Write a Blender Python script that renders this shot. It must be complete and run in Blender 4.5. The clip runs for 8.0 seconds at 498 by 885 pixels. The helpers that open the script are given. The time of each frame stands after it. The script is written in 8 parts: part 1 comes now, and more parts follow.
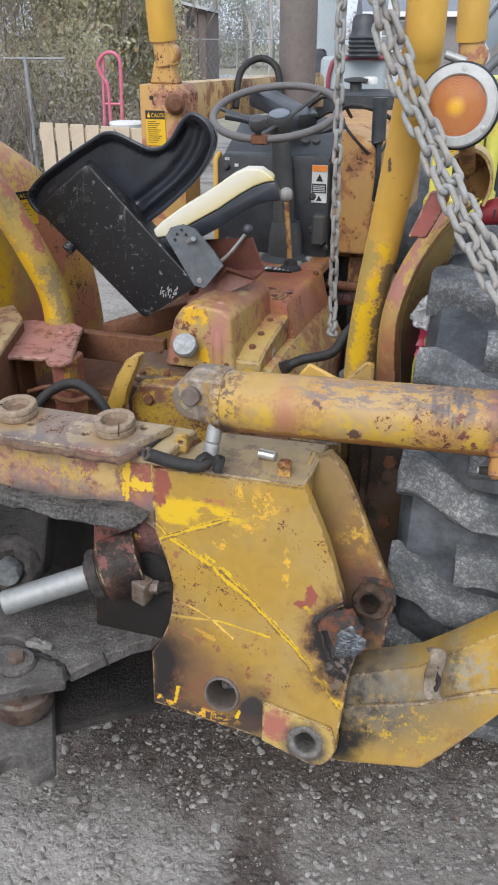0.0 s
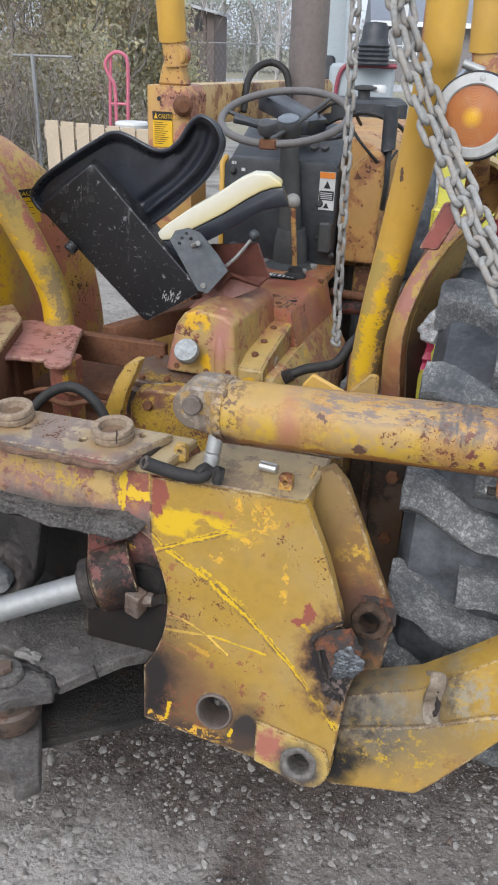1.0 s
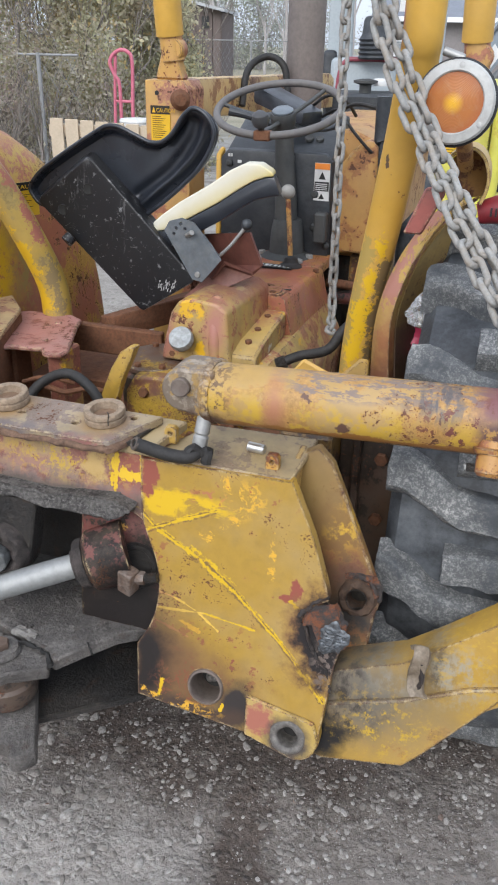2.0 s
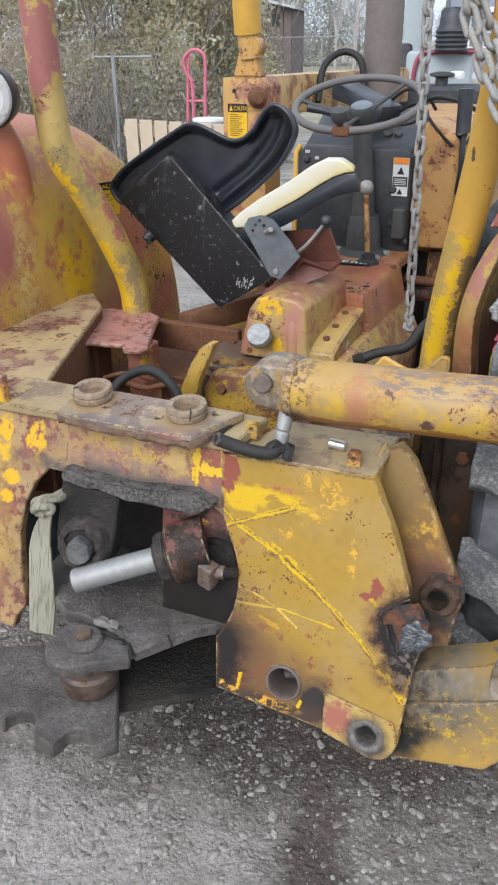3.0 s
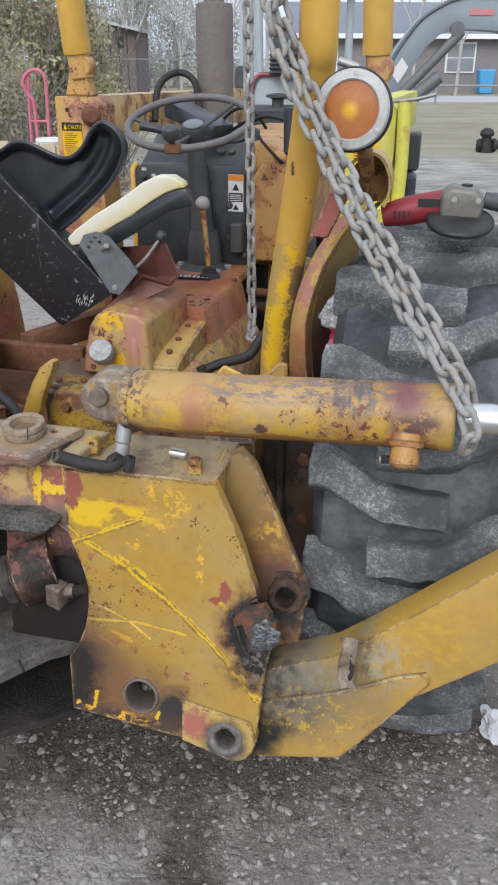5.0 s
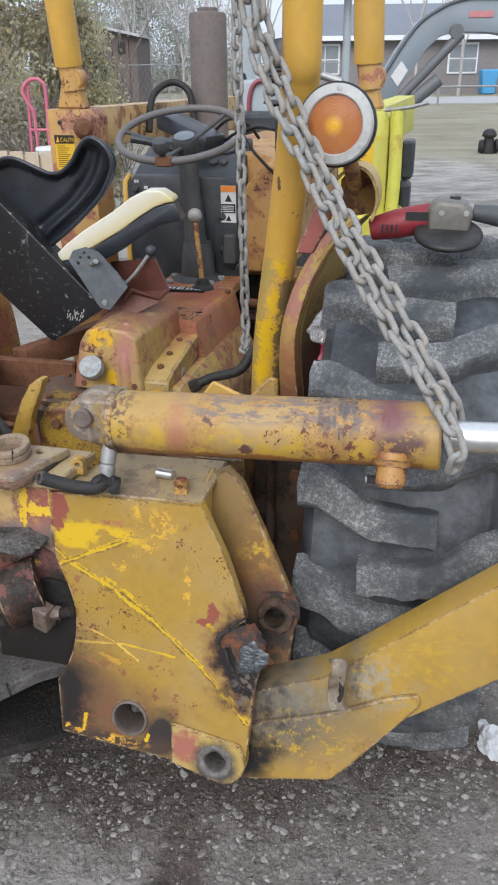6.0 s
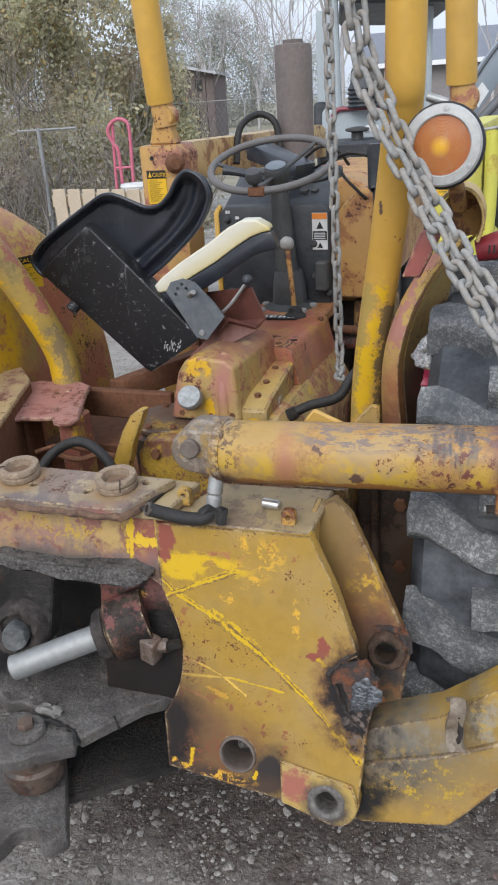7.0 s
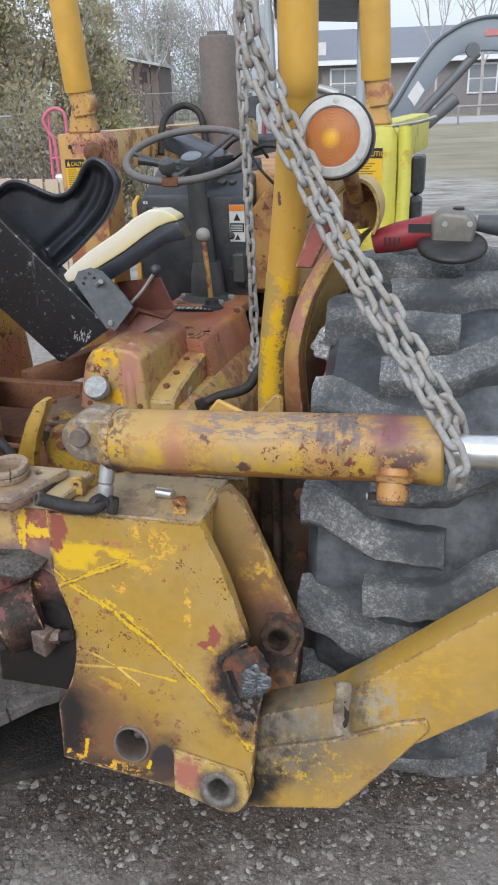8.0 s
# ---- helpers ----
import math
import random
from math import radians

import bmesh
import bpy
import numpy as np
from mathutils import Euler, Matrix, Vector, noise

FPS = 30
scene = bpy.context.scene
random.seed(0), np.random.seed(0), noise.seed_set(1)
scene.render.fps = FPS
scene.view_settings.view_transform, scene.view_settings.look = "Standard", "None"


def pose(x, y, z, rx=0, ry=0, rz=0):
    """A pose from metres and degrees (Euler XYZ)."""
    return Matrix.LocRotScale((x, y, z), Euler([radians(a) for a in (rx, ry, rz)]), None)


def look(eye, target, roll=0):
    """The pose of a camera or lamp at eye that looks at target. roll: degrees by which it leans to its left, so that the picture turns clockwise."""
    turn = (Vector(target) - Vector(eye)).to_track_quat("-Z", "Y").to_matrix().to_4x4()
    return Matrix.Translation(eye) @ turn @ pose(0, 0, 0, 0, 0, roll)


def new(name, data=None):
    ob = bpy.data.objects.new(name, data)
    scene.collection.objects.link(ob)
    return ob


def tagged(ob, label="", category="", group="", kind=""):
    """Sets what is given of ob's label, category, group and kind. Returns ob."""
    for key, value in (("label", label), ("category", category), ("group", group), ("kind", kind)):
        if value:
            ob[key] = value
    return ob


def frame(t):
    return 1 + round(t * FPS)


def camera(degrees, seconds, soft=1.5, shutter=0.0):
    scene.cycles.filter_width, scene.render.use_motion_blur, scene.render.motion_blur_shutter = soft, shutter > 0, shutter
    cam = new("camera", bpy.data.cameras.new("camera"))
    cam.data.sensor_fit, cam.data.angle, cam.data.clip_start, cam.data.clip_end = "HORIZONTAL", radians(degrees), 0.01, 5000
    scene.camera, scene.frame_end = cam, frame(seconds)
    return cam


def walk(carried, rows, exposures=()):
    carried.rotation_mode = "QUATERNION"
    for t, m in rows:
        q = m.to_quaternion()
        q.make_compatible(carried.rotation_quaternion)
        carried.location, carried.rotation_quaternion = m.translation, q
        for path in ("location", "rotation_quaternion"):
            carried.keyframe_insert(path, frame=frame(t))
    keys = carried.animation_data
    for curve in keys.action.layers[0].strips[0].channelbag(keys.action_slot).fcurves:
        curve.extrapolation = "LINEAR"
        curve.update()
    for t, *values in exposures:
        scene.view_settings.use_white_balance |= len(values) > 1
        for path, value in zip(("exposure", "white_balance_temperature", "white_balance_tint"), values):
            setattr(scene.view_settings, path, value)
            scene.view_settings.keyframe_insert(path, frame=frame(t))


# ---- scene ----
cam = camera(34.8, 8.0, 2.0)
PATH = [
    (0, (0.196, -0.197, 1.637), (0.042, 1.583, 0.738), 0.1),
    (0.5, (0.153, -0.17, 1.629), (-0.055, 1.605, 0.733), 0.8),
    (1, (0.181, -0.156, 1.632), (0.038, 1.629, 0.742), 2.0),
    (1.2, (0.208, -0.165, 1.633), (0.088, 1.622, 0.743), 2.3),
    (2.3, (0.229, -0.204, 1.618), (-0.006, 1.568, 0.72), 0.0),
    (2.5, (0.199, -0.205, 1.619), (-0.102, 1.556, 0.721), -0.4),
    (3, (0.199, -0.206, 1.618), (-0.132, 1.549, 0.717), -0.5),
    (3.5, (0.229, -0.22, 1.624), (-0.031, 1.55, 0.731), -0.6),
    (4, (0.245, -0.219, 1.624), (0.118, 1.576, 0.751), 0.6),
    (4.5, (0.262, -0.219, 1.623), (0.272, 1.583, 0.756), 0.8),
    (4.7, (0.262, -0.228, 1.609), (0.256, 1.578, 0.751), 0.3),
    (5.8, (0.279, -0.2, 1.628), (0.245, 1.601, 0.759), 0.6),
    (6, (0.302, -0.196, 1.633), (0.27, 1.612, 0.779), -0.6),
    (6.5, (0.301, -0.182, 1.64), (0.108, 1.642, 0.843), -3.4),
    (7, (0.244, -0.172, 1.628), (0.019, 1.653, 0.842), -3.7),
    (7.5, (0.254, -0.156, 1.616), (0.146, 1.677, 0.825), -2.5),
    (8, (0.351, -0.171, 1.612), (0.253, 1.659, 0.809), -2.2),
]
walk(cam, [(t, look(eye, target, roll)) for t, eye, target, roll in PATH],
     [(t, stops - 0.09, 6330, 10) for t, stops in ((0, 0.82), (1, 0.80), (2.3, 0.90), (3, 0.91), (3.5, 0.90), (4.5, 0.68), (6, 0.72), (6.5, 0.66), (7.5, 0.66), (8, 0.70))])

# ---- light: overcast winter day ----
scene.view_settings.exposure = 0.74
world = bpy.data.worlds.new("overcast_sky")
scene.world = world
world.use_nodes = True
wn = world.node_tree.nodes
sky = wn.new("ShaderNodeTexSky")
sky.sky_type, sky.sun_disc = "NISHITA", False
sky.sun_elevation, sky.sun_rotation = radians(38), radians(196)
sky.air_density, sky.dust_density = 1.0, 4.0
grey = wn.new("ShaderNodeHueSaturation")
grey.inputs["Saturation"].default_value = 0.35
world.node_tree.links.new(sky.outputs[0], grey.inputs["Color"])
cloud = wn.new("ShaderNodeMix")
cloud.data_type = "RGBA"
cloud.inputs[0].default_value = 0.72
cloud.inputs[7].default_value = (6.75, 7.45, 8.7, 1.0)
world.node_tree.links.new(grey.outputs[0], cloud.inputs[6])
# an overcast dome: a little brighter overhead than at the horizon
toward = wn.new("ShaderNodeTexCoord")
split = wn.new("ShaderNodeSeparateXYZ")
world.node_tree.links.new(toward.outputs["Generated"], split.inputs[0])
dome = wn.new("ShaderNodeMapRange")
dome.inputs[1].default_value, dome.inputs[2].default_value = 0.0, 1.0
dome.inputs[3].default_value, dome.inputs[4].default_value = 0.80, 1.16
world.node_tree.links.new(split.outputs[2], dome.inputs[0])
shade = wn.new("ShaderNodeVectorMath")
shade.operation = "SCALE"
world.node_tree.links.new(cloud.outputs[2], shade.inputs[0])
world.node_tree.links.new(dome.outputs[0], shade.inputs["Scale"])
world.node_tree.links.new(shade.outputs[0], wn["Background"].inputs[0])
wn["Background"].inputs[1].default_value = 0.12
sun = new("sun", bpy.data.lights.new("sun", "SUN"))
sun.data.energy, sun.data.angle, sun.data.color = 1.15, radians(35), (1.0, 0.98, 0.95)
sun.matrix_world = look((0, 0, 0), (0.25, 0.85, -0.68))

# ---- materials ----
class Tree:
    """A small builder for node materials."""

    def __init__(self, name):
        self.m = bpy.data.materials.new(name)
        self.m.use_nodes = True
        self.t = self.m.node_tree
        self.b = self.t.nodes["Principled BSDF"]
        self.co = self.t.nodes.new("ShaderNodeTexCoord").outputs["Object"]

    def put(self, value, socket):
        if isinstance(value, (int, float)):
            socket.default_value = value
        elif isinstance(value, tuple):
            socket.default_value = (*value, 1.0) if len(value) == 3 and socket.type == "RGBA" else value
        else:
            self.t.links.new(value, socket)

    def math(self, op, a, b=0.0, clamp=False):
        n = self.t.nodes.new("ShaderNodeMath")
        n.operation, n.use_clamp = op, clamp
        self.put(a, n.inputs[0]), self.put(b, n.inputs[1])
        return n.outputs[0]

    def vec(self, op, a, b):
        n = self.t.nodes.new("ShaderNodeVectorMath")
        n.operation = op
        self.put(a, n.inputs[0]), self.put(b, n.inputs[1])
        return n.outputs["Value"] if op in ("LENGTH", "DISTANCE", "DOT_PRODUCT") else n.outputs[0]

    def shuffled(self):
        """Coordinates that differ from object to object."""
        r = self.t.nodes.new("ShaderNodeObjectInfo").outputs["Random"]
        k = self.t.nodes.new("ShaderNodeCombineXYZ")
        for i, f in enumerate((37.0, 61.0, 83.0)):
            self.put(self.math("MULTIPLY", r, f), k.inputs[i])
        self.co = self.vec("ADD", self.co, k.outputs[0])
        return r

    def noise(self, scale, detail=4.0, rough=0.55, stretch=None, warp=0.0):
        n = self.t.nodes.new("ShaderNodeTexNoise")
        co = self.vec("MULTIPLY", self.co, stretch) if stretch else self.co
        self.put(co, n.inputs["Vector"])
        n.inputs["Scale"].default_value, n.inputs["Detail"].default_value = scale, detail
        n.inputs["Roughness"].default_value, n.inputs["Distortion"].default_value = rough, warp
        return n.outputs["Fac"]

    def cells(self, scale, feature="F1"):
        n = self.t.nodes.new("ShaderNodeTexVoronoi")
        n.feature = feature
        self.put(self.co, n.inputs["Vector"])
        n.inputs["Scale"].default_value = scale
        return n

    def step(self, fac, lo, hi):
        n = self.t.nodes.new("ShaderNodeMapRange")
        n.clamp = True
        self.put(fac, n.inputs[0])
        n.inputs[1].default_value, n.inputs[2].default_value = lo, hi
        return n.outputs[0]

    def mix(self, fac, a, b):
        n = self.t.nodes.new("ShaderNodeMix")
        n.data_type = "RGBA"
        self.put(fac, n.inputs[0]), self.put(a, n.inputs[6]), self.put(b, n.inputs[7])
        return n.outputs[2]

    def blot(self, centre, radii, edge=0.35, ragged=0.5, scale=14.0):
        """A ragged stain round a point of the object."""
        d = self.vec("LENGTH", self.vec("DIVIDE", self.vec("SUBTRACT", self.co, centre), radii), (0, 0, 0))
        d = self.math("ADD", d, self.math("MULTIPLY", self.math("SUBTRACT", self.noise(scale, 6.0, 0.68), 0.5), ragged * 5))
        return self.step(d, 1.0 + edge, 1.0 - edge)

    def streak(self, p, q, width, ragged=0.5, scale=30.0):
        """A scratch or run of paint from p to q."""
        p, q = Vector(p), Vector(q)
        w = q - p
        rel = self.vec("SUBTRACT", self.co, tuple(p))
        h = self.math("DIVIDE", self.vec("DOT_PRODUCT", rel, tuple(w)), w.length_squared)
        h = self.math("MINIMUM", self.math("MAXIMUM", h, 0.0), 1.0)
        n = self.t.nodes.new("ShaderNodeVectorMath")
        n.operation = "SCALE"
        n.inputs[0].default_value = tuple(w)
        self.put(h, n.inputs["Scale"])
        d = self.math("DIVIDE", self.vec("DISTANCE", rel, n.outputs[0]), width)
        d = self.math("ADD", d, self.math("MULTIPLY", self.math("SUBTRACT", self.noise(scale, 2.0), 0.5), ragged * 4))
        d = self.math("ADD", d, self.math("MULTIPLY", self.math("SUBTRACT", self.noise(scale * 5, 5.0, 0.7), 0.5), ragged * 5))
        return self.step(d, 1.08, 0.92)

    def edges(self, radius):
        """How sharply the surface turns close by: 0 on flats."""
        n = self.t.nodes.new("ShaderNodeBevel")
        n.samples = 4
        n.inputs["Radius"].default_value = radius
        flat = self.t.nodes.new("ShaderNodeNewGeometry").outputs["Normal"]
        return self.math("SUBTRACT", 1.0, self.vec("DOT_PRODUCT", n.outputs[0], flat))

    def scratches(self, p, q, width, colour, dark):
        """A bundle of fine parallel scratches from p to q, with bared lines between them."""
        p, q = Vector(p), Vector(q)
        side = (q - p).cross(Vector((0, 1, 0))).normalized() * width
        yield dark, self.streak(p - side * 1.15, q - side * 0.9, width * 0.30, 1.5, 40.0)
        yield colour, self.streak(p, q, width * 0.62, 0.9, 26.0)
        yield colour, self.streak(p + side * 1.3, q + side * 1.0, width * 0.22, 1.4, 36.0)
        yield dark, self.streak(p + side * 0.5, q + side * 0.1, width * 0.16, 1.6, 44.0)

    def bump(self, height, strength=0.4, distance=0.002):
        n = self.t.nodes.new("ShaderNodeBump")
        self.put(height, n.inputs["Height"])
        n.inputs["Strength"].default_value, n.inputs["Distance"].default_value = strength, distance
        self.put(n.outputs[0], self.b.inputs["Normal"])

    def done(self, colour, rough=0.6, metal=0.0):
        self.put(colour, self.b.inputs["Base Color"])
        self.put(rough, self.b.inputs["Roughness"]), self.put(metal, self.b.inputs["Metallic"])
        return self.m


YELLOW, BRIGHT = (0.46, 0.30, 0.075), (0.60, 0.345, 0.010)
RED, RUST, BROWN = (0.225, 0.062, 0.040), (0.20, 0.062, 0.022), (0.10, 0.04, 0.02)


def worn_paint(name, top=YELLOW, under=RED, bare=0.42, fresh=0.0, rust=0.35, dirt=0.3, scale=5.0, marks=None, rough=0.5, rim=1.0):
    """Old machine paint: top coat over primer, clustered chips down to rust, brighter touch-ups, dirt film, worn edges."""
    k = Tree(name)
    big, mid, fine = k.noise(scale, 6.0, 0.6), k.noise(scale * 4, 5.0, 0.6), k.noise(scale * 22, 4.0, 0.65)
    patchy = k.math("MULTIPLY", k.math("SUBTRACT", k.noise(scale * 0.55, 3.0), 0.5), 0.55)
    c = k.mix(k.step(mid, 0.25, 0.8), tuple(v * 0.86 for v in top), tuple(min(1, v * 1.10) for v in top))
    faded = k.mix(k.step(k.noise(scale * 0.7, 3.0), 0.42, 0.72), c, tuple(v * 0.6 + 0.14 for v in top))
    c = k.mix(0.35, c, faded)
    cut = lambda amount: 0.5 + (0.5 - amount) * 0.45
    if fresh:
        c = k.mix(k.step(k.noise(scale * 1.3, 6.0, 0.68, warp=0.5), cut(fresh) - 0.01, cut(fresh) + 0.012), c, BRIGHT)
    edge = k.math("ADD", k.math("MULTIPLY", big, 0.7), k.math("MULTIPLY", mid, 0.3))
    edge = k.math("ADD", edge, k.math("MULTIPLY", k.math("SUBTRACT", fine, 0.5), 0.16))
    edge = k.math("ADD", edge, k.math("MULTIPLY", patchy, 0.5))
    c = k.mix(k.math("MULTIPLY", k.step(edge, cut(bare) - 0.07, cut(bare) + 0.05), 0.45), c, under)
    prime = k.step(edge, cut(bare) - 0.010, cut(bare) + 0.016)
    c = k.mix(prime, c, k.mix(k.step(fine, 0.35, 0.7), tuple(v * 0.72 for v in under), tuple(min(1, v * 1.22) for v in under)))
    pits = k.math("ADD", k.math("ADD", k.math("MULTIPLY", fine, 0.55), k.math("MULTIPLY", mid, 0.45)), patchy)
    chips = k.step(pits, cut(rust) + 0.012, cut(rust) + 0.032)
    c = k.mix(chips, c, k.mix(k.step(mid, 0.4, 0.6), RUST, BROWN))
    film = k.step(k.noise(scale * 1.7, 6.0, 0.7), 0.56 - dirt * 0.3, 0.78)
    c = k.mix(k.math("MULTIPLY", film, min(1.0, dirt * 1.4)), c, (0.085, 0.066, 0.048))
    height = k.math("SUBTRACT", k.math("MULTIPLY", fine, 0.25), k.math("ADD", k.math("MULTIPLY", prime, 0.3), chips))
    for colour, mask in (marks(k) if marks else ()):
        c = k.mix(mask, c, colour)
    if rim:
        turn = k.edges(0.007)
        worn = k.math("MULTIPLY", turn, rim * 2.4)
        worn = k.step(k.math("ADD", worn, k.math("MULTIPLY", k.math("SUBTRACT", k.math("ADD", fine, k.noise(scale * 2.3, 5.0, 0.7)), 1.0), 1.0)), 0.09, 0.16)
        worn = k.math("MULTIPLY", worn, k.step(turn, 0.004, 0.016))
        c = k.mix(worn, c, k.mix(k.step(k.noise(48.0, 5.0, 0.7), 0.48, 0.60), (0.075, 0.036, 0.024), (0.40, 0.31, 0.175)))
    k.bump(height, 0.5, 0.0012)
    return k.done(c, k.math("ADD", rough - 0.1, k.math("MULTIPLY", k.math("ADD", chips, mid), 0.22)))


def plain(name, colour, rough=0.6, metal=0.0, scale=12.0, spread=0.25, bump=0.25, dust=0.0, dust_colour=(0.22, 0.2, 0.18), shuffle=False, grain=60.0):
    """One surface with grain, soft stains and, where given, dust."""
    k = Tree(name)
    if shuffle:
        k.shuffled()
    big, fine = k.noise(scale, 5.0), k.noise(grain, 4.0, 0.6)
    c = k.mix(big, tuple(v * (1 - spread) for v in colour), tuple(min(1, v * (1 + spread)) for v in colour))
    c = k.mix(k.step(fine, 0.4, 0.8), c, tuple(v * (1 - spread) for v in colour))
    if dust:
        c = k.mix(k.math("MULTIPLY", k.step(k.noise(scale * 1.6, 6.0, 0.7), 0.42, 0.72), dust), c, dust_colour)
    k.bump(fine, bump, 0.0015)
    return k.done(c, k.math("ADD", rough - 0.12, k.math("MULTIPLY", big, 0.24)), metal)


# ---- mesh tools ----
U, V = Vector((0.976, -0.218, 0)).normalized(), Vector((0.218, 0.976, 0)).normalized()
# the machine's own axes: a to its right, b forwards, z up
MACHINE = Matrix(((U.x, V.x, 0, 0), (U.y, V.y, 0, 1.11), (0, 0, 1, 0), (0, 0, 0, 1)))
BASE = {}


def thing(name, at, label, category, frame_of=MACHINE, group="", kind=""):
    """An empty at the base of a thing; its parts are built in the same axes."""
    ob = new(name)
    ob.empty_display_size = 0.05
    ob.matrix_world = frame_of @ Matrix.Translation(at)
    BASE[ob.name] = Vector(at)
    return tagged(ob, label, category, group, kind)


def finish(bm, bevel=0.0, segments=1, smooth=35):
    bmesh.ops.recalc_face_normals(bm, faces=bm.faces[:])
    if bevel:
        edges = [e for e in bm.edges if len(e.link_faces) == 2 and e.calc_face_angle(0) > radians(28)]
        bmesh.ops.bevel(bm, geom=edges, offset=bevel, segments=segments, profile=0.6, affect="EDGES", clamp_overlap=True)
    me = bpy.data.meshes.new("shape")
    bm.to_mesh(me)
    bm.free()
    if smooth:
        me.shade_smooth()
        me.set_sharp_from_angle(angle=radians(smooth))
    return me


def part(name, bm, material, parent, label="", bevel=0.0, segments=1, smooth=35):
    """One mesh under a thing or a part; its points are in the thing's axes."""
    at = BASE[parent.name]
    bmesh.ops.translate(bm, verts=bm.verts[:], vec=-at)
    me = finish(bm, bevel, segments, smooth)
    me.materials.append(material)
    ob = new(name, me)
    ob.parent = parent
    BASE[ob.name] = at
    return tagged(ob, label)


def solo(name, bm, material, at, label, category, frame_of=MACHINE, group="", kind="", bevel=0.0, segments=1, smooth=35):
    """A thing that is one mesh."""
    bmesh.ops.translate(bm, verts=bm.verts[:], vec=-Vector(at))
    me = finish(bm, bevel, segments, smooth)
    me.materials.append(material)
    ob = new(name, me)
    ob.matrix_world = frame_of @ Matrix.Translation(at)
    BASE[ob.name] = Vector(at)
    return tagged(ob, label, category, group, kind)


def block(lo, hi, bm=None, m=None):
    bm = bm or bmesh.new()
    made = bmesh.ops.create_cube(bm, size=1.0)["verts"]
    lo, hi = Vector(lo), Vector(hi)
    for v in made:
        v.co = Vector(((lo[i] + hi[i]) / 2 + v.co[i] * (hi[i] - lo[i]) for i in range(3)))
        if m:
            v.co = m @ v.co
    return bm


def slab(outline, place, thickness, bm=None, holes=()):
    """A plate: its outline (2D) is put in space by place(u, v, w), with w from 0 to the thickness."""
    bm = bm or bmesh.new()
    rings = [list(outline)] + [list(h) for h in holes]
    layers = []
    for w in (0.0, thickness):
        vs, es = [], []
        for ring in rings:
            row = [bm.verts.new(place(u, v, w)) for u, v in ring]
            es += [bm.edges.new((row[i], row[(i + 1) % len(row)])) for i in range(len(row))]
            vs.append(row)
        bmesh.ops.triangle_fill(bm, use_beauty=True, use_dissolve=True, edges=es)
        layers.append(vs)
    for low, high in zip(*layers):
        for i in range(len(low)):
            j = (i + 1) % len(low)
            bm.faces.new((low[i], low[j], high[j], high[i]))
    return bm


def ring_points(cx, cy, r, n=20):
    return [(cx + r * math.cos(2 * math.pi * i / n), cy + r * math.sin(2 * math.pi * i / n)) for i in range(n)]


def smooth_path(points, n=6):
    """A Catmull-Rom curve through points."""
    ps = [Vector(p) for p in points]
    ps = [ps[0] * 2 - ps[1]] + ps + [ps[-1] * 2 - ps[-2]]
    out = []
    for i in range(1, len(ps) - 2):
        a, b, c, d = ps[i - 1:i + 3]
        for k in range(n):
            t = k / n
            out.append(0.5 * (2 * b + (c - a) * t + (2 * a - 5 * b + 4 * c - d) * t * t + (3 * b - a - 3 * c + d) * t ** 3))
    return out + [ps[-2]]


def tube(points, radius, bm=None, seg=14, n=6, closed=False, flat=1.0, caps=True):
    """A round bar or hose through points; radius is a number or a function of 0..1."""
    bm = bm or bmesh.new()
    path = smooth_path(points, n) if n else [Vector(p) for p in points]
    size = radius if callable(radius) else (lambda t: radius)
    rows, up = [], None
    last = len(path) - 1
    for i, p in enumerate(path):
        if closed:
            d = path[(i + 1) % len(path)] - path[i - 1]
        else:
            d = path[min(i + 1, last)] - path[max(i - 1, 0)]
        d.normalize()
        if up is None:
            up = Vector((0, 0, 1)) if abs(d.z) < 0.9 else Vector((0, 1, 0))
        side = d.cross(up).normalized()
        up = side.cross(d).normalized()
        r = size(i / last)
        rows.append([bm.verts.new(p + side * (r * math.cos(2 * math.pi * j / seg)) + up * (r * flat * math.sin(2 * math.pi * j / seg))) for j in range(seg)])
    for i in range(len(rows) - (0 if closed else 1)):
        lo, hi = rows[i], rows[(i + 1) % len(rows)]
        for j in range(seg):
            bm.faces.new((lo[j], lo[(j + 1) % seg], hi[(j + 1) % seg], hi[j]))
    if caps and not closed:
        bm.faces.new(rows[0][::-1]), bm.faces.new(rows[-1])
    return bm


def turned(profile, origin, axis, bm=None, seg=32, whole=True):
    """A lathe shape: profile rows (radius, height along axis)."""
    bm = bm or bmesh.new()
    axis = Vector(axis).normalized()
    q = axis.to_track_quat("Z", "Y").to_matrix()
    rows = []
    for r, h in profile:
        if r < 1e-5:
            rows.append([bm.verts.new(Vector(origin) + axis * h)])
        else:
            rows.append([bm.verts.new(Vector(origin) + q @ Vector((r * math.cos(2 * math.pi * j / seg), r * math.sin(2 * math.pi * j / seg), h))) for j in range(seg)])
    pairs = list(zip(rows, rows[1:])) + ([(rows[-1], rows[0])] if whole else [])
    for lo, hi in pairs:
        for j in range(seg):
            k = (j + 1) % seg
            f = [lo[j % len(lo)], lo[k % len(lo)], hi[k % len(hi)], hi[j % len(hi)]]
            f = list(dict.fromkeys(f))
            if len(f) > 2:
                bm.faces.new(f)
    return bm


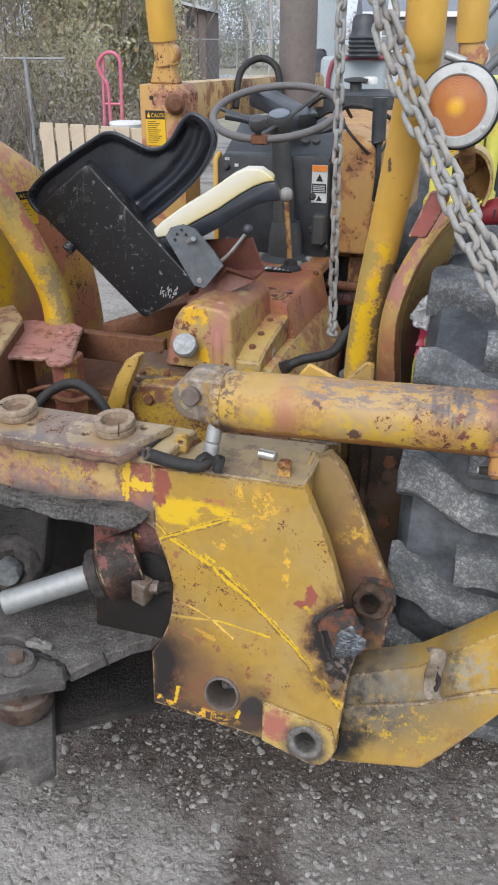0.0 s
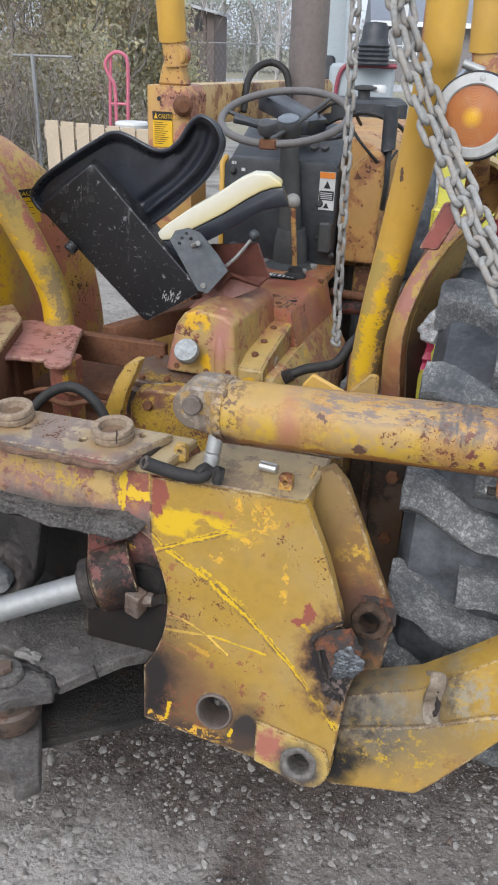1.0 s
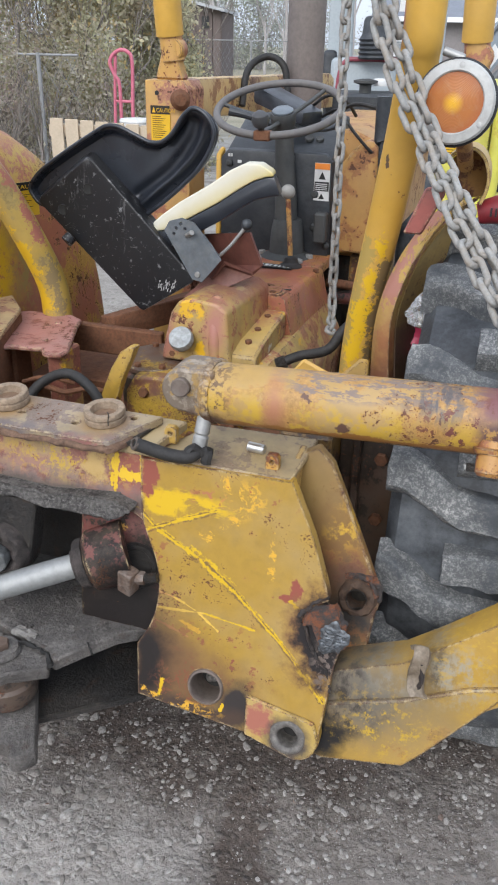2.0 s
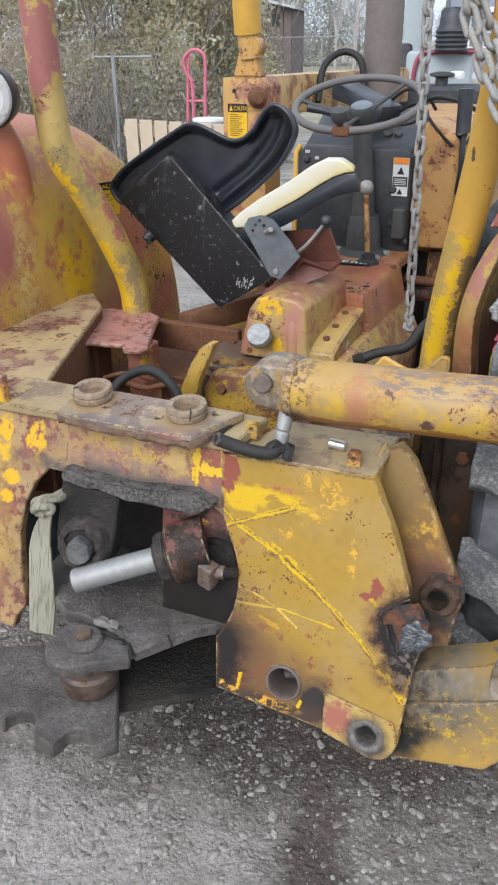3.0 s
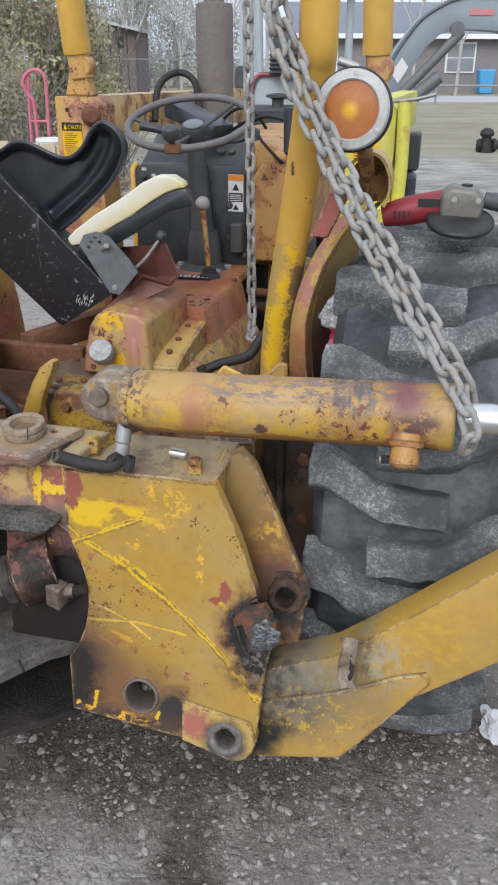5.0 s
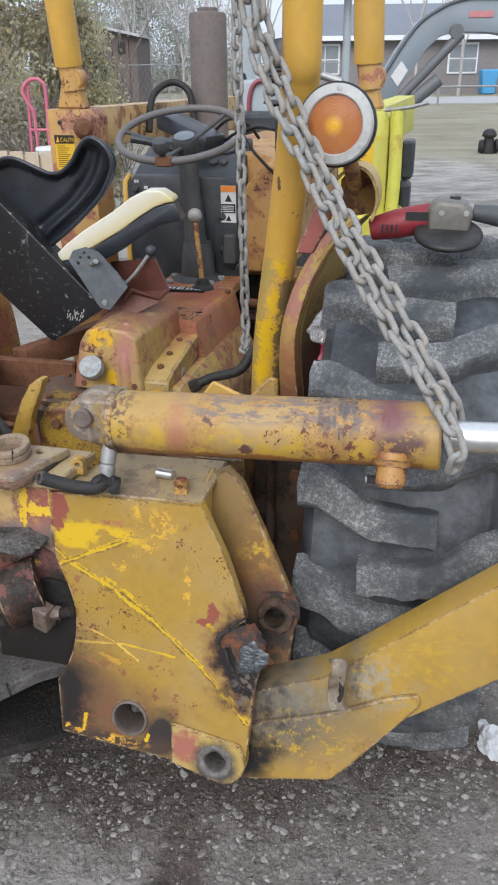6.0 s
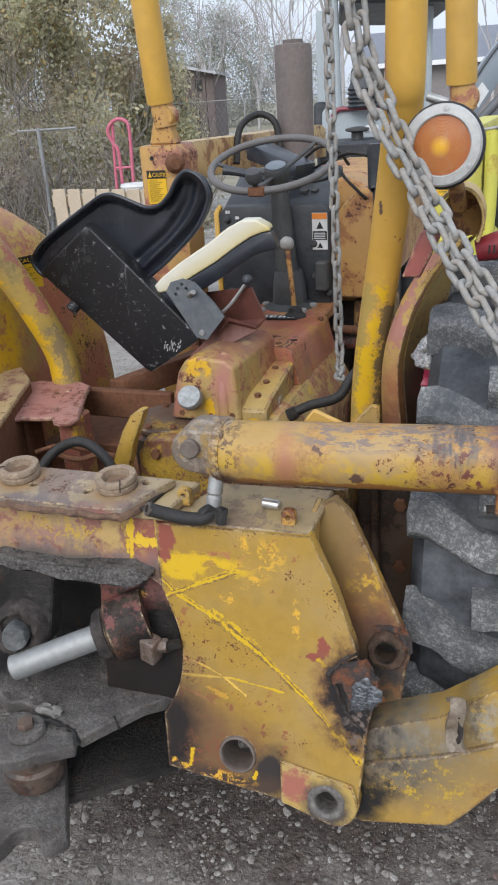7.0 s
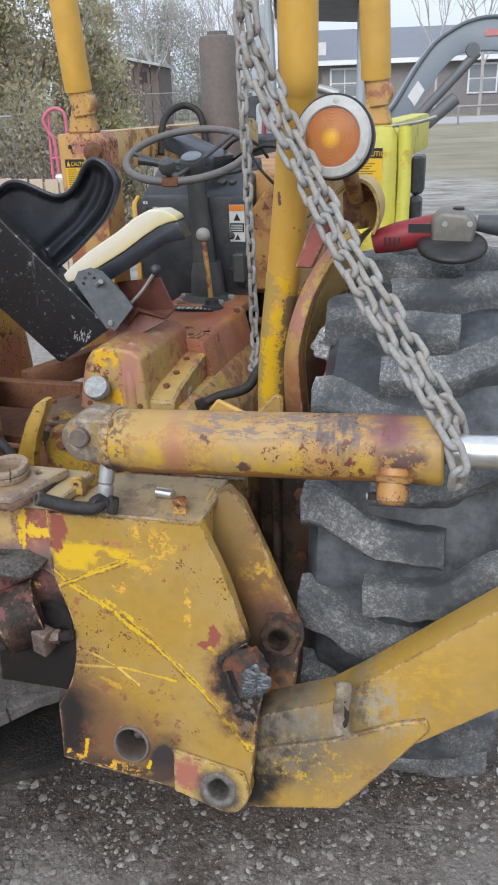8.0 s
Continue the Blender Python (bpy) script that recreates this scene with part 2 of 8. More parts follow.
def rod(p, q, r, bm=None, seg=20, edge=0.0):
    p, q = Vector(p), Vector(q)
    h = (q - p).length
    e = edge or min(r, h) * 0.12
    return turned([(0, 0), (r - e, 0), (r, e), (r, h - e), (r - e, h), (0, h)], p, q - p, bm, seg, whole=False)


def hexagon(p, axis, r, h, bm=None):
    return turned([(0, 0), (r * 0.92, 0), (r, h * 0.12), (r, h * 0.85), (r * 0.9, h), (0, h)], p, axis, bm, 6, whole=False)


def sheet(grid, thickness, bm=None, closed=False):
    """A curved panel from rows of points, thickened along its normals."""
    bm = bm or bmesh.new()
    vs = [[bm.verts.new(p) for p in row] for row in grid]
    for i in range(len(vs) - 1):
        for j in range(len(vs[0]) - (0 if closed else 1)):
            k = (j + 1) % len(vs[0])
            bm.faces.new((vs[i][j], vs[i][k], vs[i + 1][k], vs[i + 1][j]))
    bmesh.ops.recalc_face_normals(bm, faces=bm.faces[:])
    bmesh.ops.solidify(bm, geom=bm.faces[:], thickness=thickness)
    return bm


def pan(grid, depth):
    """A moulded sheet: the rows of points and a second skin behind them, closed round the edge."""
    bm = bmesh.new()
    front = [[bm.verts.new(p) for p in row] for row in grid]
    back = [[bm.verts.new(p + Vector((0, depth, 0))) for p in row] for row in grid]
    last, wide = len(grid) - 1, len(grid[0]) - 1
    for i in range(last):
        for j in range(wide):
            bm.faces.new((front[i][j], front[i][j + 1], front[i + 1][j + 1], front[i + 1][j]))
            bm.faces.new((back[i][j], back[i + 1][j], back[i + 1][j + 1], back[i][j + 1]))
    for j in range(wide):
        bm.faces.new((front[0][j], back[0][j], back[0][j + 1], front[0][j + 1]))
        bm.faces.new((front[last][j], front[last][j + 1], back[last][j + 1], back[last][j]))
    for i in range(last):
        bm.faces.new((front[i][0], front[i + 1][0], back[i + 1][0], back[i][0]))
        bm.faces.new((front[i][wide], back[i][wide], back[i + 1][wide], front[i + 1][wide]))
    return bm


def roughen(bm, amount, scale, seed=0.0):
    for v in bm.verts:
        v.co += Vector(noise.noise_vector(v.co * scale + Vector((seed, seed * 2, 0)))) * amount
    return bm

# ---- the paints and metals of the place ----
LEAN_BACK = 0.27  # the rear mounting plates slope: b changes by this much for each metre of height


def rear(u, v, w=0.0):
    """A point on the sloping plane of the rear plates, w behind it."""
    return Vector((u, 0.015 - LEAN_BACK * (0.905 - v) + w, v))


def plate_marks(k):
    at = lambda u, v: tuple(rear(u, v) - Vector(MAIN_AT))
    fresh, bared = (0.53, 0.335, 0.010), (0.17, 0.10, 0.03)
    orange = (0.56, 0.31, 0.03)
    lace = k.step(k.noise(52.0, 6.0, 0.74, warp=0.8), 0.515, 0.545)
    # thin orange-yellow smear with little red and dark chips in it
    yield (0.34, 0.13, 0.06), k.math("MULTIPLY", lace, k.blot(at(0.03, 0.842), (0.055, 0.2, 0.013), 0.4, 0.4, 24))
    yield orange, k.math("MULTIPLY", lace, k.blot(at(0.105, 0.850), (0.036, 0.2, 0.030), 0.5, 0.4, 16))
    yield orange, k.math("MULTIPLY", lace, k.streak(at(0.060, 0.885), at(0.098, 0.838), 0.0085, 1.2, 40))
    yield orange, k.math("MULTIPLY", lace, k.streak(at(0.10, 0.822), at(0.035, 0.768), 0.007, 1.4, 40))
    yield fresh, k.blot(at(-0.062, 0.818), (0.040, 0.1, 0.026), 0.15, 0.5, 26)
    yield fresh, k.math("MULTIPLY", k.step(k.noise(60.0, 5.0, 0.7, stretch=(0.4, 1, 1)), 0.46, 0.50), k.blot(at(0.0, 0.826), (0.085, 0.1, 0.017), 0.3, 0.5, 22))
    yield from k.scratches(at(-0.110, 0.796), at(-0.066, 0.762), 0.0045, fresh, bared)
    yield from k.scratches(at(-0.066, 0.763), at(0.02, 0.722), 0.0055, fresh, bared)
    yield from k.scratches(at(0.0, 0.734), at(0.10, 0.676), 0.0095, fresh, bared)
    yield from k.scratches(at(0.10, 0.674), at(0.205, 0.592), 0.0052, fresh, bared)
    yield from k.scratches(at(0.205, 0.592), at(0.245, 0.552), 0.0040, fresh, bared)
    yield from k.scratches(at(0.250, 0.545), at(0.300, 0.495), 0.0062, fresh, bared)
    yield from k.scratches(at(-0.100, 0.755), at(-0.040, 0.782), 0.0050, fresh, bared)
    yield from k.scratches(at(-0.040, 0.782), at(0.052, 0.822), 0.0055, fresh, bared)
    pale = (0.58, 0.37, 0.06)
    yield pale, k.streak(at(-0.055, 0.606), at(0.045, 0.615), 0.0021, 0.7)
    yield fresh, k.streak(at(0.045, 0.615), at(0.150, 0.604), 0.0019, 0.9)
    yield (0.50, 0.24, 0.09), k.streak(at(-0.060, 0.640), at(-0.010, 0.632), 0.0020, 0.9)
    yield pale, k.streak(at(-0.020, 0.634), at(0.028, 0.616), 0.0026, 0.8)
    yield pale, k.streak(at(0.028, 0.616), at(0.077, 0.585), 0.0024, 0.7)
    yield (0.46, 0.20, 0.08), k.streak(at(-0.058, 0.580), at(0.016, 0.560), 0.0022, 0.9)
    yield orange, k.streak(at(-0.003, 0.589), at(0.037, 0.575), 0.0042, 1.0)
    yield orange, k.math("MULTIPLY", lace, k.streak(at(0.170, 0.80), at(0.172, 0.71), 0.005, 1.2))
    # primer showing in a few places
    spots = k.step(k.noise(48.0, 5.0, 0.65), 0.60, 0.615)
    yield RED, k.math("MULTIPLY", spots, k.blot(at(-0.06, 0.62), (0.035, 0.2, 0.14), 0.6, 0.3, 9.0))
    yield RED, k.math("MULTIPLY", spots, k.blot(at(0.10, 0.86), (0.09, 0.2, 0.03), 0.6, 0.3, 9.0))
    yield RED, k.math("MULTIPLY", spots, k.blot(at(0.06, 0.53), (0.12, 0.2, 0.06), 0.6, 0.3, 9.0))
    yield RED, k.blot(at(-0.097, 0.868), (0.018, 0.1, 0.036), 0.15, 0.7, 22)
    yield RED, k.blot(at(0.222, 0.700), (0.011, 0.06, 0.020), 0.15, 0.8, 40)
    yield RED, k.blot(at(0.203, 0.680), (0.020, 0.06, 0.007), 0.2, 0.9, 40)
    yield fresh, k.streak(at(0.215, 0.676), at(0.238, 0.662), 0.004, 0.9)
    # the cut: burnt paint round it
    yield (0.17, 0.085, 0.035), k.blot(at(0.284, 0.624), (0.066, 0.09, 0.104), 0.25, 0.35, 22)
    yield (0.014, 0.011, 0.011), k.blot(at(0.284, 0.622), (0.052, 0.09, 0.092), 0.20, 0.35, 22)
    yield (0.13, 0.10, 0.085), k.math("MULTIPLY", k.step(k.noise(70.0, 5.0, 0.7), 0.50, 0.56), k.blot(at(0.294, 0.565), (0.026, 0.09, 0.040), 0.4, 0.4, 22))
    # soot and old grease along the foot
    yield (0.16, 0.085, 0.035), k.blot(at(0.01, 0.475), (0.13, 0.2, 0.065), 0.6, 0.4, 10)
    yield (0.13, 0.070, 0.032), k.blot(at(-0.050, 0.495), (0.062, 0.2, 0.120), 0.60, 0.35, 12)
    yield (0.016, 0.012, 0.011), k.blot(at(-0.066, 0.490), (0.040, 0.2, 0.100), 0.60, 0.35, 12)
    yield (0.030, 0.024, 0.022), k.blot(at(0.130, 0.438), (0.036, 0.1, 0.050), 0.35, 0.35, 16)
    yield (0.055, 0.034, 0.024), k.blot(at(0.05, 0.412), (0.15, 0.1, 0.020), 0.5, 0.4, 16)
    yield (0.17, 0.06, 0.03), k.math("MULTIPLY", lace, k.blot(at(0.02, 0.455), (0.055, 0.1, 0.05), 0.5, 0.4, 20))
    yield orange, k.math("MULTIPLY", lace, k.blot(at(0.03, 0.412), (0.06, 0.1, 0.012), 0.4, 0.4, 20))
    yield orange, k.math("MULTIPLY", lace, k.streak(at(-0.074, 0.428), at(-0.042, 0.420), 0.0040, 1.3))
    yield fresh, k.streak(at(-0.035, 0.427), at(-0.031, 0.458), 0.0026, 1.3)
    yield fresh, k.streak(at(0.098, 0.425), at(0.102, 0.437), 0.0030, 0.6)


def patch_marks(k):
    at = lambda u, v: tuple(rear(u, v) - Vector(MAIN_AT))
    yield (0.30, 0.11, 0.075), k.blot(at(0.184, 0.434), (0.027, 0.1, 0.033), 0.25, 0.6, 45)
    yield (0.07, 0.055, 0.045), k.blot(at(0.242, 0.410), (0.044, 0.1, 0.044), 0.3, 0.3, 20)


def case_marks(k):
    at = lambda a, b, z: tuple(Vector((a, b, z)) - Vector(MAIN_AT))
    yield (0.36, 0.16, 0.12), k.blot(at(-0.198, 0.66, 0.955), (0.026, 0.08, 0.070), 0.5, 0.35, 14)
    yield (0.30, 0.13, 0.09), k.blot(at(-0.335, 0.66, 0.93), (0.022, 0.08, 0.090), 0.5, 0.4, 14)
    yield (0.215, 0.105, 0.066), k.blot(at(-0.235, 0.83, 1.035), (0.14, 0.135, 0.045), 0.35, 0.35, 12)
    yield (0.30, 0.20, 0.095), k.math("MULTIPLY", k.step(k.noise(20.0, 6.0, 0.7), 0.54, 0.62), k.blot(at(-0.235, 0.80, 1.03), (0.12, 0.13, 0.04), 0.5, 0.4, 12))
    yield BRIGHT, k.math("MULTIPLY", k.step(k.noise(45.0, 5.0, 0.7), 0.44, 0.50), k.blot(at(-0.262, 0.64, 1.000), (0.036, 0.06, 0.024), 0.15, 0.5, 30))
    yield BRIGHT, k.blot(at(-0.235, 0.62, 0.895), (0.012, 0.06, 0.022), 0.15, 0.7, 30)
    yield (0.30, 0.11, 0.06), k.blot(at(-0.14, 0.95, 1.0), (0.05, 0.12, 0.08), 0.5, 0.5, 12)
    yield (0.55, 0.56, 0.55), k.blot(at(-0.075, 0.76, 0.875), (0.012, 0.02, 0.012), 0.2, 0.7, 40)


def cover_marks(k):
    at = lambda a, b, z: tuple(Vector((a, b, z)) - Vector(MAIN_AT))
    yield (0.33, 0.16, 0.055), k.blot(at(-0.03, 0.93, 0.86), (0.035, 0.1, 0.12), 0.5, 0.5, 10)
    yield (0.09, 0.055, 0.045), k.blot(at(-0.01, 1.02, 0.90), (0.05, 0.05, 0.05), 0.5, 0.4, 14)
    yield (0.30, 0.17, 0.06), k.blot(at(-0.27, 1.0, 0.965), (0.06, 0.12, 0.05), 0.6, 0.5, 10)


def fender_marks(k):
    at = lambda a, b, z: tuple(Vector((a, b, z)) - Vector(MAIN_AT))
    scrape = k.step(k.noise(34.0, 6.0, 0.75), 0.47, 0.53)
    dull, bright = (0.46, 0.30, 0.055), (0.60, 0.37, 0.012)
    yield dull, k.math("MULTIPLY", k.step(k.noise(13.0, 8.0, 0.76), 0.42, 0.50), k.blot(at(-0.93, 0.70, 1.06), (0.2, 0.17, 0.21), 0.4, 0.35, 7))
    yield bright, k.math("MULTIPLY", k.step(k.noise(12.0, 8.0, 0.76), 0.46, 0.50), k.blot(at(-0.93, 0.74, 0.99), (0.2, 0.09, 0.13), 0.3, 0.3, 8))
    yield dull, k.math("MULTIPLY", scrape, k.blot(at(-0.95, 0.98, 1.285), (0.2, 0.13, 0.08), 0.5, 0.4, 8))
    yield (0.50, 0.36, 0.13), k.math("MULTIPLY", scrape, k.blot(at(-0.93, 0.50, 1.08), (0.2, 0.05, 0.13), 0.5, 0.4, 10))
    yield (0.30, 0.105, 0.08), k.blot(at(-0.93, 0.43, 1.16), (0.2, 0.05, 0.10), 0.4, 0.4, 10)
    yield (0.33, 0.24, 0.08), k.math("MULTIPLY", scrape, k.blot(at(-0.93, 0.88, 1.02), (0.2, 0.05, 0.16), 0.6, 0.4, 9))


def left_post_marks(k):
    at = lambda a, b, z: tuple(Vector((a, b, z)) - Vector(MAIN_AT))
    yield (0.33, 0.12, 0.085), k.streak(at(-0.815, 0.65, 1.33), at(-0.755, 0.72, 1.12), 0.017, 1.2, 20)
    yield (0.58, 0.36, 0.015), k.streak(at(-0.875, 0.585, 1.33), at(-0.815, 0.65, 1.14), 0.018, 1.4, 20)
    yield (0.58, 0.36, 0.015), k.streak(at(-0.800, 0.69, 1.10), at(-0.775, 0.735, 0.93), 0.020, 1.4, 20)
    yield (0.28, 0.10, 0.085), k.math("MULTIPLY", k.step(k.noise(16.0, 6.0, 0.72), 0.42, 0.46), k.blot(at(-0.875, 0.59, 1.64), (0.050, 0.1, 0.19), 0.15, 0.55, 13))
    yield (0.23, 0.17, 0.08), k.streak(at(-0.735, 0.735, 1.05), at(-0.722, 0.75, 0.90), 0.016, 1.5, 24)


def right_post_marks(k):
    at = lambda a, b, z: tuple(Vector((a, b, z)) - Vector(MAIN_AT))
    yield (0.36, 0.25, 0.07), k.streak(at(0.135, 0.65, 0.90), at(0.185, 0.61, 1.22), 0.013, 1.2, 18)
    yield (0.60, 0.37, 0.010), k.streak(at(0.165, 0.635, 0.93), at(0.185, 0.62, 1.06), 0.019, 1.3, 22)
    yield (0.60, 0.37, 0.010), k.streak(at(0.185, 0.62, 1.06), at(0.235, 0.585, 1.24), 0.013, 1.3, 22)
    # brown on the lower right: dirt film plus the round post's shading
    yield (0.17, 0.115, 0.055), k.streak(at(0.212, 0.655, 0.88), at(0.240, 0.62, 1.16), 0.019, 0.9, 20)
    yield (0.24, 0.10, 0.05), k.streak(at(0.262, 0.585, 1.33), at(0.255, 0.595, 1.26), 0.0035, 1.0, 30)
    yield (0.10, 0.06, 0.04), k.streak(at(0.225, 0.56, 1.415), at(0.223, 0.565, 1.39), 0.0030, 1.0, 30)
    yield (0.36, 0.13, 0.08), k.blot(at(0.235, 0.50, 1.66), (0.010, 0.05, 0.05), 0.3, 0.9, 40)


def strip_marks(k):
    at = lambda a, b, z: tuple(Vector((a, b, z)) - Vector(MAIN_AT))
    yield (0.36, 0.165, 0.125), k.streak(at(0.262, 0.535, 1.13), at(0.335, 0.545, 1.315), 0.024, 0.9, 20)
    yield (0.36, 0.165, 0.125), k.streak(at(0.252, 0.54, 1.04), at(0.265, 0.54, 1.16), 0.013, 0.9, 20)
    yield (0.28, 0.12, 0.05), k.blot(at(0.268, 0.53, 1.02), (0.04, 0.1, 0.06), 0.6, 0.5, 16)
    yield (0.15, 0.06, 0.03), k.blot(at(0.27, 0.53, 0.90), (0.08, 0.2, 0.07), 0.5, 0.5, 14)


LINES = (((-0.168, 0.892), (-0.166, 0.812), 0.0045), ((-0.176, 0.885), (-0.174, 0.83), 0.003), ((-0.150, 0.858), (-0.122, 0.856), 0.0095), ((-0.165, 0.808), (-0.112, 0.796), 0.0045), ((-0.118, 0.90), (-0.104, 0.80), 0.002))
LEFT_MARKS = ((-0.555, 0.845, 0.020, 0.036), (-0.640, 0.845, 0.014, 0.045), (-0.625, 0.755, 0.022, 0.012), (-0.63, 0.71, 0.018, 0.010))


def beam_marks(k):
    at = lambda u, v: tuple(rear(u, v) - Vector(MAIN_AT))
    yield (0.40, 0.26, 0.06), k.blot(at(-0.72, 0.70), (0.08, 0.2, 0.24), 0.5, 0.4, 9)
    for u, v, w, h in LEFT_MARKS:
        yield BRIGHT, k.math("MULTIPLY", k.step(k.noise(40.0, 6.0, 0.72, stretch=(1.0, 1.0, 0.5)), 0.45, 0.48), k.blot(at(u, v), (w * 1.2, 0.1, h * 1.2), 0.15, 0.6, 30))
    yield RED, k.blot(at(-0.140, 0.848), (0.040, 0.1, 0.045), 0.15, 0.4, 20)
    scuffed = k.step(k.noise(30.0, 7.0, 0.76, stretch=(0.55, 1.0, 1.0)), 0.44, 0.53)
    yield (0.27, 0.145, 0.110), k.math("MULTIPLY", scuffed, k.blot(at(-0.32, 0.835), (0.16, 0.1, 0.045), 0.6, 0.4, 12))
    yield (0.17, 0.115, 0.105), k.math("MULTIPLY", k.step(k.noise(24.0, 6.0, 0.74), 0.47, 0.56), k.blot(at(-0.30, 0.815), (0.20, 0.1, 0.035), 0.6, 0.4, 12))
    yield (0.42, 0.27, 0.035), k.math("MULTIPLY", k.step(k.noise(70.0, 6.0, 0.75), 0.53, 0.56), k.blot(at(-0.28, 0.865), (0.14, 0.1, 0.03), 0.6, 0.4, 12))
    yield (0.42, 0.28, 0.10), k.blot(at(-0.215, 0.86), (0.030, 0.1, 0.03), 0.3, 0.7, 26)
    for p, q, w in LINES:
        yield (0.60, 0.38, 0.010), k.streak(at(*p), at(*q), w, 0.8, 30)
    # darker brown band along the lower edge of the beam
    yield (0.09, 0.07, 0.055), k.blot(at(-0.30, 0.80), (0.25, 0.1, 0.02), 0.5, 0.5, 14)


def ring_plate_marks(k):
    at = lambda a, b, z: tuple(Vector((a, b, z)) - Vector(MAIN_AT))
    yield (0.125, 0.105, 0.105), k.math("MULTIPLY", k.step(k.noise(18.0, 6.0, 0.7), 0.40, 0.56), k.blot(at(-0.33, -0.035, 0.94), (0.17, 0.030, 0.1), 0.6, 0.35, 14))
    yield (0.24, 0.10, 0.085), k.math("MULTIPLY", k.step(k.noise(22.0, 6.0, 0.7), 0.42, 0.52), k.blot(at(-0.20, -0.045, 0.94), (0.06, 0.030, 0.1), 0.5, 0.4, 16))
    yield (0.27, 0.17, 0.08), k.blot(at(-0.207, 0.047, 0.94), (0.052, 0.052, 0.1), 0.35, 0.3, 24)
    yield (0.27, 0.17, 0.08), k.blot(at(-0.430, 0.050, 0.94), (0.052, 0.052, 0.1), 0.35, 0.3, 24)


def flange_marks(k):
    at = lambda a, b, z: tuple(Vector((a, b, z)) - Vector(MAIN_AT))
    yield (0.060, 0.034, 0.024), k.blot(at(0.32, 0.62, 0.95), (0.10, 0.2, 0.17), 0.5, 0.35, 10)
    yield (0.10, 0.050, 0.030), k.streak(at(0.33, 0.60, 1.10), at(0.40, 0.62, 1.26), 0.012, 1.2, 20)


def cylinder_marks(k):
    bare = (0.185, 0.135, 0.110)
    flake = k.step(k.noise(88.0, 7.0, 0.76, stretch=(0.32, 1.0, 1.0)), 0.500, 0.522)
    brush = k.step(k.noise(26.0, 4.0, 0.6, stretch=(2.2, 1.0, 0.5)), 0.46, 0.56)
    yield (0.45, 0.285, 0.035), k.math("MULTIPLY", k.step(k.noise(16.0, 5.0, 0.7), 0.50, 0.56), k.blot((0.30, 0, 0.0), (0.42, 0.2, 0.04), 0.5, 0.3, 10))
    yield (0.33, 0.145, 0.075), k.blot((0.205, 0, 0.01), (0.020, 0.2, 0.05), 0.5, 0.3, 14)
    yield bare, k.math("MULTIPLY", flake, k.blot((0.44, 0.0, 0.084), (0.24, 0.2, 0.030), 0.4, 0.3, 10))
    yield bare, k.math("MULTIPLY", flake, k.blot((0.30, -0.04, 0.058), (0.07, 0.2, 0.016), 0.4, 0.3, 14))
    yield (0.10, 0.085, 0.08), k.math("MULTIPLY", brush, k.blot((0.492, -0.03, 0.068), (0.045, 0.2, 0.034), 0.5, 0.4, 14))
    yield (0.16, 0.065, 0.065), k.blot((0.585, -0.03, 0.070), (0.030, 0.2, 0.030), 0.5, 0.25, 14)
    yield (0.11, 0.06, 0.05), k.math("MULTIPLY", k.step(k.noise(38.0, 6.0, 0.7), 0.44, 0.48), k.blot((0.598, -0.05, 0.030), (0.040, 0.1, 0.024), 0.4, 0.4, 16))
    yield (0.11, 0.055, 0.035), k.streak((0.258, -0.05, 0.045), (0.296, -0.05, 0.012), 0.0035, 1.2)
    yield (0.11, 0.055, 0.035), k.streak((0.232, -0.05, 0.02), (0.246, -0.05, 0.006), 0.002, 1.0)
    yield (0.10, 0.05, 0.035), k.blot((0.332, -0.05, -0.006), (0.013, 0.1, 0.009), 0.2, 0.8, 40)
    yield (0.13, 0.04, 0.028), k.math("MULTIPLY", k.step(k.noise(44.0, 5.0, 0.7), 0.565, 0.59), k.blot((0.55, -0.05, 0.02), (0.10, 0.1, 0.05), 0.5, 0.3, 10))
    # orange-brown, then darker brown, along the underside of the barrel
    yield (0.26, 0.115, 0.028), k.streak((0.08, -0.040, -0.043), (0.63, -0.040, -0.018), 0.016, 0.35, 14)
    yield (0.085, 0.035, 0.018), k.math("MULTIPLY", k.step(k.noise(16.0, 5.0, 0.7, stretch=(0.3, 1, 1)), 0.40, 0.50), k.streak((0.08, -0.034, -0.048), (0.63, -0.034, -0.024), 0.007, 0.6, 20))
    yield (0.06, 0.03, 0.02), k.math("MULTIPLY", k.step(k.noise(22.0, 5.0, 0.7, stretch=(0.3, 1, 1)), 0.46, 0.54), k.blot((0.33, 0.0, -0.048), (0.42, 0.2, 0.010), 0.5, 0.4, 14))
    yield (0.155, 0.120, 0.090), k.blot((0.010, 0.0, 0.0), (0.060, 0.2, 0.2), 0.4, 0.55, 18)
    yield (0.30, 0.25, 0.195), k.math("MULTIPLY", k.step(k.noise(45.0, 5.0, 0.7), 0.48, 0.60), k.blot((0.03, 0.0, 0.0), (0.06, 0.2, 0.2), 0.4, 0.5, 16))
    yield (0.07, 0.035, 0.02), k.blot((0.075, -0.04, -0.04), (0.04, 0.2, 0.018), 0.4, 0.6, 20)
    yield (0.085, 0.045, 0.028), k.math("MULTIPLY", k.step(k.noise(80.0, 5.0, 0.7), 0.50, 0.56), k.blot((0.085, 0.0, 0.01), (0.034, 0.2, 0.08), 0.5, 0.4, 20))
    yield (0.34, 0.21, 0.06), k.math("MULTIPLY", k.step(k.noise(36.0, 6.0, 0.72), 0.54, 0.58), k.blot((0.02, 0.0, 0.0), (0.05, 0.2, 0.08), 0.5, 0.4, 18))


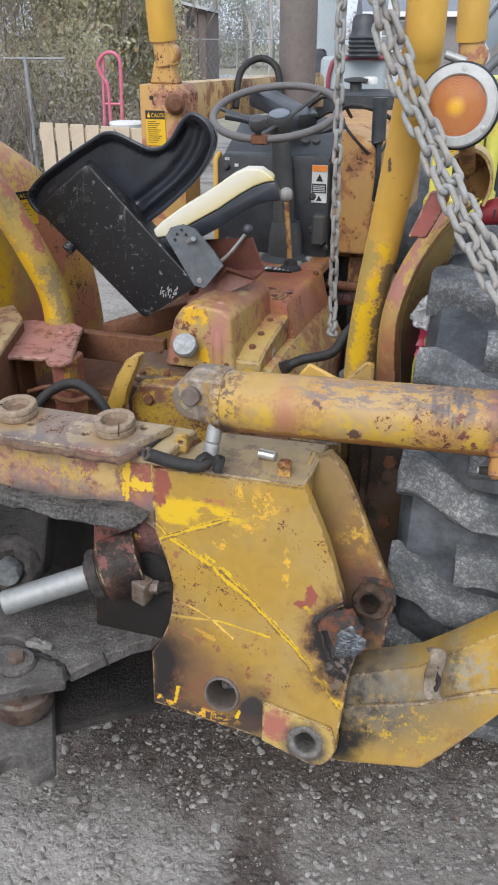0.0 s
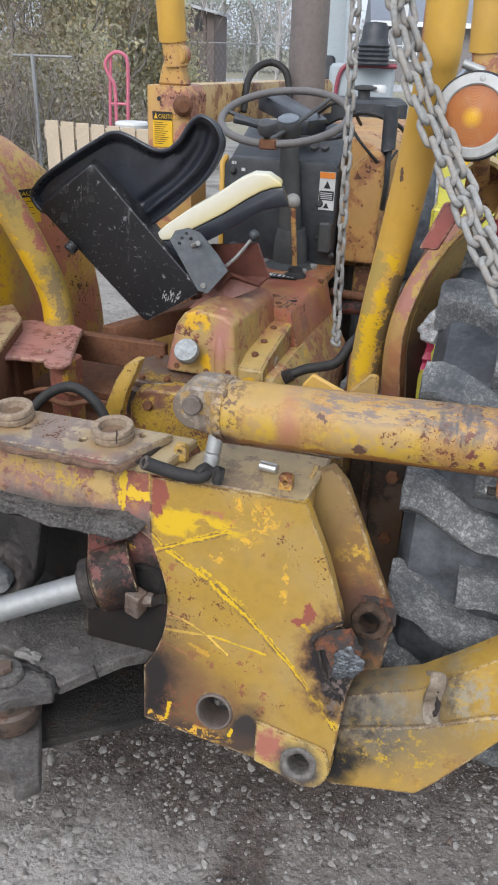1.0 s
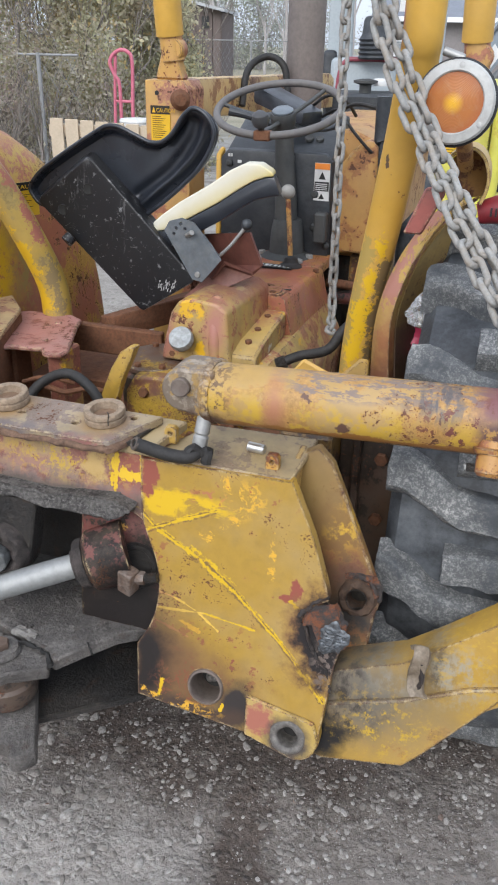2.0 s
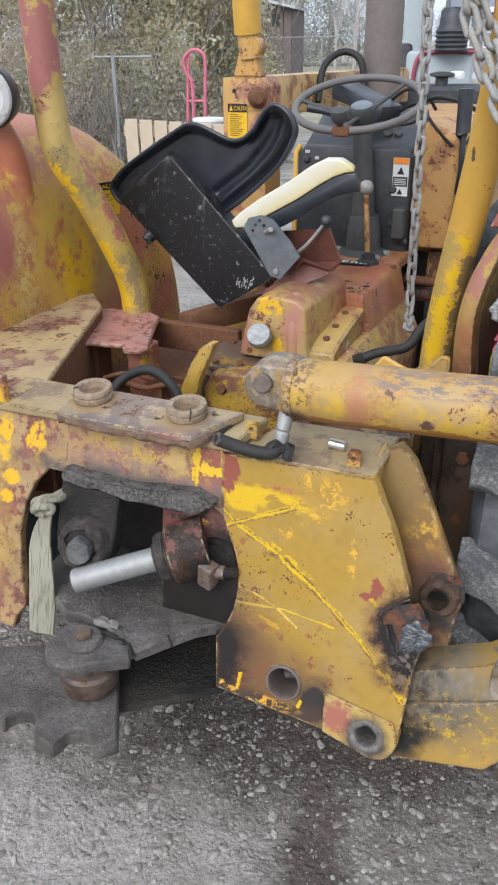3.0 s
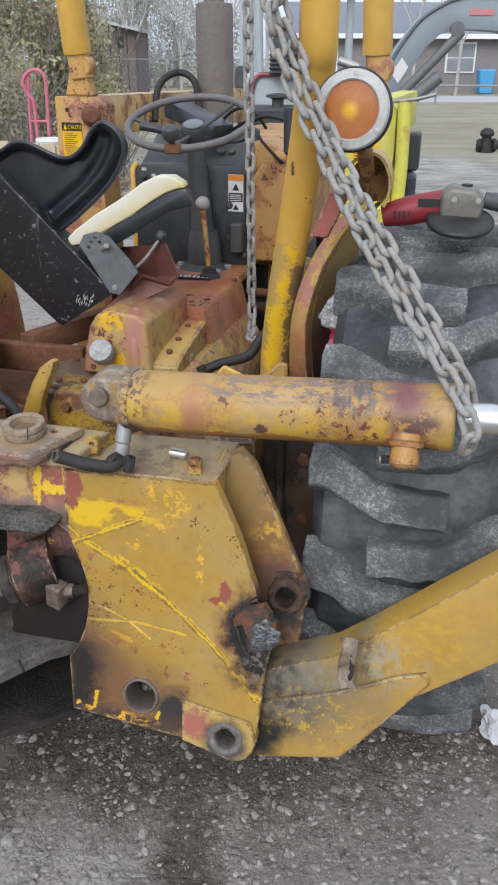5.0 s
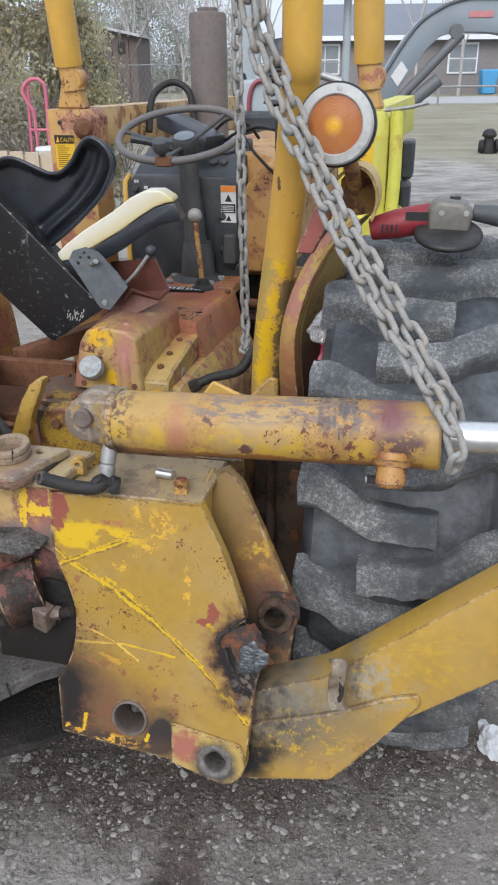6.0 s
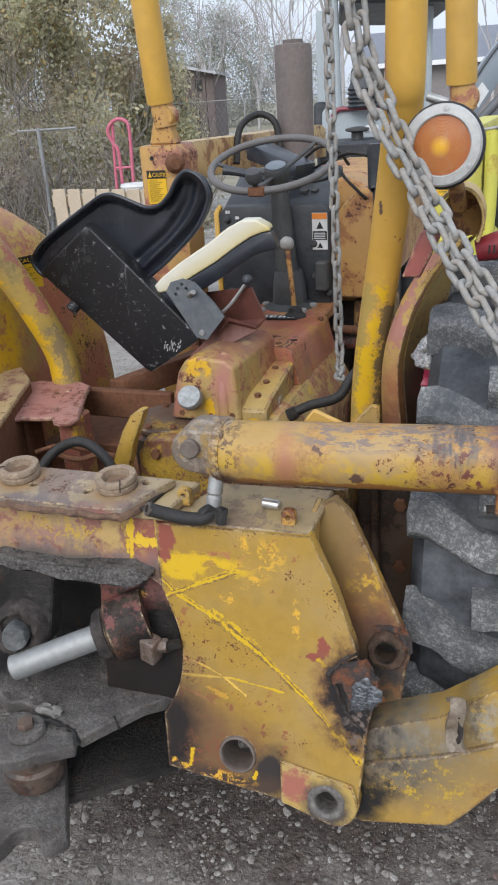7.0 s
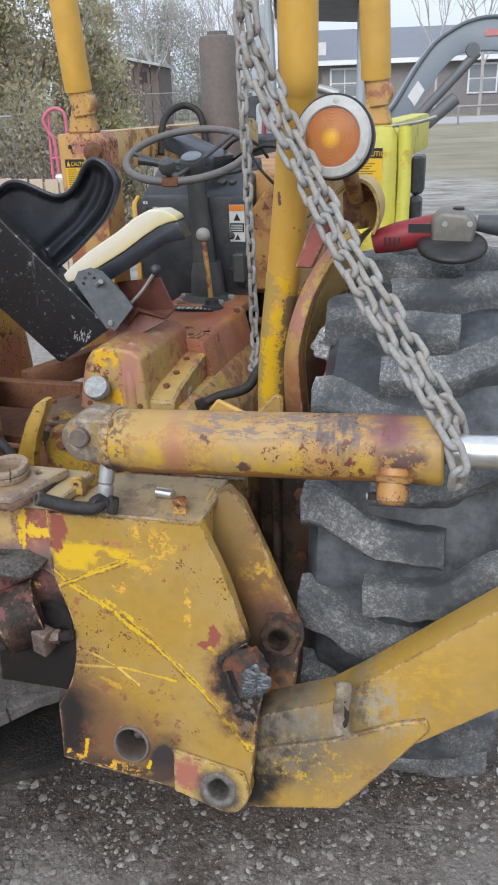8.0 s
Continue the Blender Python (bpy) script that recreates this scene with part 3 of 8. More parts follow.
def inner_marks(k):
    at = lambda u, v: tuple(rear(u, v, 0.1) - Vector(MAIN_AT))
    rag = k.step(k.noise(28.0, 6.0, 0.72), 0.47, 0.55)
    # darker olive at the upper left, brown to near black lower down
    yield (0.20, 0.125, 0.034), k.blot(at(0.205, 0.80), (0.065, 0.2, 0.17), 0.7, 0.4, 9)
    yield (0.15, 0.072, 0.024), k.blot(at(0.255, 0.67), (0.085, 0.2, 0.12), 0.7, 0.5, 9)
    yield (0.50, 0.30, 0.025), k.math("MULTIPLY", rag, k.blot(at(0.288, 0.775), (0.035, 0.2, 0.055), 0.5, 0.4, 14))
    yield (0.16, 0.06, 0.025), k.math("MULTIPLY", rag, k.blot(at(0.30, 0.71), (0.06, 0.2, 0.04), 0.5, 0.4, 14))
    yield (0.026, 0.021, 0.018), k.blot(at(0.295, 0.60), (0.075, 0.2, 0.085), 0.6, 0.4, 12)
    yield (0.26, 0.085, 0.03), k.blot(at(0.345, 0.685), (0.018, 0.1, 0.014), 0.3, 0.7, 30)
    yield (0.24, 0.10, 0.03), k.math("MULTIPLY", rag, k.blot(at(0.33, 0.52), (0.04, 0.2, 0.06), 0.5, 0.4, 14))


def leg_marks(k):
    scrub = k.step(k.noise(40.0, 6.0, 0.72, stretch=(1.0, 1.0, 0.6)), 0.45, 0.58)
    yield (0.135, 0.112, 0.082), k.blot((0.10, 0.0, 0.150), (0.15, 0.3, 0.090), 0.7, 0.30, 9)
    yield (0.22, 0.195, 0.15), k.math("MULTIPLY", scrub, k.blot((0.15, 0.0, 0.19), (0.075, 0.3, 0.040), 0.6, 0.4, 10))
    yield (0.040, 0.032, 0.026), k.math("MULTIPLY", scrub, k.blot((0.075, 0.0, 0.13), (0.085, 0.3, 0.075), 0.6, 0.5, 12))
    # right of the tab: soot with the tab's shadow painted in
    yield (0.050, 0.045, 0.040), k.blot((0.255, 0.0, 0.245), (0.026, 0.3, 0.050), 0.6, 0.4, 14)
    yield (0.28, 0.25, 0.19), k.math("MULTIPLY", scrub, k.blot((0.30, 0.0, 0.24), (0.06, 0.3, 0.05), 0.6, 0.4, 10))
    yield (0.010, 0.009, 0.009), k.blot((0.05, 0.0, 0.04), (0.055, 0.3, 0.050), 0.4, 0.35, 14)
    yield (0.42, 0.258, 0.028), k.math("MULTIPLY", k.step(k.noise(90.0, 7.0, 0.75, stretch=(0.6, 1.0, 1.0)), 0.50, 0.62), k.blot((0.38, 0.0, 0.30), (0.16, 0.3, 0.10), 0.5, 0.4, 8))
    yield (0.46, 0.29, 0.025), k.math("MULTIPLY", k.step(k.noise(60.0, 7.0, 0.75), 0.52, 0.60), k.blot((0.19, 0.0, 0.09), (0.09, 0.3, 0.06), 0.5, 0.4, 8))
    yield (0.17, 0.065, 0.03), k.math("MULTIPLY", k.step(k.noise(60.0, 6.0, 0.7), 0.48, 0.52), k.streak((0.16, -0.02, 0.152), (0.36, -0.02, 0.232), 0.009, 0.8))
    yield (0.20, 0.07, 0.03), k.streak((0.36, -0.02, 0.285), (0.47, -0.02, 0.36), 0.0035, 1.2)
    yield (0.16, 0.06, 0.03), k.streak((0.245, -0.02, 0.052), (0.37, -0.02, 0.205), 0.0045, 1.4)
    yield (0.16, 0.06, 0.03), k.streak((0.05, -0.02, 0.002), (0.22, -0.02, 0.030), 0.0035, 1.4)


MAIN_AT = (-0.27, 0.7, 0.0)
CUSHION_EDGE = 0.205
plate_paint = worn_paint("weathered_yellow_plate_paint", (0.325, 0.196, 0.030), (0.29, 0.15, 0.04), 0.17, 0.0, 0.238, 0.14, 11.0, plate_marks, 0.55, 1.3)
patch_paint = worn_paint("yellow_and_red_patch_paint", (0.40, 0.27, 0.07), RED, 0.20, 0.0, 0.25, 0.15, 9.0, patch_marks, 0.55)
box_paint = worn_paint("weathered_yellow_frame_paint", (0.44, 0.27, 0.06), RUST, 0.34, 0.0, 0.36, 0.35, 7.0)
inner_paint = worn_paint("burnt_yellow_bracket_paint", (0.265, 0.142, 0.022), RUST, 0.28, 0.0, 0.29, 0.32, 7.0, inner_marks, 0.5, 1.4)
beam_paint = worn_paint("scuffed_yellow_and_red_beam_paint", (0.36, 0.225, 0.080), (0.23, 0.085, 0.060), 0.47, 0.12, 0.34, 0.40, 13.0, beam_marks)
top_paint = worn_paint("sun_bleached_cream_paint", (0.36, 0.265, 0.125), (0.23, 0.165, 0.105), 0.44, 0.0, 0.26, 0.45, 6.0)
ring_plate_paint = worn_paint("stained_cream_ring_plate_paint", (0.36, 0.275, 0.155), (0.22, 0.165, 0.13), 0.46, 0.0, 0.24, 0.45, 7.0, ring_plate_marks)
edge_crust = plain("brown_rust_scale", (0.13, 0.075, 0.050), 0.9, 0, 40, 0.6, 1.0, 0.5, (0.24, 0.15, 0.09), grain=150)
core_dirt = plain("brown_dirt_in_bore", (0.17, 0.105, 0.065), 0.9, 0, 50, 0.5, 0.9, 0.4, (0.30, 0.20, 0.12), grain=160)
red_paint = worn_paint("rusty_red_and_yellow_paint", (0.32, 0.095, 0.048), (0.36, 0.165, 0.050), 0.40, 0.0, 0.28, 0.30, 9.0, cover_marks)
case_paint = worn_paint("oily_red_brown_casting_paint", (0.41, 0.270, 0.070), (0.31, 0.125, 0.065), 0.46, 0.22, 0.30, 0.36, 9.0, case_marks)
fender_paint = worn_paint("faded_red_over_yellow_fender_paint", (0.37, 0.125, 0.068), (0.46, 0.27, 0.055), 0.40, 0.0, 0.28, 0.16, 6.0, fender_marks)
post_paint = worn_paint("chipped_yellow_post_paint", (0.44, 0.275, 0.06), (0.27, 0.10, 0.07), 0.40, 0.30, 0.24, 0.28, 3.6)
clean_yellow = worn_paint("yellow_post_paint", (0.54, 0.310, 0.045), (0.42, 0.25, 0.06), 0.30, 0.0, 0.17, 0.14, 3.5, right_post_marks, 0.5, 0.0)
left_post_paint = worn_paint("yellow_and_red_bent_post_paint", (0.43, 0.29, 0.06), (0.30, 0.22, 0.08), 0.36, 0.0, 0.20, 0.25, 4.0, left_post_marks, 0.5, 0.0)
strip_paint = worn_paint("pink_and_yellow_strip_paint", (0.46, 0.30, 0.075), (0.40, 0.23, 0.06), 0.30, 0.0, 0.22, 0.15, 6.0, strip_marks)
pink_paint = worn_paint("faded_pinkish_red_plate_paint", (0.40, 0.185, 0.155), (0.27, 0.105, 0.08), 0.44, 0.0, 0.38, 0.25, 9.0)
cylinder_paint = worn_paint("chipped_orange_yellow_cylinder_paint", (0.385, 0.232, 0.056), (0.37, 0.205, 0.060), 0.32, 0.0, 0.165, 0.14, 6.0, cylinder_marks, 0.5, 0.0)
leg_paint = worn_paint("sooty_shadowed_yellow_leg_paint", (0.365, 0.218, 0.034), (0.33, 0.18, 0.04), 0.26, 0.0, 0.20, 0.12, 6.0, leg_marks)
loader_paint = worn_paint("rust_streaked_loader_paint", (0.50, 0.29, 0.075), (0.33, 0.135, 0.080), 0.46, 0.0, 0.35, 0.22, 3.0)
lime_paint = worn_paint("lime_yellow_loader_paint", (0.56, 0.53, 0.06), (0.50, 0.40, 0.06), 0.34, 0.0, 0.20, 0.15, 6.0)
arm_paint = worn_paint("bleached_rust_streaked_arm_paint", (0.52, 0.36, 0.15), (0.26, 0.13, 0.055), 0.40, 0.0, 0.33, 0.25, 5.0)
hood_paint = worn_paint("dull_orange_hood_paint", (0.44, 0.235, 0.06), (0.32, 0.14, 0.05), 0.40, 0.0, 0.33, 0.22, 2.5)
k = Tree("black_greasy_steel")
cake, grit = k.noise(11.0, 6.0, 0.7), k.noise(130.0, 6.0, 0.75)
c = k.mix(k.noise(30.0, 5.0), (0.008, 0.0072, 0.0068), (0.024, 0.020, 0.017))
dusty = k.math("MULTIPLY", k.step(cake, 0.42, 0.62), k.step(grit, 0.40, 0.64))
c = k.mix(k.math("MULTIPLY", dusty, 0.8), c, (0.092, 0.077, 0.063))
c = k.mix(k.math("MULTIPLY", k.step(k.noise(19.0, 5.0, 0.7), 0.57, 0.66), 0.6), c, (0.075, 0.040, 0.022))
k.bump(k.math("ADD", k.math("MULTIPLY", k.noise(52.0, 6.0, 0.72), 1.2), k.math("MULTIPLY", grit, 0.8)), 1.0, 0.010)
grease = k.done(c, k.math("ADD", 0.38, k.math("MULTIPLY", dusty, 0.45)))
k = Tree("brown_black_caked_grease")
clot, grit = k.noise(38.0, 6.0, 0.72), k.noise(150.0, 5.0, 0.75)
c = k.mix(k.step(clot, 0.36, 0.64), (0.020, 0.016, 0.014), (0.085, 0.068, 0.060))
k.bump(k.math("ADD", clot, k.math("MULTIPLY", grit, 0.7)), 1.0, 0.010)
dusty_grease = k.done(c, 0.6)
# near-black used in place of the shade inside holes and cracks
gap_shade = plain("dark_gap_shade", (0.012, 0.011, 0.010), 0.8)
k = Tree("crusted_grey_grease")
lumps, grit = k.noise(46.0, 7.0, 0.75), k.noise(170.0, 6.0, 0.75)
c = k.mix(k.step(lumps, 0.40, 0.62), (0.040, 0.035, 0.032), (0.185, 0.170, 0.155))
c = k.mix(k.math("MULTIPLY", k.step(grit, 0.50, 0.62), 0.7), c, (0.28, 0.262, 0.24))
k.bump(k.math("ADD", lumps, k.math("MULTIPLY", grit, 0.6)), 1.0, 0.012)
crust = k.done(c, 0.62)
greasy_red = worn_paint("greasy_red_casting", (0.20, 0.058, 0.046), (0.020, 0.017, 0.015), 0.55, 0.0, 0.30, 0.5, 9.0)
rubber = plain("dusty_tyre_rubber", (0.028, 0.031, 0.036), 0.55, 0.0, 6, 0.45, 0.5, 0.65, (0.160, 0.174, 0.188), shuffle=True, grain=120)
k = Tree("chalky_worn_tread_rubber")
k.shuffled()
speck = k.step(k.noise(120.0, 6.0, 0.75), 0.50, 0.60)
speck = k.math("MAXIMUM", speck, k.step(k.noise(330.0, 3.0, 0.6), 0.56, 0.64))
chalk = k.math("MULTIPLY", k.math("ADD", k.math("MULTIPLY", speck, 0.65), 0.22), k.step(k.noise(7.0, 5.0, 0.65), 0.36, 0.66))
c = k.mix(k.noise(30.0, 4.0), (0.036, 0.040, 0.045), (0.080, 0.086, 0.093))
c = k.mix(chalk, c, (0.42, 0.415, 0.395))
k.bump(k.noise(160.0, 5.0, 0.7), 0.9, 0.003)
lug_rubber = k.done(c, 0.88)
hose_rubber = plain("black_hose_rubber", (0.015, 0.014, 0.0135), 0.68, 0.0, 26, 0.45, 0.7, 0.3, (0.07, 0.060, 0.052), grain=110)
seat_black = plain("black_moulded_seat_plastic", (0.016, 0.0185, 0.025), 0.30, 0.0, 6, 0.25, 0.04, 0.45, (0.042, 0.048, 0.058), grain=60)
k = Tree("scuffed_black_steel_paint")
scuff = k.step(k.noise(38.0, 5.0, 0.75, stretch=(1.0, 1.0, 0.22), warp=0.6), 0.575, 0.64)
scuff = k.math("MULTIPLY", scuff, k.step(k.noise(7.0, 3.0), 0.50, 0.66))
hair = k.step(k.noise(120.0, 3.0, 0.6, stretch=(0.25, 1.0, 0.8), warp=1.2), 0.66, 0.70)
scuff = k.math("MAXIMUM", k.math("MULTIPLY", scuff, 0.6), k.math("MULTIPLY", hair, 0.55))
# pale edge rim: rubbed paint together with painted edge highlights
rim = k.step(k.math("ADD", k.edges(0.006), k.math("MULTIPLY", k.math("SUBTRACT", k.noise(60.0, 4.0), 0.5), 0.8)), 0.10, 0.22)
c = k.mix(k.noise(9.0, 5.0), (0.007, 0.007, 0.008), (0.019, 0.019, 0.021))
c = k.mix(k.math("MULTIPLY", scuff, 0.8), c, (0.20, 0.20, 0.20))
c = k.mix(k.math("MULTIPLY", rim, 0.9), c, (0.26, 0.26, 0.265))
k.bump(k.noise(70.0, 4.0), 0.3, 0.001)
k.b.inputs["Specular IOR Level"].default_value = 0.3
seat_base = k.done(c, 0.42)
k = Tree("cream_vinyl_with_yellow_shadow_side")
lift = k.vec("DOT_PRODUCT", k.co, (-0.52, 0.0, 0.854))
lift = k.math("ADD", lift, k.math("MULTIPLY", k.math("SUBTRACT", k.noise(14.0, 4.0), 0.5), 0.022))
c = k.mix(k.noise(20.0, 5.0), (0.54, 0.51, 0.41), (0.64, 0.615, 0.52))
# yellower lower side puts the cushion's soft shadow into its colour
c = k.mix(k.step(lift, CUSHION_EDGE + 0.022, CUSHION_EDGE - 0.020), c, (0.52, 0.43, 0.17))
k.bump(k.noise(70.0, 4.0), 0.15, 0.001)
seat_cloth = k.done(c, 0.55)
# dust film is strengthened so that it holds the haze too
panel_black = plain("dusty_and_hazed_black_panel", (0.026, 0.030, 0.036), 0.5, 0.0, 7, 0.4, 0.3, 0.6, (0.085, 0.088, 0.090), grain=90)
column_grey = plain("worn_dark_grey_column", (0.045, 0.047, 0.047), 0.6, 0.0, 8, 0.3, 0.3, 0.4, (0.085, 0.082, 0.075))
wheel_grip = plain("grey_worn_wheel_rubber", (0.115, 0.108, 0.105), 0.6, 0.0, 20, 0.25, 0.3, 0.5, (0.15, 0.135, 0.125))
steel = plain("dull_galvanised_steel", (0.36, 0.36, 0.35), 0.5, 0.55, 25, 0.3, 0.4, 0.3, (0.3, 0.28, 0.25))
chain_steel = plain("grey_weathered_chain_steel", (0.29, 0.29, 0.28), 0.75, 0.1, 26, 0.35, 0.9, 0.45, (0.29, 0.19, 0.095), shuffle=True, grain=180)
chrome = plain("scratched_chrome_rod", (0.62, 0.62, 0.61), 0.34, 0.9, 12, 0.15, 0.2)
dull_rod = plain("dull_scuffed_rod", (0.30, 0.305, 0.30), 0.58, 0.45, 14, 0.25, 0.3, 0.3, (0.24, 0.23, 0.21))
rusty = plain("brown_rusty_steel", (0.15, 0.062, 0.03), 0.8, 0.15, 22, 0.5, 0.8, 0.4, (0.24, 0.12, 0.06), grain=110)
stack_rust = plain("grey_brown_heat_rusted_stack", (0.145, 0.122, 0.113), 0.75, 0.1, 4, 0.30, 0.4, 0.4, (0.19, 0.165, 0.15))
weld_grey = plain("rough_blue_grey_weld_metal", (0.115, 0.125, 0.135), 0.45, 0.45, 50, 0.7, 1.0, 0.85, (0.030, 0.025, 0.023), grain=150)
deck_paint = worn_paint("worn_purple_brown_deck_paint", (0.40, 0.29, 0.14), (0.26, 0.14, 0.10), 0.44, 0.0, 0.30, 0.35, 5.0)
dull_fit = plain("dirty_grey_fitting", (0.12, 0.125, 0.125), 0.45, 0.4, 40, 0.6, 0.9, 0.6, (0.22, 0.22, 0.21), grain=120)
k = Tree("flaking_orange_rust_and_scale")
c = k.mix(k.noise(70.0, 5.0, 0.7), (0.030, 0.025, 0.024), (0.085, 0.072, 0.066))
flake = k.math("MULTIPLY", k.step(k.noise(26.0, 6.0, 0.7), 0.46, 0.54), k.step(k.noise(90.0, 5.0, 0.7), 0.36, 0.56))
c = k.mix(flake, c, k.mix(k.noise(60.0, 4.0), (0.26, 0.085, 0.028), (0.16, 0.058, 0.028)))
k.bump(k.noise(120.0, 6.0, 0.75), 1.0, 0.008)
stub_rust = k.done(c, 0.85)
boss_scale = plain("brown_black_boss_scale", (0.060, 0.036, 0.024), 0.8, 0.05, 40, 0.6, 1.0, 0.5, (0.15, 0.085, 0.045), grain=150)
fitting_rust = plain("rusty_brown_fitting", (0.13, 0.085, 0.062), 0.6, 0.15, 44, 0.6, 0.8, 0.6, (0.26, 0.235, 0.21), grain=130)
burnt = plain("burnt_scaly_steel", (0.022, 0.017, 0.015), 0.7, 0.1, 40, 0.6, 1.0, 0.45, (0.095, 0.062, 0.045), grain=120)
ring_rust = plain("tan_rusted_bushing", (0.30, 0.225, 0.155), 0.75, 0.05, 34, 0.5, 0.8, 0.6, (0.17, 0.115, 0.075), grain=110)
bush_metal = plain("dirty_brown_bush", (0.15, 0.115, 0.095), 0.6, 0.3, 30, 0.4, 0.6, 0.4, (0.25, 0.22, 0.19))
dirty_bush = plain("grease_stained_grey_bush", (0.17, 0.155, 0.14), 0.6, 0.15, 40, 0.55, 0.9, 0.85, (0.045, 0.038, 0.033), grain=130)
cap_grey = plain("flaking_grey_cap", (0.33, 0.345, 0.345), 0.65, 0.1, 46, 0.45, 0.9, 0.5, (0.20, 0.19, 0.17), grain=110)
sticker_yellow = plain("yellow_warning_sticker", (0.72, 0.44, 0.02), 0.45, 0.0, 20, 0.1, 0.05)
sticker_white = plain("white_sticker", (0.60, 0.60, 0.585), 0.55, 0.0, 20, 0.12, 0.05)
sticker_orange = plain("orange_sticker_band", (0.70, 0.22, 0.03), 0.5, 0.0, 20, 0.1, 0.05)
ink = plain("black_print_and_hole_shade", (0.012, 0.012, 0.012), 0.5, 0.0, 20, 0.1, 0.05)
LAMP_AT = (0.362, 0.440, 1.530)
amber = Tree("amber_lens")
out = amber.vec("DISTANCE", amber.vec("MULTIPLY", amber.co, (1.0, 0.0, 1.0)), tuple(Vector((LAMP_AT[0] - 0.004, 0.0, LAMP_AT[2])) - Vector((MAIN_AT[0], 0.0, MAIN_AT[2]))))
ripple = amber.math("SINE", amber.math("MULTIPLY", out, 2600.0))
# bright centre and darker rim paint the reflector's highlight into the lens
c = amber.mix(amber.step(out, 0.006, 0.021), (0.62, 0.325, 0.004), (0.345, 0.110, 0.016))
c = amber.mix(amber.step(out, 0.036, 0.054), c, (0.30, 0.082, 0.014))
c = amber.mix(amber.math("MULTIPLY", amber.step(amber.noise(60.0, 5.0, 0.7), 0.5, 0.7), 0.25), c, (0.34, 0.22, 0.13))
amber.bump(ripple, 0.22, 0.0010)
amber = amber.done(c, 0.42)
bezel = plain("white_aged_lamp_bezel", (0.42, 0.42, 0.405), 0.5, 0.0, 18, 0.2, 0.3, 0.6, (0.29, 0.275, 0.25), grain=90)

boss_paint = worn_paint("burnt_orange_boss_paint", (0.41, 0.205, 0.05), (0.28, 0.11, 0.05), 0.42, 0.0, 0.32, 0.2, 12.0)
# rust darkened to hold the shade behind the inner plate
shaded_rust = worn_paint("shade_darkened_rust", (0.085, 0.040, 0.018), (0.030, 0.020, 0.015), 0.5, 0.0, 0.30, 0.5, 7.0, None, 0.4, 0.0)
flange_paint = worn_paint("brown_stained_yellow_web_paint", (0.33, 0.215, 0.06), (0.10, 0.055, 0.032), 0.36, 0.0, 0.28, 0.45, 5.0, flange_marks, 0.55, 0.0)
tag_paint = worn_paint("flecked_red_tag_paint", (0.27, 0.075, 0.060), (0.40, 0.30, 0.26), 0.20, 0.0, 0.24, 0.2, 16.0)
web_paint = worn_paint("rusty_orange_web_paint", (0.34, 0.185, 0.055), (0.17, 0.075, 0.04), 0.45, 0.0, 0.30, 0.3, 9.0, None, 0.55, 0.0)
oily_bracket = worn_paint("oily_orange_brown_bracket", (0.30, 0.165, 0.04), (0.075, 0.042, 0.025), 0.48, 0.0, 0.40, 0.4, 8.0)


def head_marks(k):
    at = lambda u, v: tuple(rear(u, v, 0.02) - Vector(MAIN_AT))
    # black towards the foot of the head and round the port
    yield (0.016, 0.013, 0.012), k.blot(at(-0.12, 0.560), (0.20, 0.2, 0.082), 0.45, 0.4, 14)
    yield (0.014, 0.012, 0.011), k.blot(at(-0.100, 0.665), (0.050, 0.2, 0.070), 0.4, 0.4, 16)
    yield (0.45, 0.26, 0.07), k.streak(at(-0.185, 0.735), at(-0.150, 0.742), 0.006, 1.0, 40)
    yield (0.40, 0.19, 0.03), k.streak(at(-0.150, 0.585), at(-0.162, 0.565), 0.003, 1.0, 40)


housing_paint = worn_paint("yellow_over_red_housing_paint", (0.17, 0.065, 0.040), (0.42, 0.265, 0.035), 0.50, 0.0, 0.34, 0.35, 8.0)
for oily in (plate_paint, patch_paint):
    oily.node_tree.nodes["Principled BSDF"].inputs["Specular IOR Level"].default_value = 0.3
head_paint = worn_paint("greasy_red_head_paint", (0.16, 0.045, 0.038), (0.022, 0.017, 0.016), 0.54, 0.0, 0.32, 0.6, 14.0, head_marks)
head_paint.node_tree.nodes["Principled BSDF"].inputs["Specular IOR Level"].default_value = 0.15
k = Tree("dusty_greasy_steel")
cake, grit = k.noise(13.0, 6.0, 0.72), k.noise(150.0, 6.0, 0.75)
c = k.mix(k.noise(40.0, 6.0, 0.7), (0.050, 0.045, 0.042), (0.125, 0.113, 0.104))
dusty = k.math("MULTIPLY", k.step(cake, 0.38, 0.66), k.step(grit, 0.36, 0.62))
c = k.mix(k.math("MULTIPLY", dusty, 0.85), c, (0.29, 0.268, 0.245))
c = k.mix(k.math("MULTIPLY", k.step(k.noise(24.0, 5.0, 0.7), 0.58, 0.66), 0.5), c, (0.070, 0.042, 0.026))
scrape = k.step(k.noise(46.0, 4.0, 0.7, stretch=(0.25, 1.0, 1.0)), 0.64, 0.68)
c = k.mix(k.math("MULTIPLY", scrape, 0.5), c, (0.25, 0.235, 0.215))
k.bump(k.math("ADD", k.noise(60.0, 6.0, 0.72), k.math("MULTIPLY", grit, 0.8)), 1.0, 0.008)
k.b.inputs["Specular IOR Level"].default_value = 0.25
dusty_steel = k.done(c, k.math("ADD", 0.42, k.math("MULTIPLY", dusty, 0.4)))

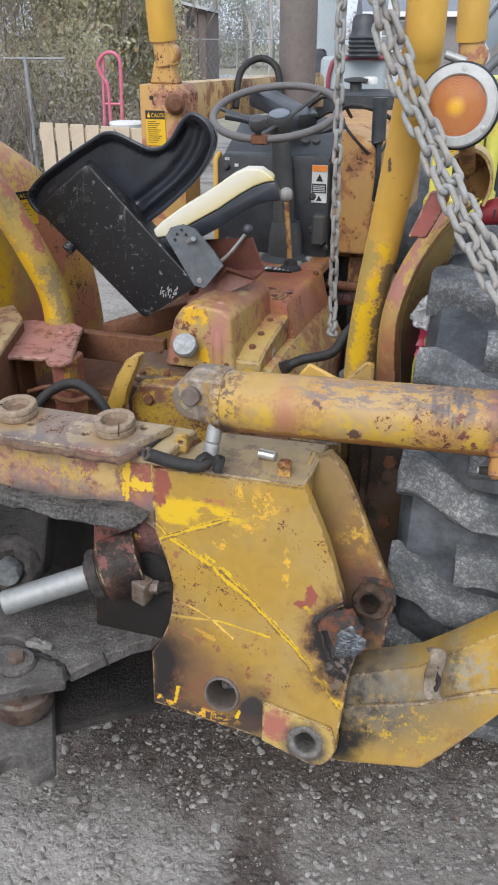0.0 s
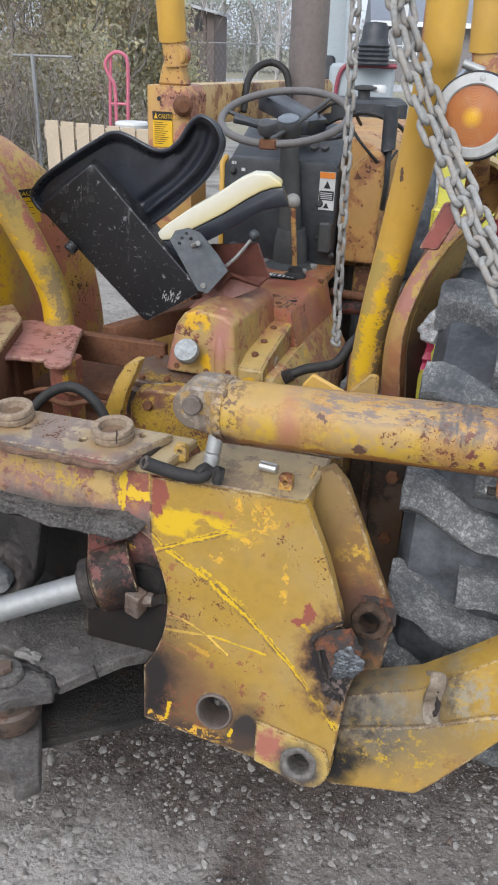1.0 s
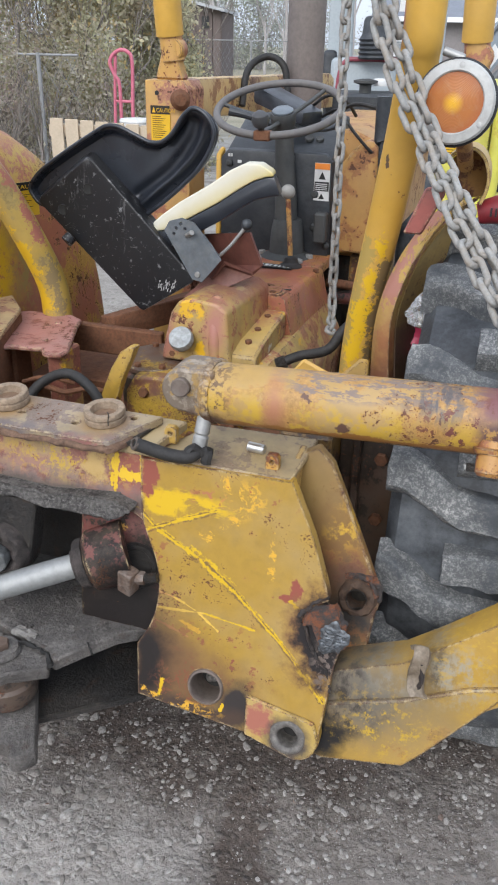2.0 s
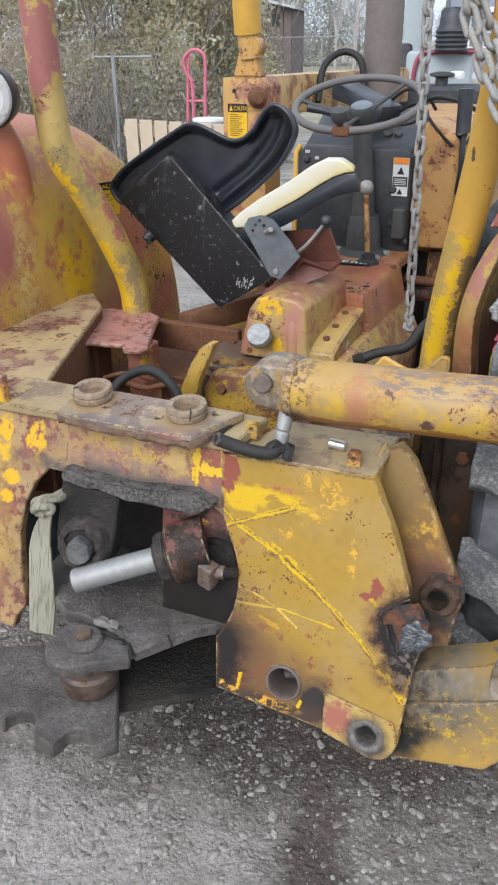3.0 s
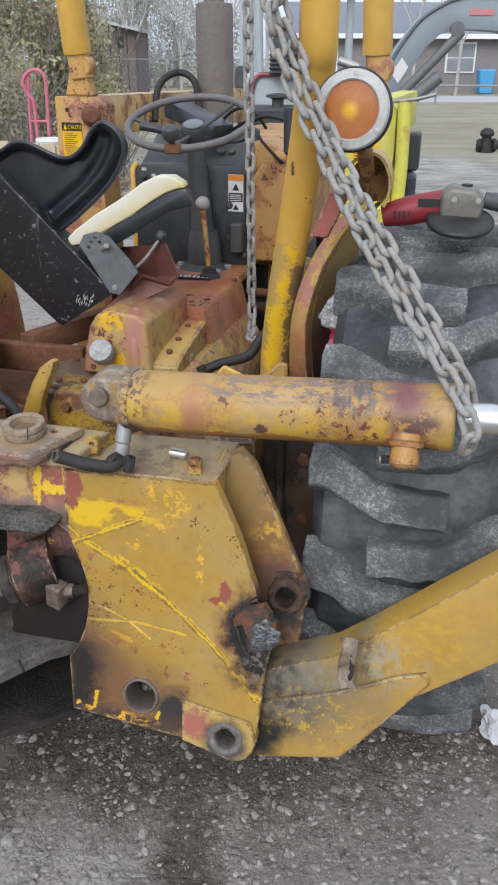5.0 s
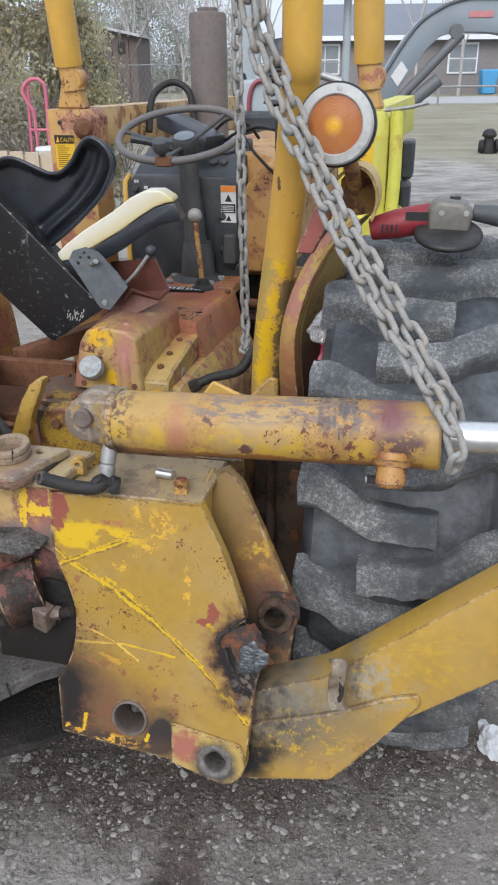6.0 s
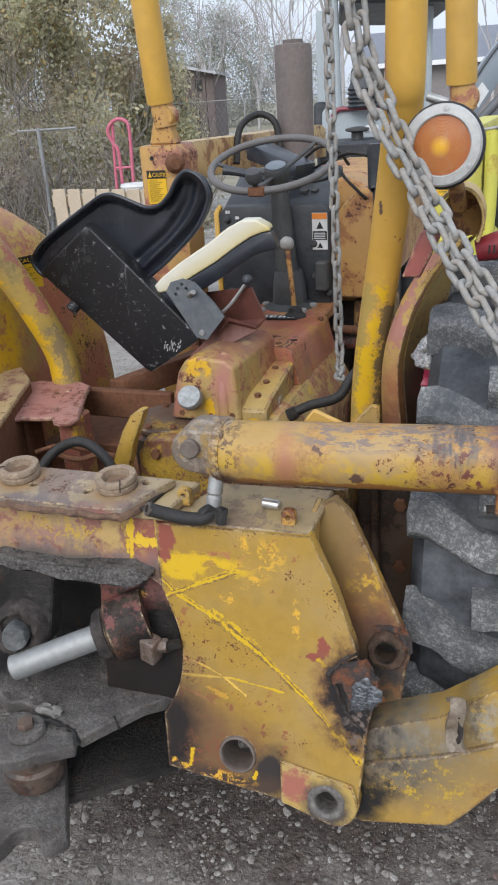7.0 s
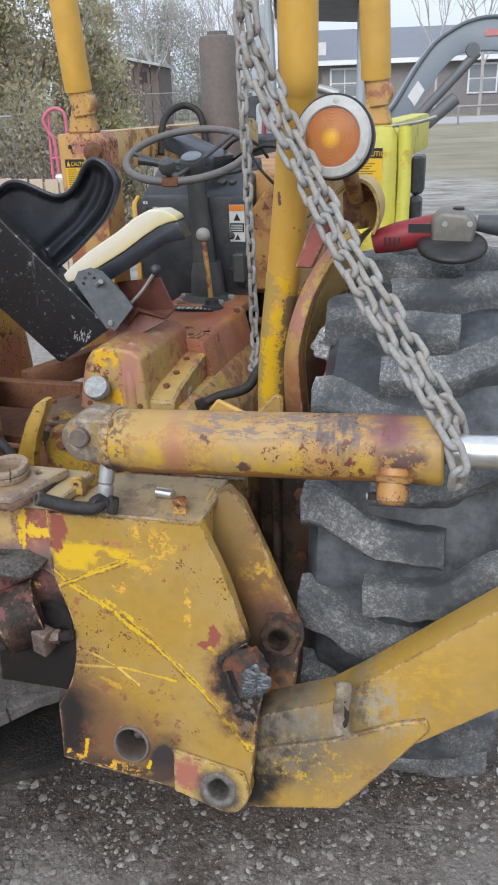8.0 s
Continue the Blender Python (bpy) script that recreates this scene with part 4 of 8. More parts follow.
# ---- the backhoe loader, from its bare rear frame forwards ----
loader = thing("backhoe_loader", MAIN_AT, "partly dismantled old yellow backhoe loader with chipped paint standing on gravel", "backhoe loader")


def machine_part(name, bm, material, label="", under=None, bevel=0.0, segments=1, smooth=35):
    return part(name, bm, material, under or loader, label, bevel, segments, smooth)


def arc(cx, cy, r, a0, a1, n):
    return [(cx + r * math.cos(radians(a0 + (a1 - a0) * i / n)), cy + r * math.sin(radians(a0 + (a1 - a0) * i / n))) for i in range(n + 1)]


# rear mounting plate with its two pin holes and the round cut-out on the swing side
outline = [(-0.117, 0.895), (0.192, 0.900), (0.244, 0.804), (0.279, 0.719), (0.287, 0.694), (0.268, 0.682), (0.312, 0.664),
           (0.326, 0.629), (0.313, 0.570), (0.304, 0.452)]
outline += arc(0.262, 0.415, 0.042, 20, -115, 8)
outline += [(0.161, 0.392), (0.05, 0.402), (-0.082, 0.414)]
outline += arc(-0.245, 0.635, 0.190, -42, 30, 14)[1:] + [(-0.100, 0.77)]
plate = machine_part("mounting_plate", slab(outline, rear, 0.024, holes=(ring_points(0.063, 0.466, 0.0355, 28), ring_points(0.242, 0.410, 0.028))), plate_paint,
                     "thick yellow steel plate with scratches, soot and a torn weld", bevel=0.003)
patch = [(0.150, 0.475), (0.290, 0.452)] + arc(0.258, 0.413, 0.044, 15, -110, 6) + [(0.155, 0.394)]
machine_part("reinforcing_patch", slab(patch, lambda u, v, w: rear(u, v, -w), 0.008, holes=(ring_points(0.242, 0.410, 0.028),)), patch_paint, "yellow and red reinforcing patch", plate, 0.002)
machine_part("pin_bush", turned([(0.0315, -0.005), (0.034, -0.007), (0.038, -0.004), (0.038, 0.10), (0.0285, 0.10), (0.030, 0.004)], rear(0.063, 0.466), (0, 1, -0.27), seg=40), bush_metal, "worn pin bush", plate, 0.002)
machine_part("pin_bush", roughen(turned([(0.020, -0.006), (0.024, -0.010), (0.032, -0.011), (0.036, -0.009), (0.037, 0.0), (0.036, 0.03), (0.020, 0.05)], rear(0.242, 0.410), (0, 1, -0.27), seg=48), 0.0018, 60), dirty_bush, "worn grey pin bush", plate, 0.002)
clod = bmesh.new()
for i, (u, v, s) in enumerate(((0.075, 0.452, 0.012), (0.055, 0.447, 0.009), (0.066, 0.445, 0.007), (0.082, 0.462, 0.006))):
    bmesh.ops.create_icosphere(clod, subdivisions=2, radius=s, matrix=Matrix.Translation(rear(u, v, 0.055)))
machine_part("dirt_clod", roughen(clod, 0.004, 60), crust, "", plate)
# black discs close the bores and act as the shade within
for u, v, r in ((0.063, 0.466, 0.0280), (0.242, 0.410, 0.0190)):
    machine_part("bore", turned([(0, 0.060 if r > 0.025 else 0.034), (r + 0.0015, 0.060 if r > 0.025 else 0.034), (r + 0.0015, 0.07), (0, 0.07)], rear(u, v), (0, 1, -0.27), whole=False), gap_shade, "", plate)
grid = []
for j in range(61):
    q = 2 * math.pi * j / 60
    row = []
    for i in range(24):
        f = i / 23
        wave = 1 + 0.45 * noise.noise(Vector((math.cos(q), math.sin(q), 5)) * 1.7) + 0.2 * noise.noise(Vector((math.cos(q), math.sin(q), 9)) * 4)
        x, z = 0.027 * f * wave * math.cos(q), 0.028 * f * wave * math.sin(q)
        p = Vector((x * 90, z * 160, 2))
        crag = (1 - abs(noise.noise(p))) * 0.6 + (1 - abs(noise.noise(p * 2.3))) * 0.3
        up = (1 - f ** 2) * 0.002 + (1 - f ** 5) * 0.009 * (crag - 0.45)
        row.append(rear(0.305 + x + z * 0.15, 0.634 + z, -0.015 - up))
    grid.append(row)
machine_part("weld_slag", sheet(grid, 0.006), weld_grey, "rough blue-grey weld slag", plate, smooth=25)
stub = [(0.244, 0.648), (0.246, 0.664), (0.263, 0.679), (0.284, 0.682), (0.303, 0.692), (0.311, 0.676), (0.318, 0.662), (0.328, 0.656), (0.325, 0.630), (0.329, 0.612), (0.315, 0.600), (0.300, 0.606), (0.284, 0.612), (0.269, 0.628), (0.262, 0.642)]
torn = slab(stub, lambda u, v, w: rear(u, v, -0.010 - 0.05 * max(0.0, v - 0.640) + w), 0.014)
bmesh.ops.subdivide_edges(torn, edges=torn.edges[:], cuts=5)
machine_part("torn_stub", roughen(roughen(torn, 0.006, 55), 0.003, 150, 2.0), stub_rust, "torn rusty stub of a cut-off plate", plate, smooth=30)
crack = tube([rear(0.236, 0.655, -0.002), rear(0.250, 0.676, -0.005), rear(0.266, 0.690, -0.001), rear(0.288, 0.700, -0.002)], 0.0032, seg=8, n=8)
machine_part("torn_edge", roughen(roughen(crack, 0.005, 60), 0.003, 140), burnt, "burnt ragged edge of the torch cut", plate, smooth=30)
lip = tube([rear(0.243, 0.644, -0.001), rear(0.258, 0.612, -0.002), rear(0.280, 0.580, -0.002), rear(0.302, 0.552, -0.001), rear(0.309, 0.520, 0.0)], lambda t: 0.0038 - 0.002 * t, seg=8, n=8)
machine_part("torn_edge", roughen(roughen(lip, 0.006, 45), 0.003, 140), burnt, "", plate, smooth=30)
# the inner plate of the leg bracket
inner = [(0.10, 0.905), (0.187, 0.912), (0.214, 0.926), (0.246, 0.898), (0.300, 0.798), (0.359, 0.684)] + arc(0.323, 0.648, 0.048, 20, -28, 5) + [(0.356, 0.52), (0.33, 0.44), (0.10, 0.44)]
second = machine_part("inner_plate", slab(inner, lambda u, v, w: rear(u, v, 0.1 + w), 0.022, holes=(ring_points(0.326, 0.648, 0.022),)), inner_paint, "yellow inner bracket plate with rust", bevel=0.003)
machine_part("pin_boss", roughen(roughen(turned([(0.019, -0.007), (0.026, -0.010), (0.034, -0.009), (0.038, -0.003), (0.040, 0.004), (0.019, 0.03)], rear(0.326, 0.648, 0.1), (0, 1, -0.27), seg=64), 0.003, 60), 0.0025, 160), boss_scale, "burnt scaly pin boss", second)
# dark cup in the boss; its colour replaces the bore's shade
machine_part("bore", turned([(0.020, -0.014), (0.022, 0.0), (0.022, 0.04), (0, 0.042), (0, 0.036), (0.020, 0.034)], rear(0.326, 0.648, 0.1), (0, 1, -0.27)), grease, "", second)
bead = tube([rear(0.300, 0.688, 0.099), rear(0.325, 0.693, 0.098), rear(0.350, 0.687, 0.098), rear(0.363, 0.660, 0.098)], 0.006, seg=8, n=10)
machine_part("weld_slag", roughen(roughen(bead, 0.004, 60), 0.003, 150), stub_rust, "rusty weld spatter", second)
rusty_bead = tube([rear(0.352, 0.700, 0.097), rear(0.366, 0.678, 0.096), rear(0.370, 0.650, 0.098)], 0.005, seg=8, n=10)
machine_part("weld_slag", roughen(rusty_bead, 0.006, 70), stub_rust, "", second)

# box between the plates
machine_part("box_top", slab([(-0.105, 0.020), (0.186, 0.018), (0.200, 0.175), (-0.03, 0.165)], lambda u, v, w: Vector((u, v, 0.885 + v * 0.1 + w)), 0.014), top_paint, "dusty top plate", bevel=0.003)
machine_part("box_end", slab([(0.030, 0.90), (0.14, 0.915), (0.03, 0.56), (-0.065, 0.54)], lambda u, v, w: Vector((0.172 + w, u + 0.002, v)), 0.014), box_paint, "", bevel=0.002)
for u, v in ((0.142, 0.042), (-0.074, 0.060)):
    tab = slab([(-0.013, 0), (0.013, 0), (0.013, 0.03), (0.008, 0.036), (-0.009, 0.036), (-0.013, 0.03)], lambda x, y, w, u=u, v=v: Vector((u + x, v + w, 0.893 + v * 0.1 + 0.012 * (u < 0) + y)), 0.016, holes=(ring_points(0, 0.021, 0.005, 10),))
    machine_part("drilled_tab", tab, worn_paint("rusty_tab_paint", (0.48, 0.26, 0.03), RUST, 0.45, 0, 0.4, 0.2, 14.0) if u > 0 else post_paint, "small yellow lug with a hole", bevel=0.0015)

# cross beam with its ring plate
face = [(-0.640, 0.905), (-0.112, 0.905), (-0.100, 0.77), (-0.125, 0.783), (-0.60, 0.79), (-0.64, 0.78)]
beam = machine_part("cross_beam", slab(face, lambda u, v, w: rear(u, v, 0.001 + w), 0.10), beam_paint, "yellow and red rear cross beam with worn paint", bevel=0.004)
machine_part("beam_top", slab([(-0.66, 0.0), (-0.09, 0.005), (-0.06, 0.12), (-0.66, 0.12)], lambda u, v, w: Vector((u, v, 0.902 + v * 0.12 + w)), 0.02), top_paint, "", beam, 0.003)
ring_plate = [(-0.472, -0.026), (-0.40, -0.030), (-0.19, -0.034), (-0.160, -0.028), (-0.100, 0.092), (-0.48, 0.092)]
holes = [ring_points(c, b, 0.0075, 10) for c, b in ((-0.385, 0.026), (-0.260, 0.020), (-0.155, 0.069))]
machine_part("ring_plate", roughen(slab(ring_plate, lambda u, v, w: Vector((u, v, 0.926 + v * 0.1 + w)), 0.017, holes=holes), 0.0025, 20), ring_plate_paint, "dusty steel plate with two bushings", beam, 0.003)
# black sheet below the plate serves as the shade in its bolt holes
machine_part("hole_backing", slab([(-0.48, 0.0), (-0.13, 0.0), (-0.11, 0.085), (-0.48, 0.085)], lambda u, v, w: Vector((u, v, 0.9245 + v * 0.1 + w)), 0.006), grease, "", beam)
crusty = bmesh.new()
tube([(-0.47, -0.025, 0.924), (-0.40, -0.029, 0.923), (-0.19, -0.033, 0.923), (-0.161, -0.027, 0.924), (-0.135, 0.02, 0.929)], lambda t: 0.0075, crusty, seg=10, n=12)
machine_part("plate_crust", roughen(roughen(crusty, 0.004, 45), 0.004, 120, 3.0), edge_crust, "rust-scaled lower edge", beam, smooth=40)
for u, v, gap in ((-0.430, 0.050, 215), (-0.207, 0.047, 305)):
    foot_at = Vector((u, v, 0.944 + v * 0.1))
    ring = turned([(0.025, 0.0), (0.0405, 0.0), (0.0415, 0.003), (0.0415, 0.011), (0.038, 0.0125), (0.038, 0.0145), (0.0412, 0.016), (0.0412, 0.022), (0.0395, 0.0255), (0.031, 0.026), (0.0275, 0.024), (0.0268, 0.017), (0.0245, 0.012)],
                  foot_at, (0, -0.1, 1), seg=56)
    collar = machine_part("split_bushing", roughen(ring, 0.0006, 70, u), ring_rust, "tan rusted split bushing", beam)
    machine_part("bush_core", roughen(turned([(0, 0.003), (0.012, 0.004), (0.0275, 0.007), (0.0275, 0.010), (0, 0.006)], foot_at, (0, -0.1, 1), whole=False), 0.0015, 90), core_dirt, "dirt in the bore", beam)
    d = Vector((math.cos(radians(gap)), math.sin(radians(gap)), 0))
    machine_part("split", tube([foot_at + d * r + Vector((0.002 * (h > 0.02), 0, h)) for r, h in ((0.0418, 0.004), (0.0418, 0.014), (0.0405, 0.0255), (0.030, 0.0268))], 0.0013, seg=6, n=2), grease, "", beam)
under = slab([(-0.468, 0.812), (-0.30, 0.808), (-0.15, 0.818), (-0.115, 0.805), (-0.130, 0.792), (-0.165, 0.778), (-0.30, 0.782), (-0.458, 0.790)], lambda u, v, w: rear(u, v, -0.032 + w), 0.06)
bmesh.ops.subdivide_edges(under, edges=under.edges[:], cuts=11)
machine_part("greasy_ledge", roughen(roughen(under, 0.0055, 34), 0.0055, 90, 3.0), crust, "grease-caked ledge under the beam", beam, smooth=50)

# left mounting plate
left = [(-0.470, 0.905), (-1.05, 0.905), (-1.05, 0.42), (-0.600, 0.405), (-0.594, 0.436), (-0.566, 0.470), (-0.586, 0.559), (-0.591, 0.632), (-0.581, 0.699), (-0.556, 0.753), (-0.516, 0.795), (-0.474, 0.814)]
machine_part("mounting_plate", slab(left, rear, 0.024), beam_paint, "yellow and red mounting plate", bevel=0.003)
machine_part("plate_tab", block((-0.66, 0.0, 0.92), (-0.625, 0.02, 0.985)), post_paint, "", bevel=0.003)
machine_part("box_top", slab([(-0.60, 0.11), (-0.80, 0.66), (-0.90, 0.77), (-1.10, 0.42), (-1.05, 0.03), (-0.62, 0.03)], lambda u, v, w: Vector((u, v, 0.918 + w)), 0.014), deck_paint, "dusty cream deck plate", bevel=0.003)
machine_part("side_wall", slab([(0.0, 0.62), (0.60, 0.68), (0.60, 0.918), (0.0, 0.918)], lambda u, v, w: Vector((-0.605 - u * 0.335 - w, 0.11 + u * 0.93, v)), 0.012), rusty, "rusty inner wall", bevel=0.002)

# swing bracket, black with old grease
lower = [(-0.56, 0.10), (-0.545, -0.02), (-0.47, -0.125), (-0.405, -0.165), (-0.375, -0.150), (-0.300, -0.170), (-0.235, -0.195), (-0.209, -0.214), (-0.170, -0.155), (-0.130, -0.100), (-0.070, -0.055), (-0.070, 0.10)]
swing = machine_part("swing_bracket", roughen(slab(lower, lambda u, v, w: Vector((u, v, 0.512 + w)), 0.03), 0.004, 30), dusty_steel, "swing bracket caked with black grease", bevel=0.004)
ear = [(-0.385, -0.170), (-0.24, -0.175), (-0.215, -0.228), (-0.27, -0.262)] + arc(-0.335, -0.235, 0.062, -30, -190, 10)
machine_part("bolt_ear", slab(ear, lambda u, v, w: Vector((u, v, 0.506 + w)), 0.028), dusty_steel, "cracked bolt ear", swing, 0.004)
# thin black tubes laid on the steel draw the shade in the cracks
split_line = tube([(-0.335, -0.196, 0.543), (-0.31, -0.191, 0.544), (-0.285, -0.190, 0.544), (-0.258, -0.194, 0.544), (-0.240, -0.200, 0.543), (-0.228, -0.207, 0.542), (-0.216, -0.224, 0.539), (-0.208, -0.224, 0.536)], lambda t: 0.0028 + 0.0022 * t, seg=8, n=6)
machine_part("crack", roughen(split_line, 0.005, 70), gap_shade, "jagged crack along the ear", swing, smooth=30)
machine_part("crack", roughen(tube([(-0.174, -0.147, 0.543), (-0.160, -0.158, 0.543), (-0.149, -0.171, 0.541)], 0.0022, seg=6, n=6), 0.004, 80), gap_shade, "", swing, smooth=30)
machine_part("washer", turned([(0, 0), (0.036, 0), (0.037, 0.004), (0.033, 0.013), (0, 0.013)], (-0.325, -0.218, 0.535), (0, 0, 1), whole=False), dusty_steel, "", swing)
machine_part("bolt_head", hexagon((-0.325, -0.218, 0.547), (0, 0, 1), 0.017, 0.015), plain("brown_bolt_rust", (0.115, 0.078, 0.058), 0.7, 0.1, 30, 0.4, 0.5), "rusty hexagon bolt", swing)
machine_part("spacer", turned([(0.0, 0.0), (0.055, 0.0), (0.060, 0.012), (0.062, 0.045), (0.056, 0.052), (0.058, 0.085), (0, 0.085)], (-0.325, -0.215, 0.424), (0, 0, 1), whole=False), worn_paint("oily_rust_sleeve", (0.105, 0.072, 0.054), (0.040, 0.032, 0.028), 0.45, 0.0, 0.26, 0.4, 16.0, None, 0.5, 0.0), "oily rusted spacer sleeve", swing)
scallop = [(-0.60, -0.20), (-0.56, -0.29), (-0.50, -0.335), (-0.445, -0.364)] + arc(-0.403, -0.356, 0.034, 190, 5, 10) + [(-0.356, -0.374), (-0.310, -0.380)] + arc(-0.272, -0.354, 0.032, 190, 10, 10) + [(-0.224, -0.348), (-0.200, -0.318), (-0.289, -0.165), (-0.40, -0.10)]
arm = machine_part("lower_arm", slab(scallop, lambda u, v, w: Vector((u, v, 0.372 + w)), 0.043), dusty_steel, "dusty black scalloped lower arm", swing, 0.004)
machine_part("lower_shelf", slab([(-0.40, -0.14), (-0.262, -0.235), (-0.08, -0.095), (-0.06, 0.10), (-0.45, 0.10)], lambda u, v, w: Vector((u, v, 0.372 + w)), 0.02), grease, "", swing, 0.003)
# added black wall fills the recess and stands in for its shade
machine_part("back_wall", slab([(-0.60, 0.38), (-0.06, 0.38), (-0.06, 0.83), (-0.60, 0.83)], lambda u, v, w: Vector((u, 0.13 + w, v)), 0.02), grease, "", swing)
lug = slab(arc(-0.405, 0.675, 0.072, 190, 350, 12) + [(-0.325, 0.79), (-0.468, 0.79)], lambda u, v, w: rear(u, v, -0.03 + w), 0.05)
machine_part("swing_lug", roughen(lug, 0.003, 30), grease, "", swing, 0.004)
machine_part("lug_boss", roughen(turned([(0, -0.01), (0.034, -0.012), (0.036, -0.02), (0.046, -0.022), (0.054, -0.018), (0.059, -0.006), (0.062, 0.02), (0, 0.02)], rear(-0.395, 0.672, -0.04), (-0.1, 1, -0.3), whole=False, seg=56), 0.006, 55), dusty_grease, "", swing)
machine_part("pin_end", roughen(rod(rear(-0.395, 0.672, -0.05), rear(-0.395, 0.672, -0.05) + Vector((0.012, -0.035, 0.006)), 0.026), 0.004, 70), dull_fit, "bruised steel pin end", swing)
block_casting = slab([(-0.250, 0.80), (-0.065, 0.80), (-0.055, 0.70), (-0.055, 0.535), (-0.232, 0.535), (-0.242, 0.64)], lambda u, v, w: rear(u, v, 0.016 + w), 0.10)
machine_part("cylinder_head", block_casting, head_paint, "greasy red cylinder head", swing, 0.010, 3)
gland = Vector((-0.212, -0.058, 0.672))
way = Vector((-0.160, -0.078, -0.050)).normalized()
machine_part("gland_ring", roughen(turned([(0.02, 0.026), (0.033, 0.026), (0.036, 0.020), (0.047, 0.018), (0.051, 0.013), (0.052, -0.002), (0.044, -0.006), (0.02, -0.02)], gland, way, seg=64), 0.0025, 75), dusty_grease, "grease-caked gland ring", swing)
machine_part("head_collar", roughen(turned([(0.03, -0.004), (0.055, -0.005), (0.062, -0.012), (0.064, -0.03), (0.066, -0.09), (0.03, -0.09)], gland, way, seg=48), 0.002, 50), head_paint, "greasy red collar of the cylinder head", swing)
machine_part("piston_rod", rod(gland - way * 0.02, gland + way * 0.206, 0.0255, seg=28), dull_rod, "bare scuffed piston rod", swing)
nut_at = rear(-0.112, 0.668, -0.014)
# greasy disc, blackened to read as the shaded recess of the port
machine_part("port_boss", roughen(turned([(0.0, 0.002), (0.034, 0.002), (0.037, 0.006), (0.045, 0.006), (0.048, 0.0), (0.048, -0.02), (0, -0.02)], rear(-0.112, 0.672, 0.014), (0, -1, 0.27), whole=False, seg=40), 0.0015, 60), grease, "black port boss, dark for the shade of its recess", swing)
machine_part("hydraulic_fitting", block((-0.017, -0.016, -0.028), (0.017, 0.016, 0.028), m=Matrix.Translation(nut_at + Vector((0.000, -0.012, -0.004))) @ pose(0, 0, 0, 6, 9, -14)), fitting_rust, "square rusty hydraulic fitting", swing, 0.006, 3)
machine_part("hydraulic_nut", hexagon(nut_at + Vector((0.016, -0.008, 0.004)), (1, 0.1, 0.05), 0.014, 0.018), fitting_rust, "", swing)
machine_part("hydraulic_nut", rod(nut_at + Vector((0.034, -0.006, 0.005)), nut_at + Vector((0.058, 0.0, 0.008)), 0.010, seg=14), grease, "", swing)
crumbs = bmesh.new()
random.seed(4)
for i in range(900):
    u, v = random.uniform(-0.50, -0.09), random.uniform(-0.16, 0.06)
    if v < -0.16 + abs(u + 0.25) * 0.35:
        continue
    s = 0.0012 * random.paretovariate(1.9)
    if s > 0.008:
        continue
    bmesh.ops.create_icosphere(crumbs, subdivisions=1, radius=s, matrix=Matrix.Translation((u, v, 0.542 + s * 0.4)) @ Matrix.Diagonal((1, random.uniform(0.6, 1.4), 0.7, 1)))
machine_part("dirt_scatter", crumbs, dusty_steel, "loose black crumbs", swing)
chip = bmesh.new()
bmesh.ops.create_icosphere(chip, subdivisions=3, radius=0.02, matrix=Matrix.Translation((-0.305, -0.162, 0.544)) @ Matrix.Diagonal((1.5, 0.75, 0.22, 1)))
machine_part("pale_flake", roughen(roughen(chip, 0.010, 50), 0.004, 130), plain("pale_grey_scale", (0.22, 0.205, 0.185), 0.8, 0, 40, 0.5, 0.9, 0.6, (0.06, 0.052, 0.046)), "pale flake of scale", swing, smooth=25)

# transmission and its covers
hump = [(-0.350, 0.855), (-0.338, 0.92), (-0.322, 0.985), (-0.300, 1.018), (-0.262, 1.028), (-0.19, 1.020), (-0.165, 1.0), (-0.158, 0.93), (-0.150, 0.855)]
case = machine_part("transmission_case", slab([(-0.36, 0.36), (-0.02, 0.36), (0.0, 0.74), (-0.06, 0.86), (-0.35, 0.86)], lambda u, v, w: Vector((u, 0.66 + w, v)), 0.70), case_paint, "oily transmission case", bevel=0.015, segments=2)
cover = bmesh.new()
slab(hump, lambda u, v, w: Vector((u + w * 0.06, 0.635 + w + (1.02 - v) * -0.05, v)), 0.31, cover)
machine_part("rear_cover", cover, case_paint, "worn yellow rear transmission cover", case, 0.010, 3)
machine_part("cover_rib", tube([(-0.198, 0.640, 0.865), (-0.200, 0.644, 0.93), (-0.206, 0.662, 0.985), (-0.214, 0.70, 1.012)], 0.020, seg=16), case_paint, "", case)
machine_part("cover_rib", tube([(-0.325, 0.642, 0.865), (-0.318, 0.646, 0.93), (-0.306, 0.66, 0.975)], 0.014, seg=14), case_paint, "", case)
for a, z in ((-0.318, 0.872), (-0.175, 0.872), (-0.235, 0.868)):
    machine_part("case_bolt", hexagon((a, 0.634, z), (0, -1, 0.1), 0.009, 0.008), rusty, "", case)
machine_part("side_rail", slab([(0.64, 0.845), (0.64, 0.885), (0.70, 0.905), (0.92, 0.935), (0.92, 0.86)], lambda u, v, w: Vector((-0.16 + w, u, v)), 0.075), case_paint, "", case, 0.006)
for b in (0.70, 0.78, 0.87):
    machine_part("case_bolt", hexagon((-0.125, b, 0.902 + (b - 0.70) * 0.12), (0, -0.1, 1), 0.010, 0.010), rusty, "", case)
front = slab([(-0.385, 0.70), (-0.050, 0.70), (-0.062, 0.84), (-0.092, 0.965), (-0.105, 0.975), (-0.365, 0.968)], lambda u, v, w: Vector((u + w * 0.03, 0.925 + w, v - w * 0.03)), 0.42)
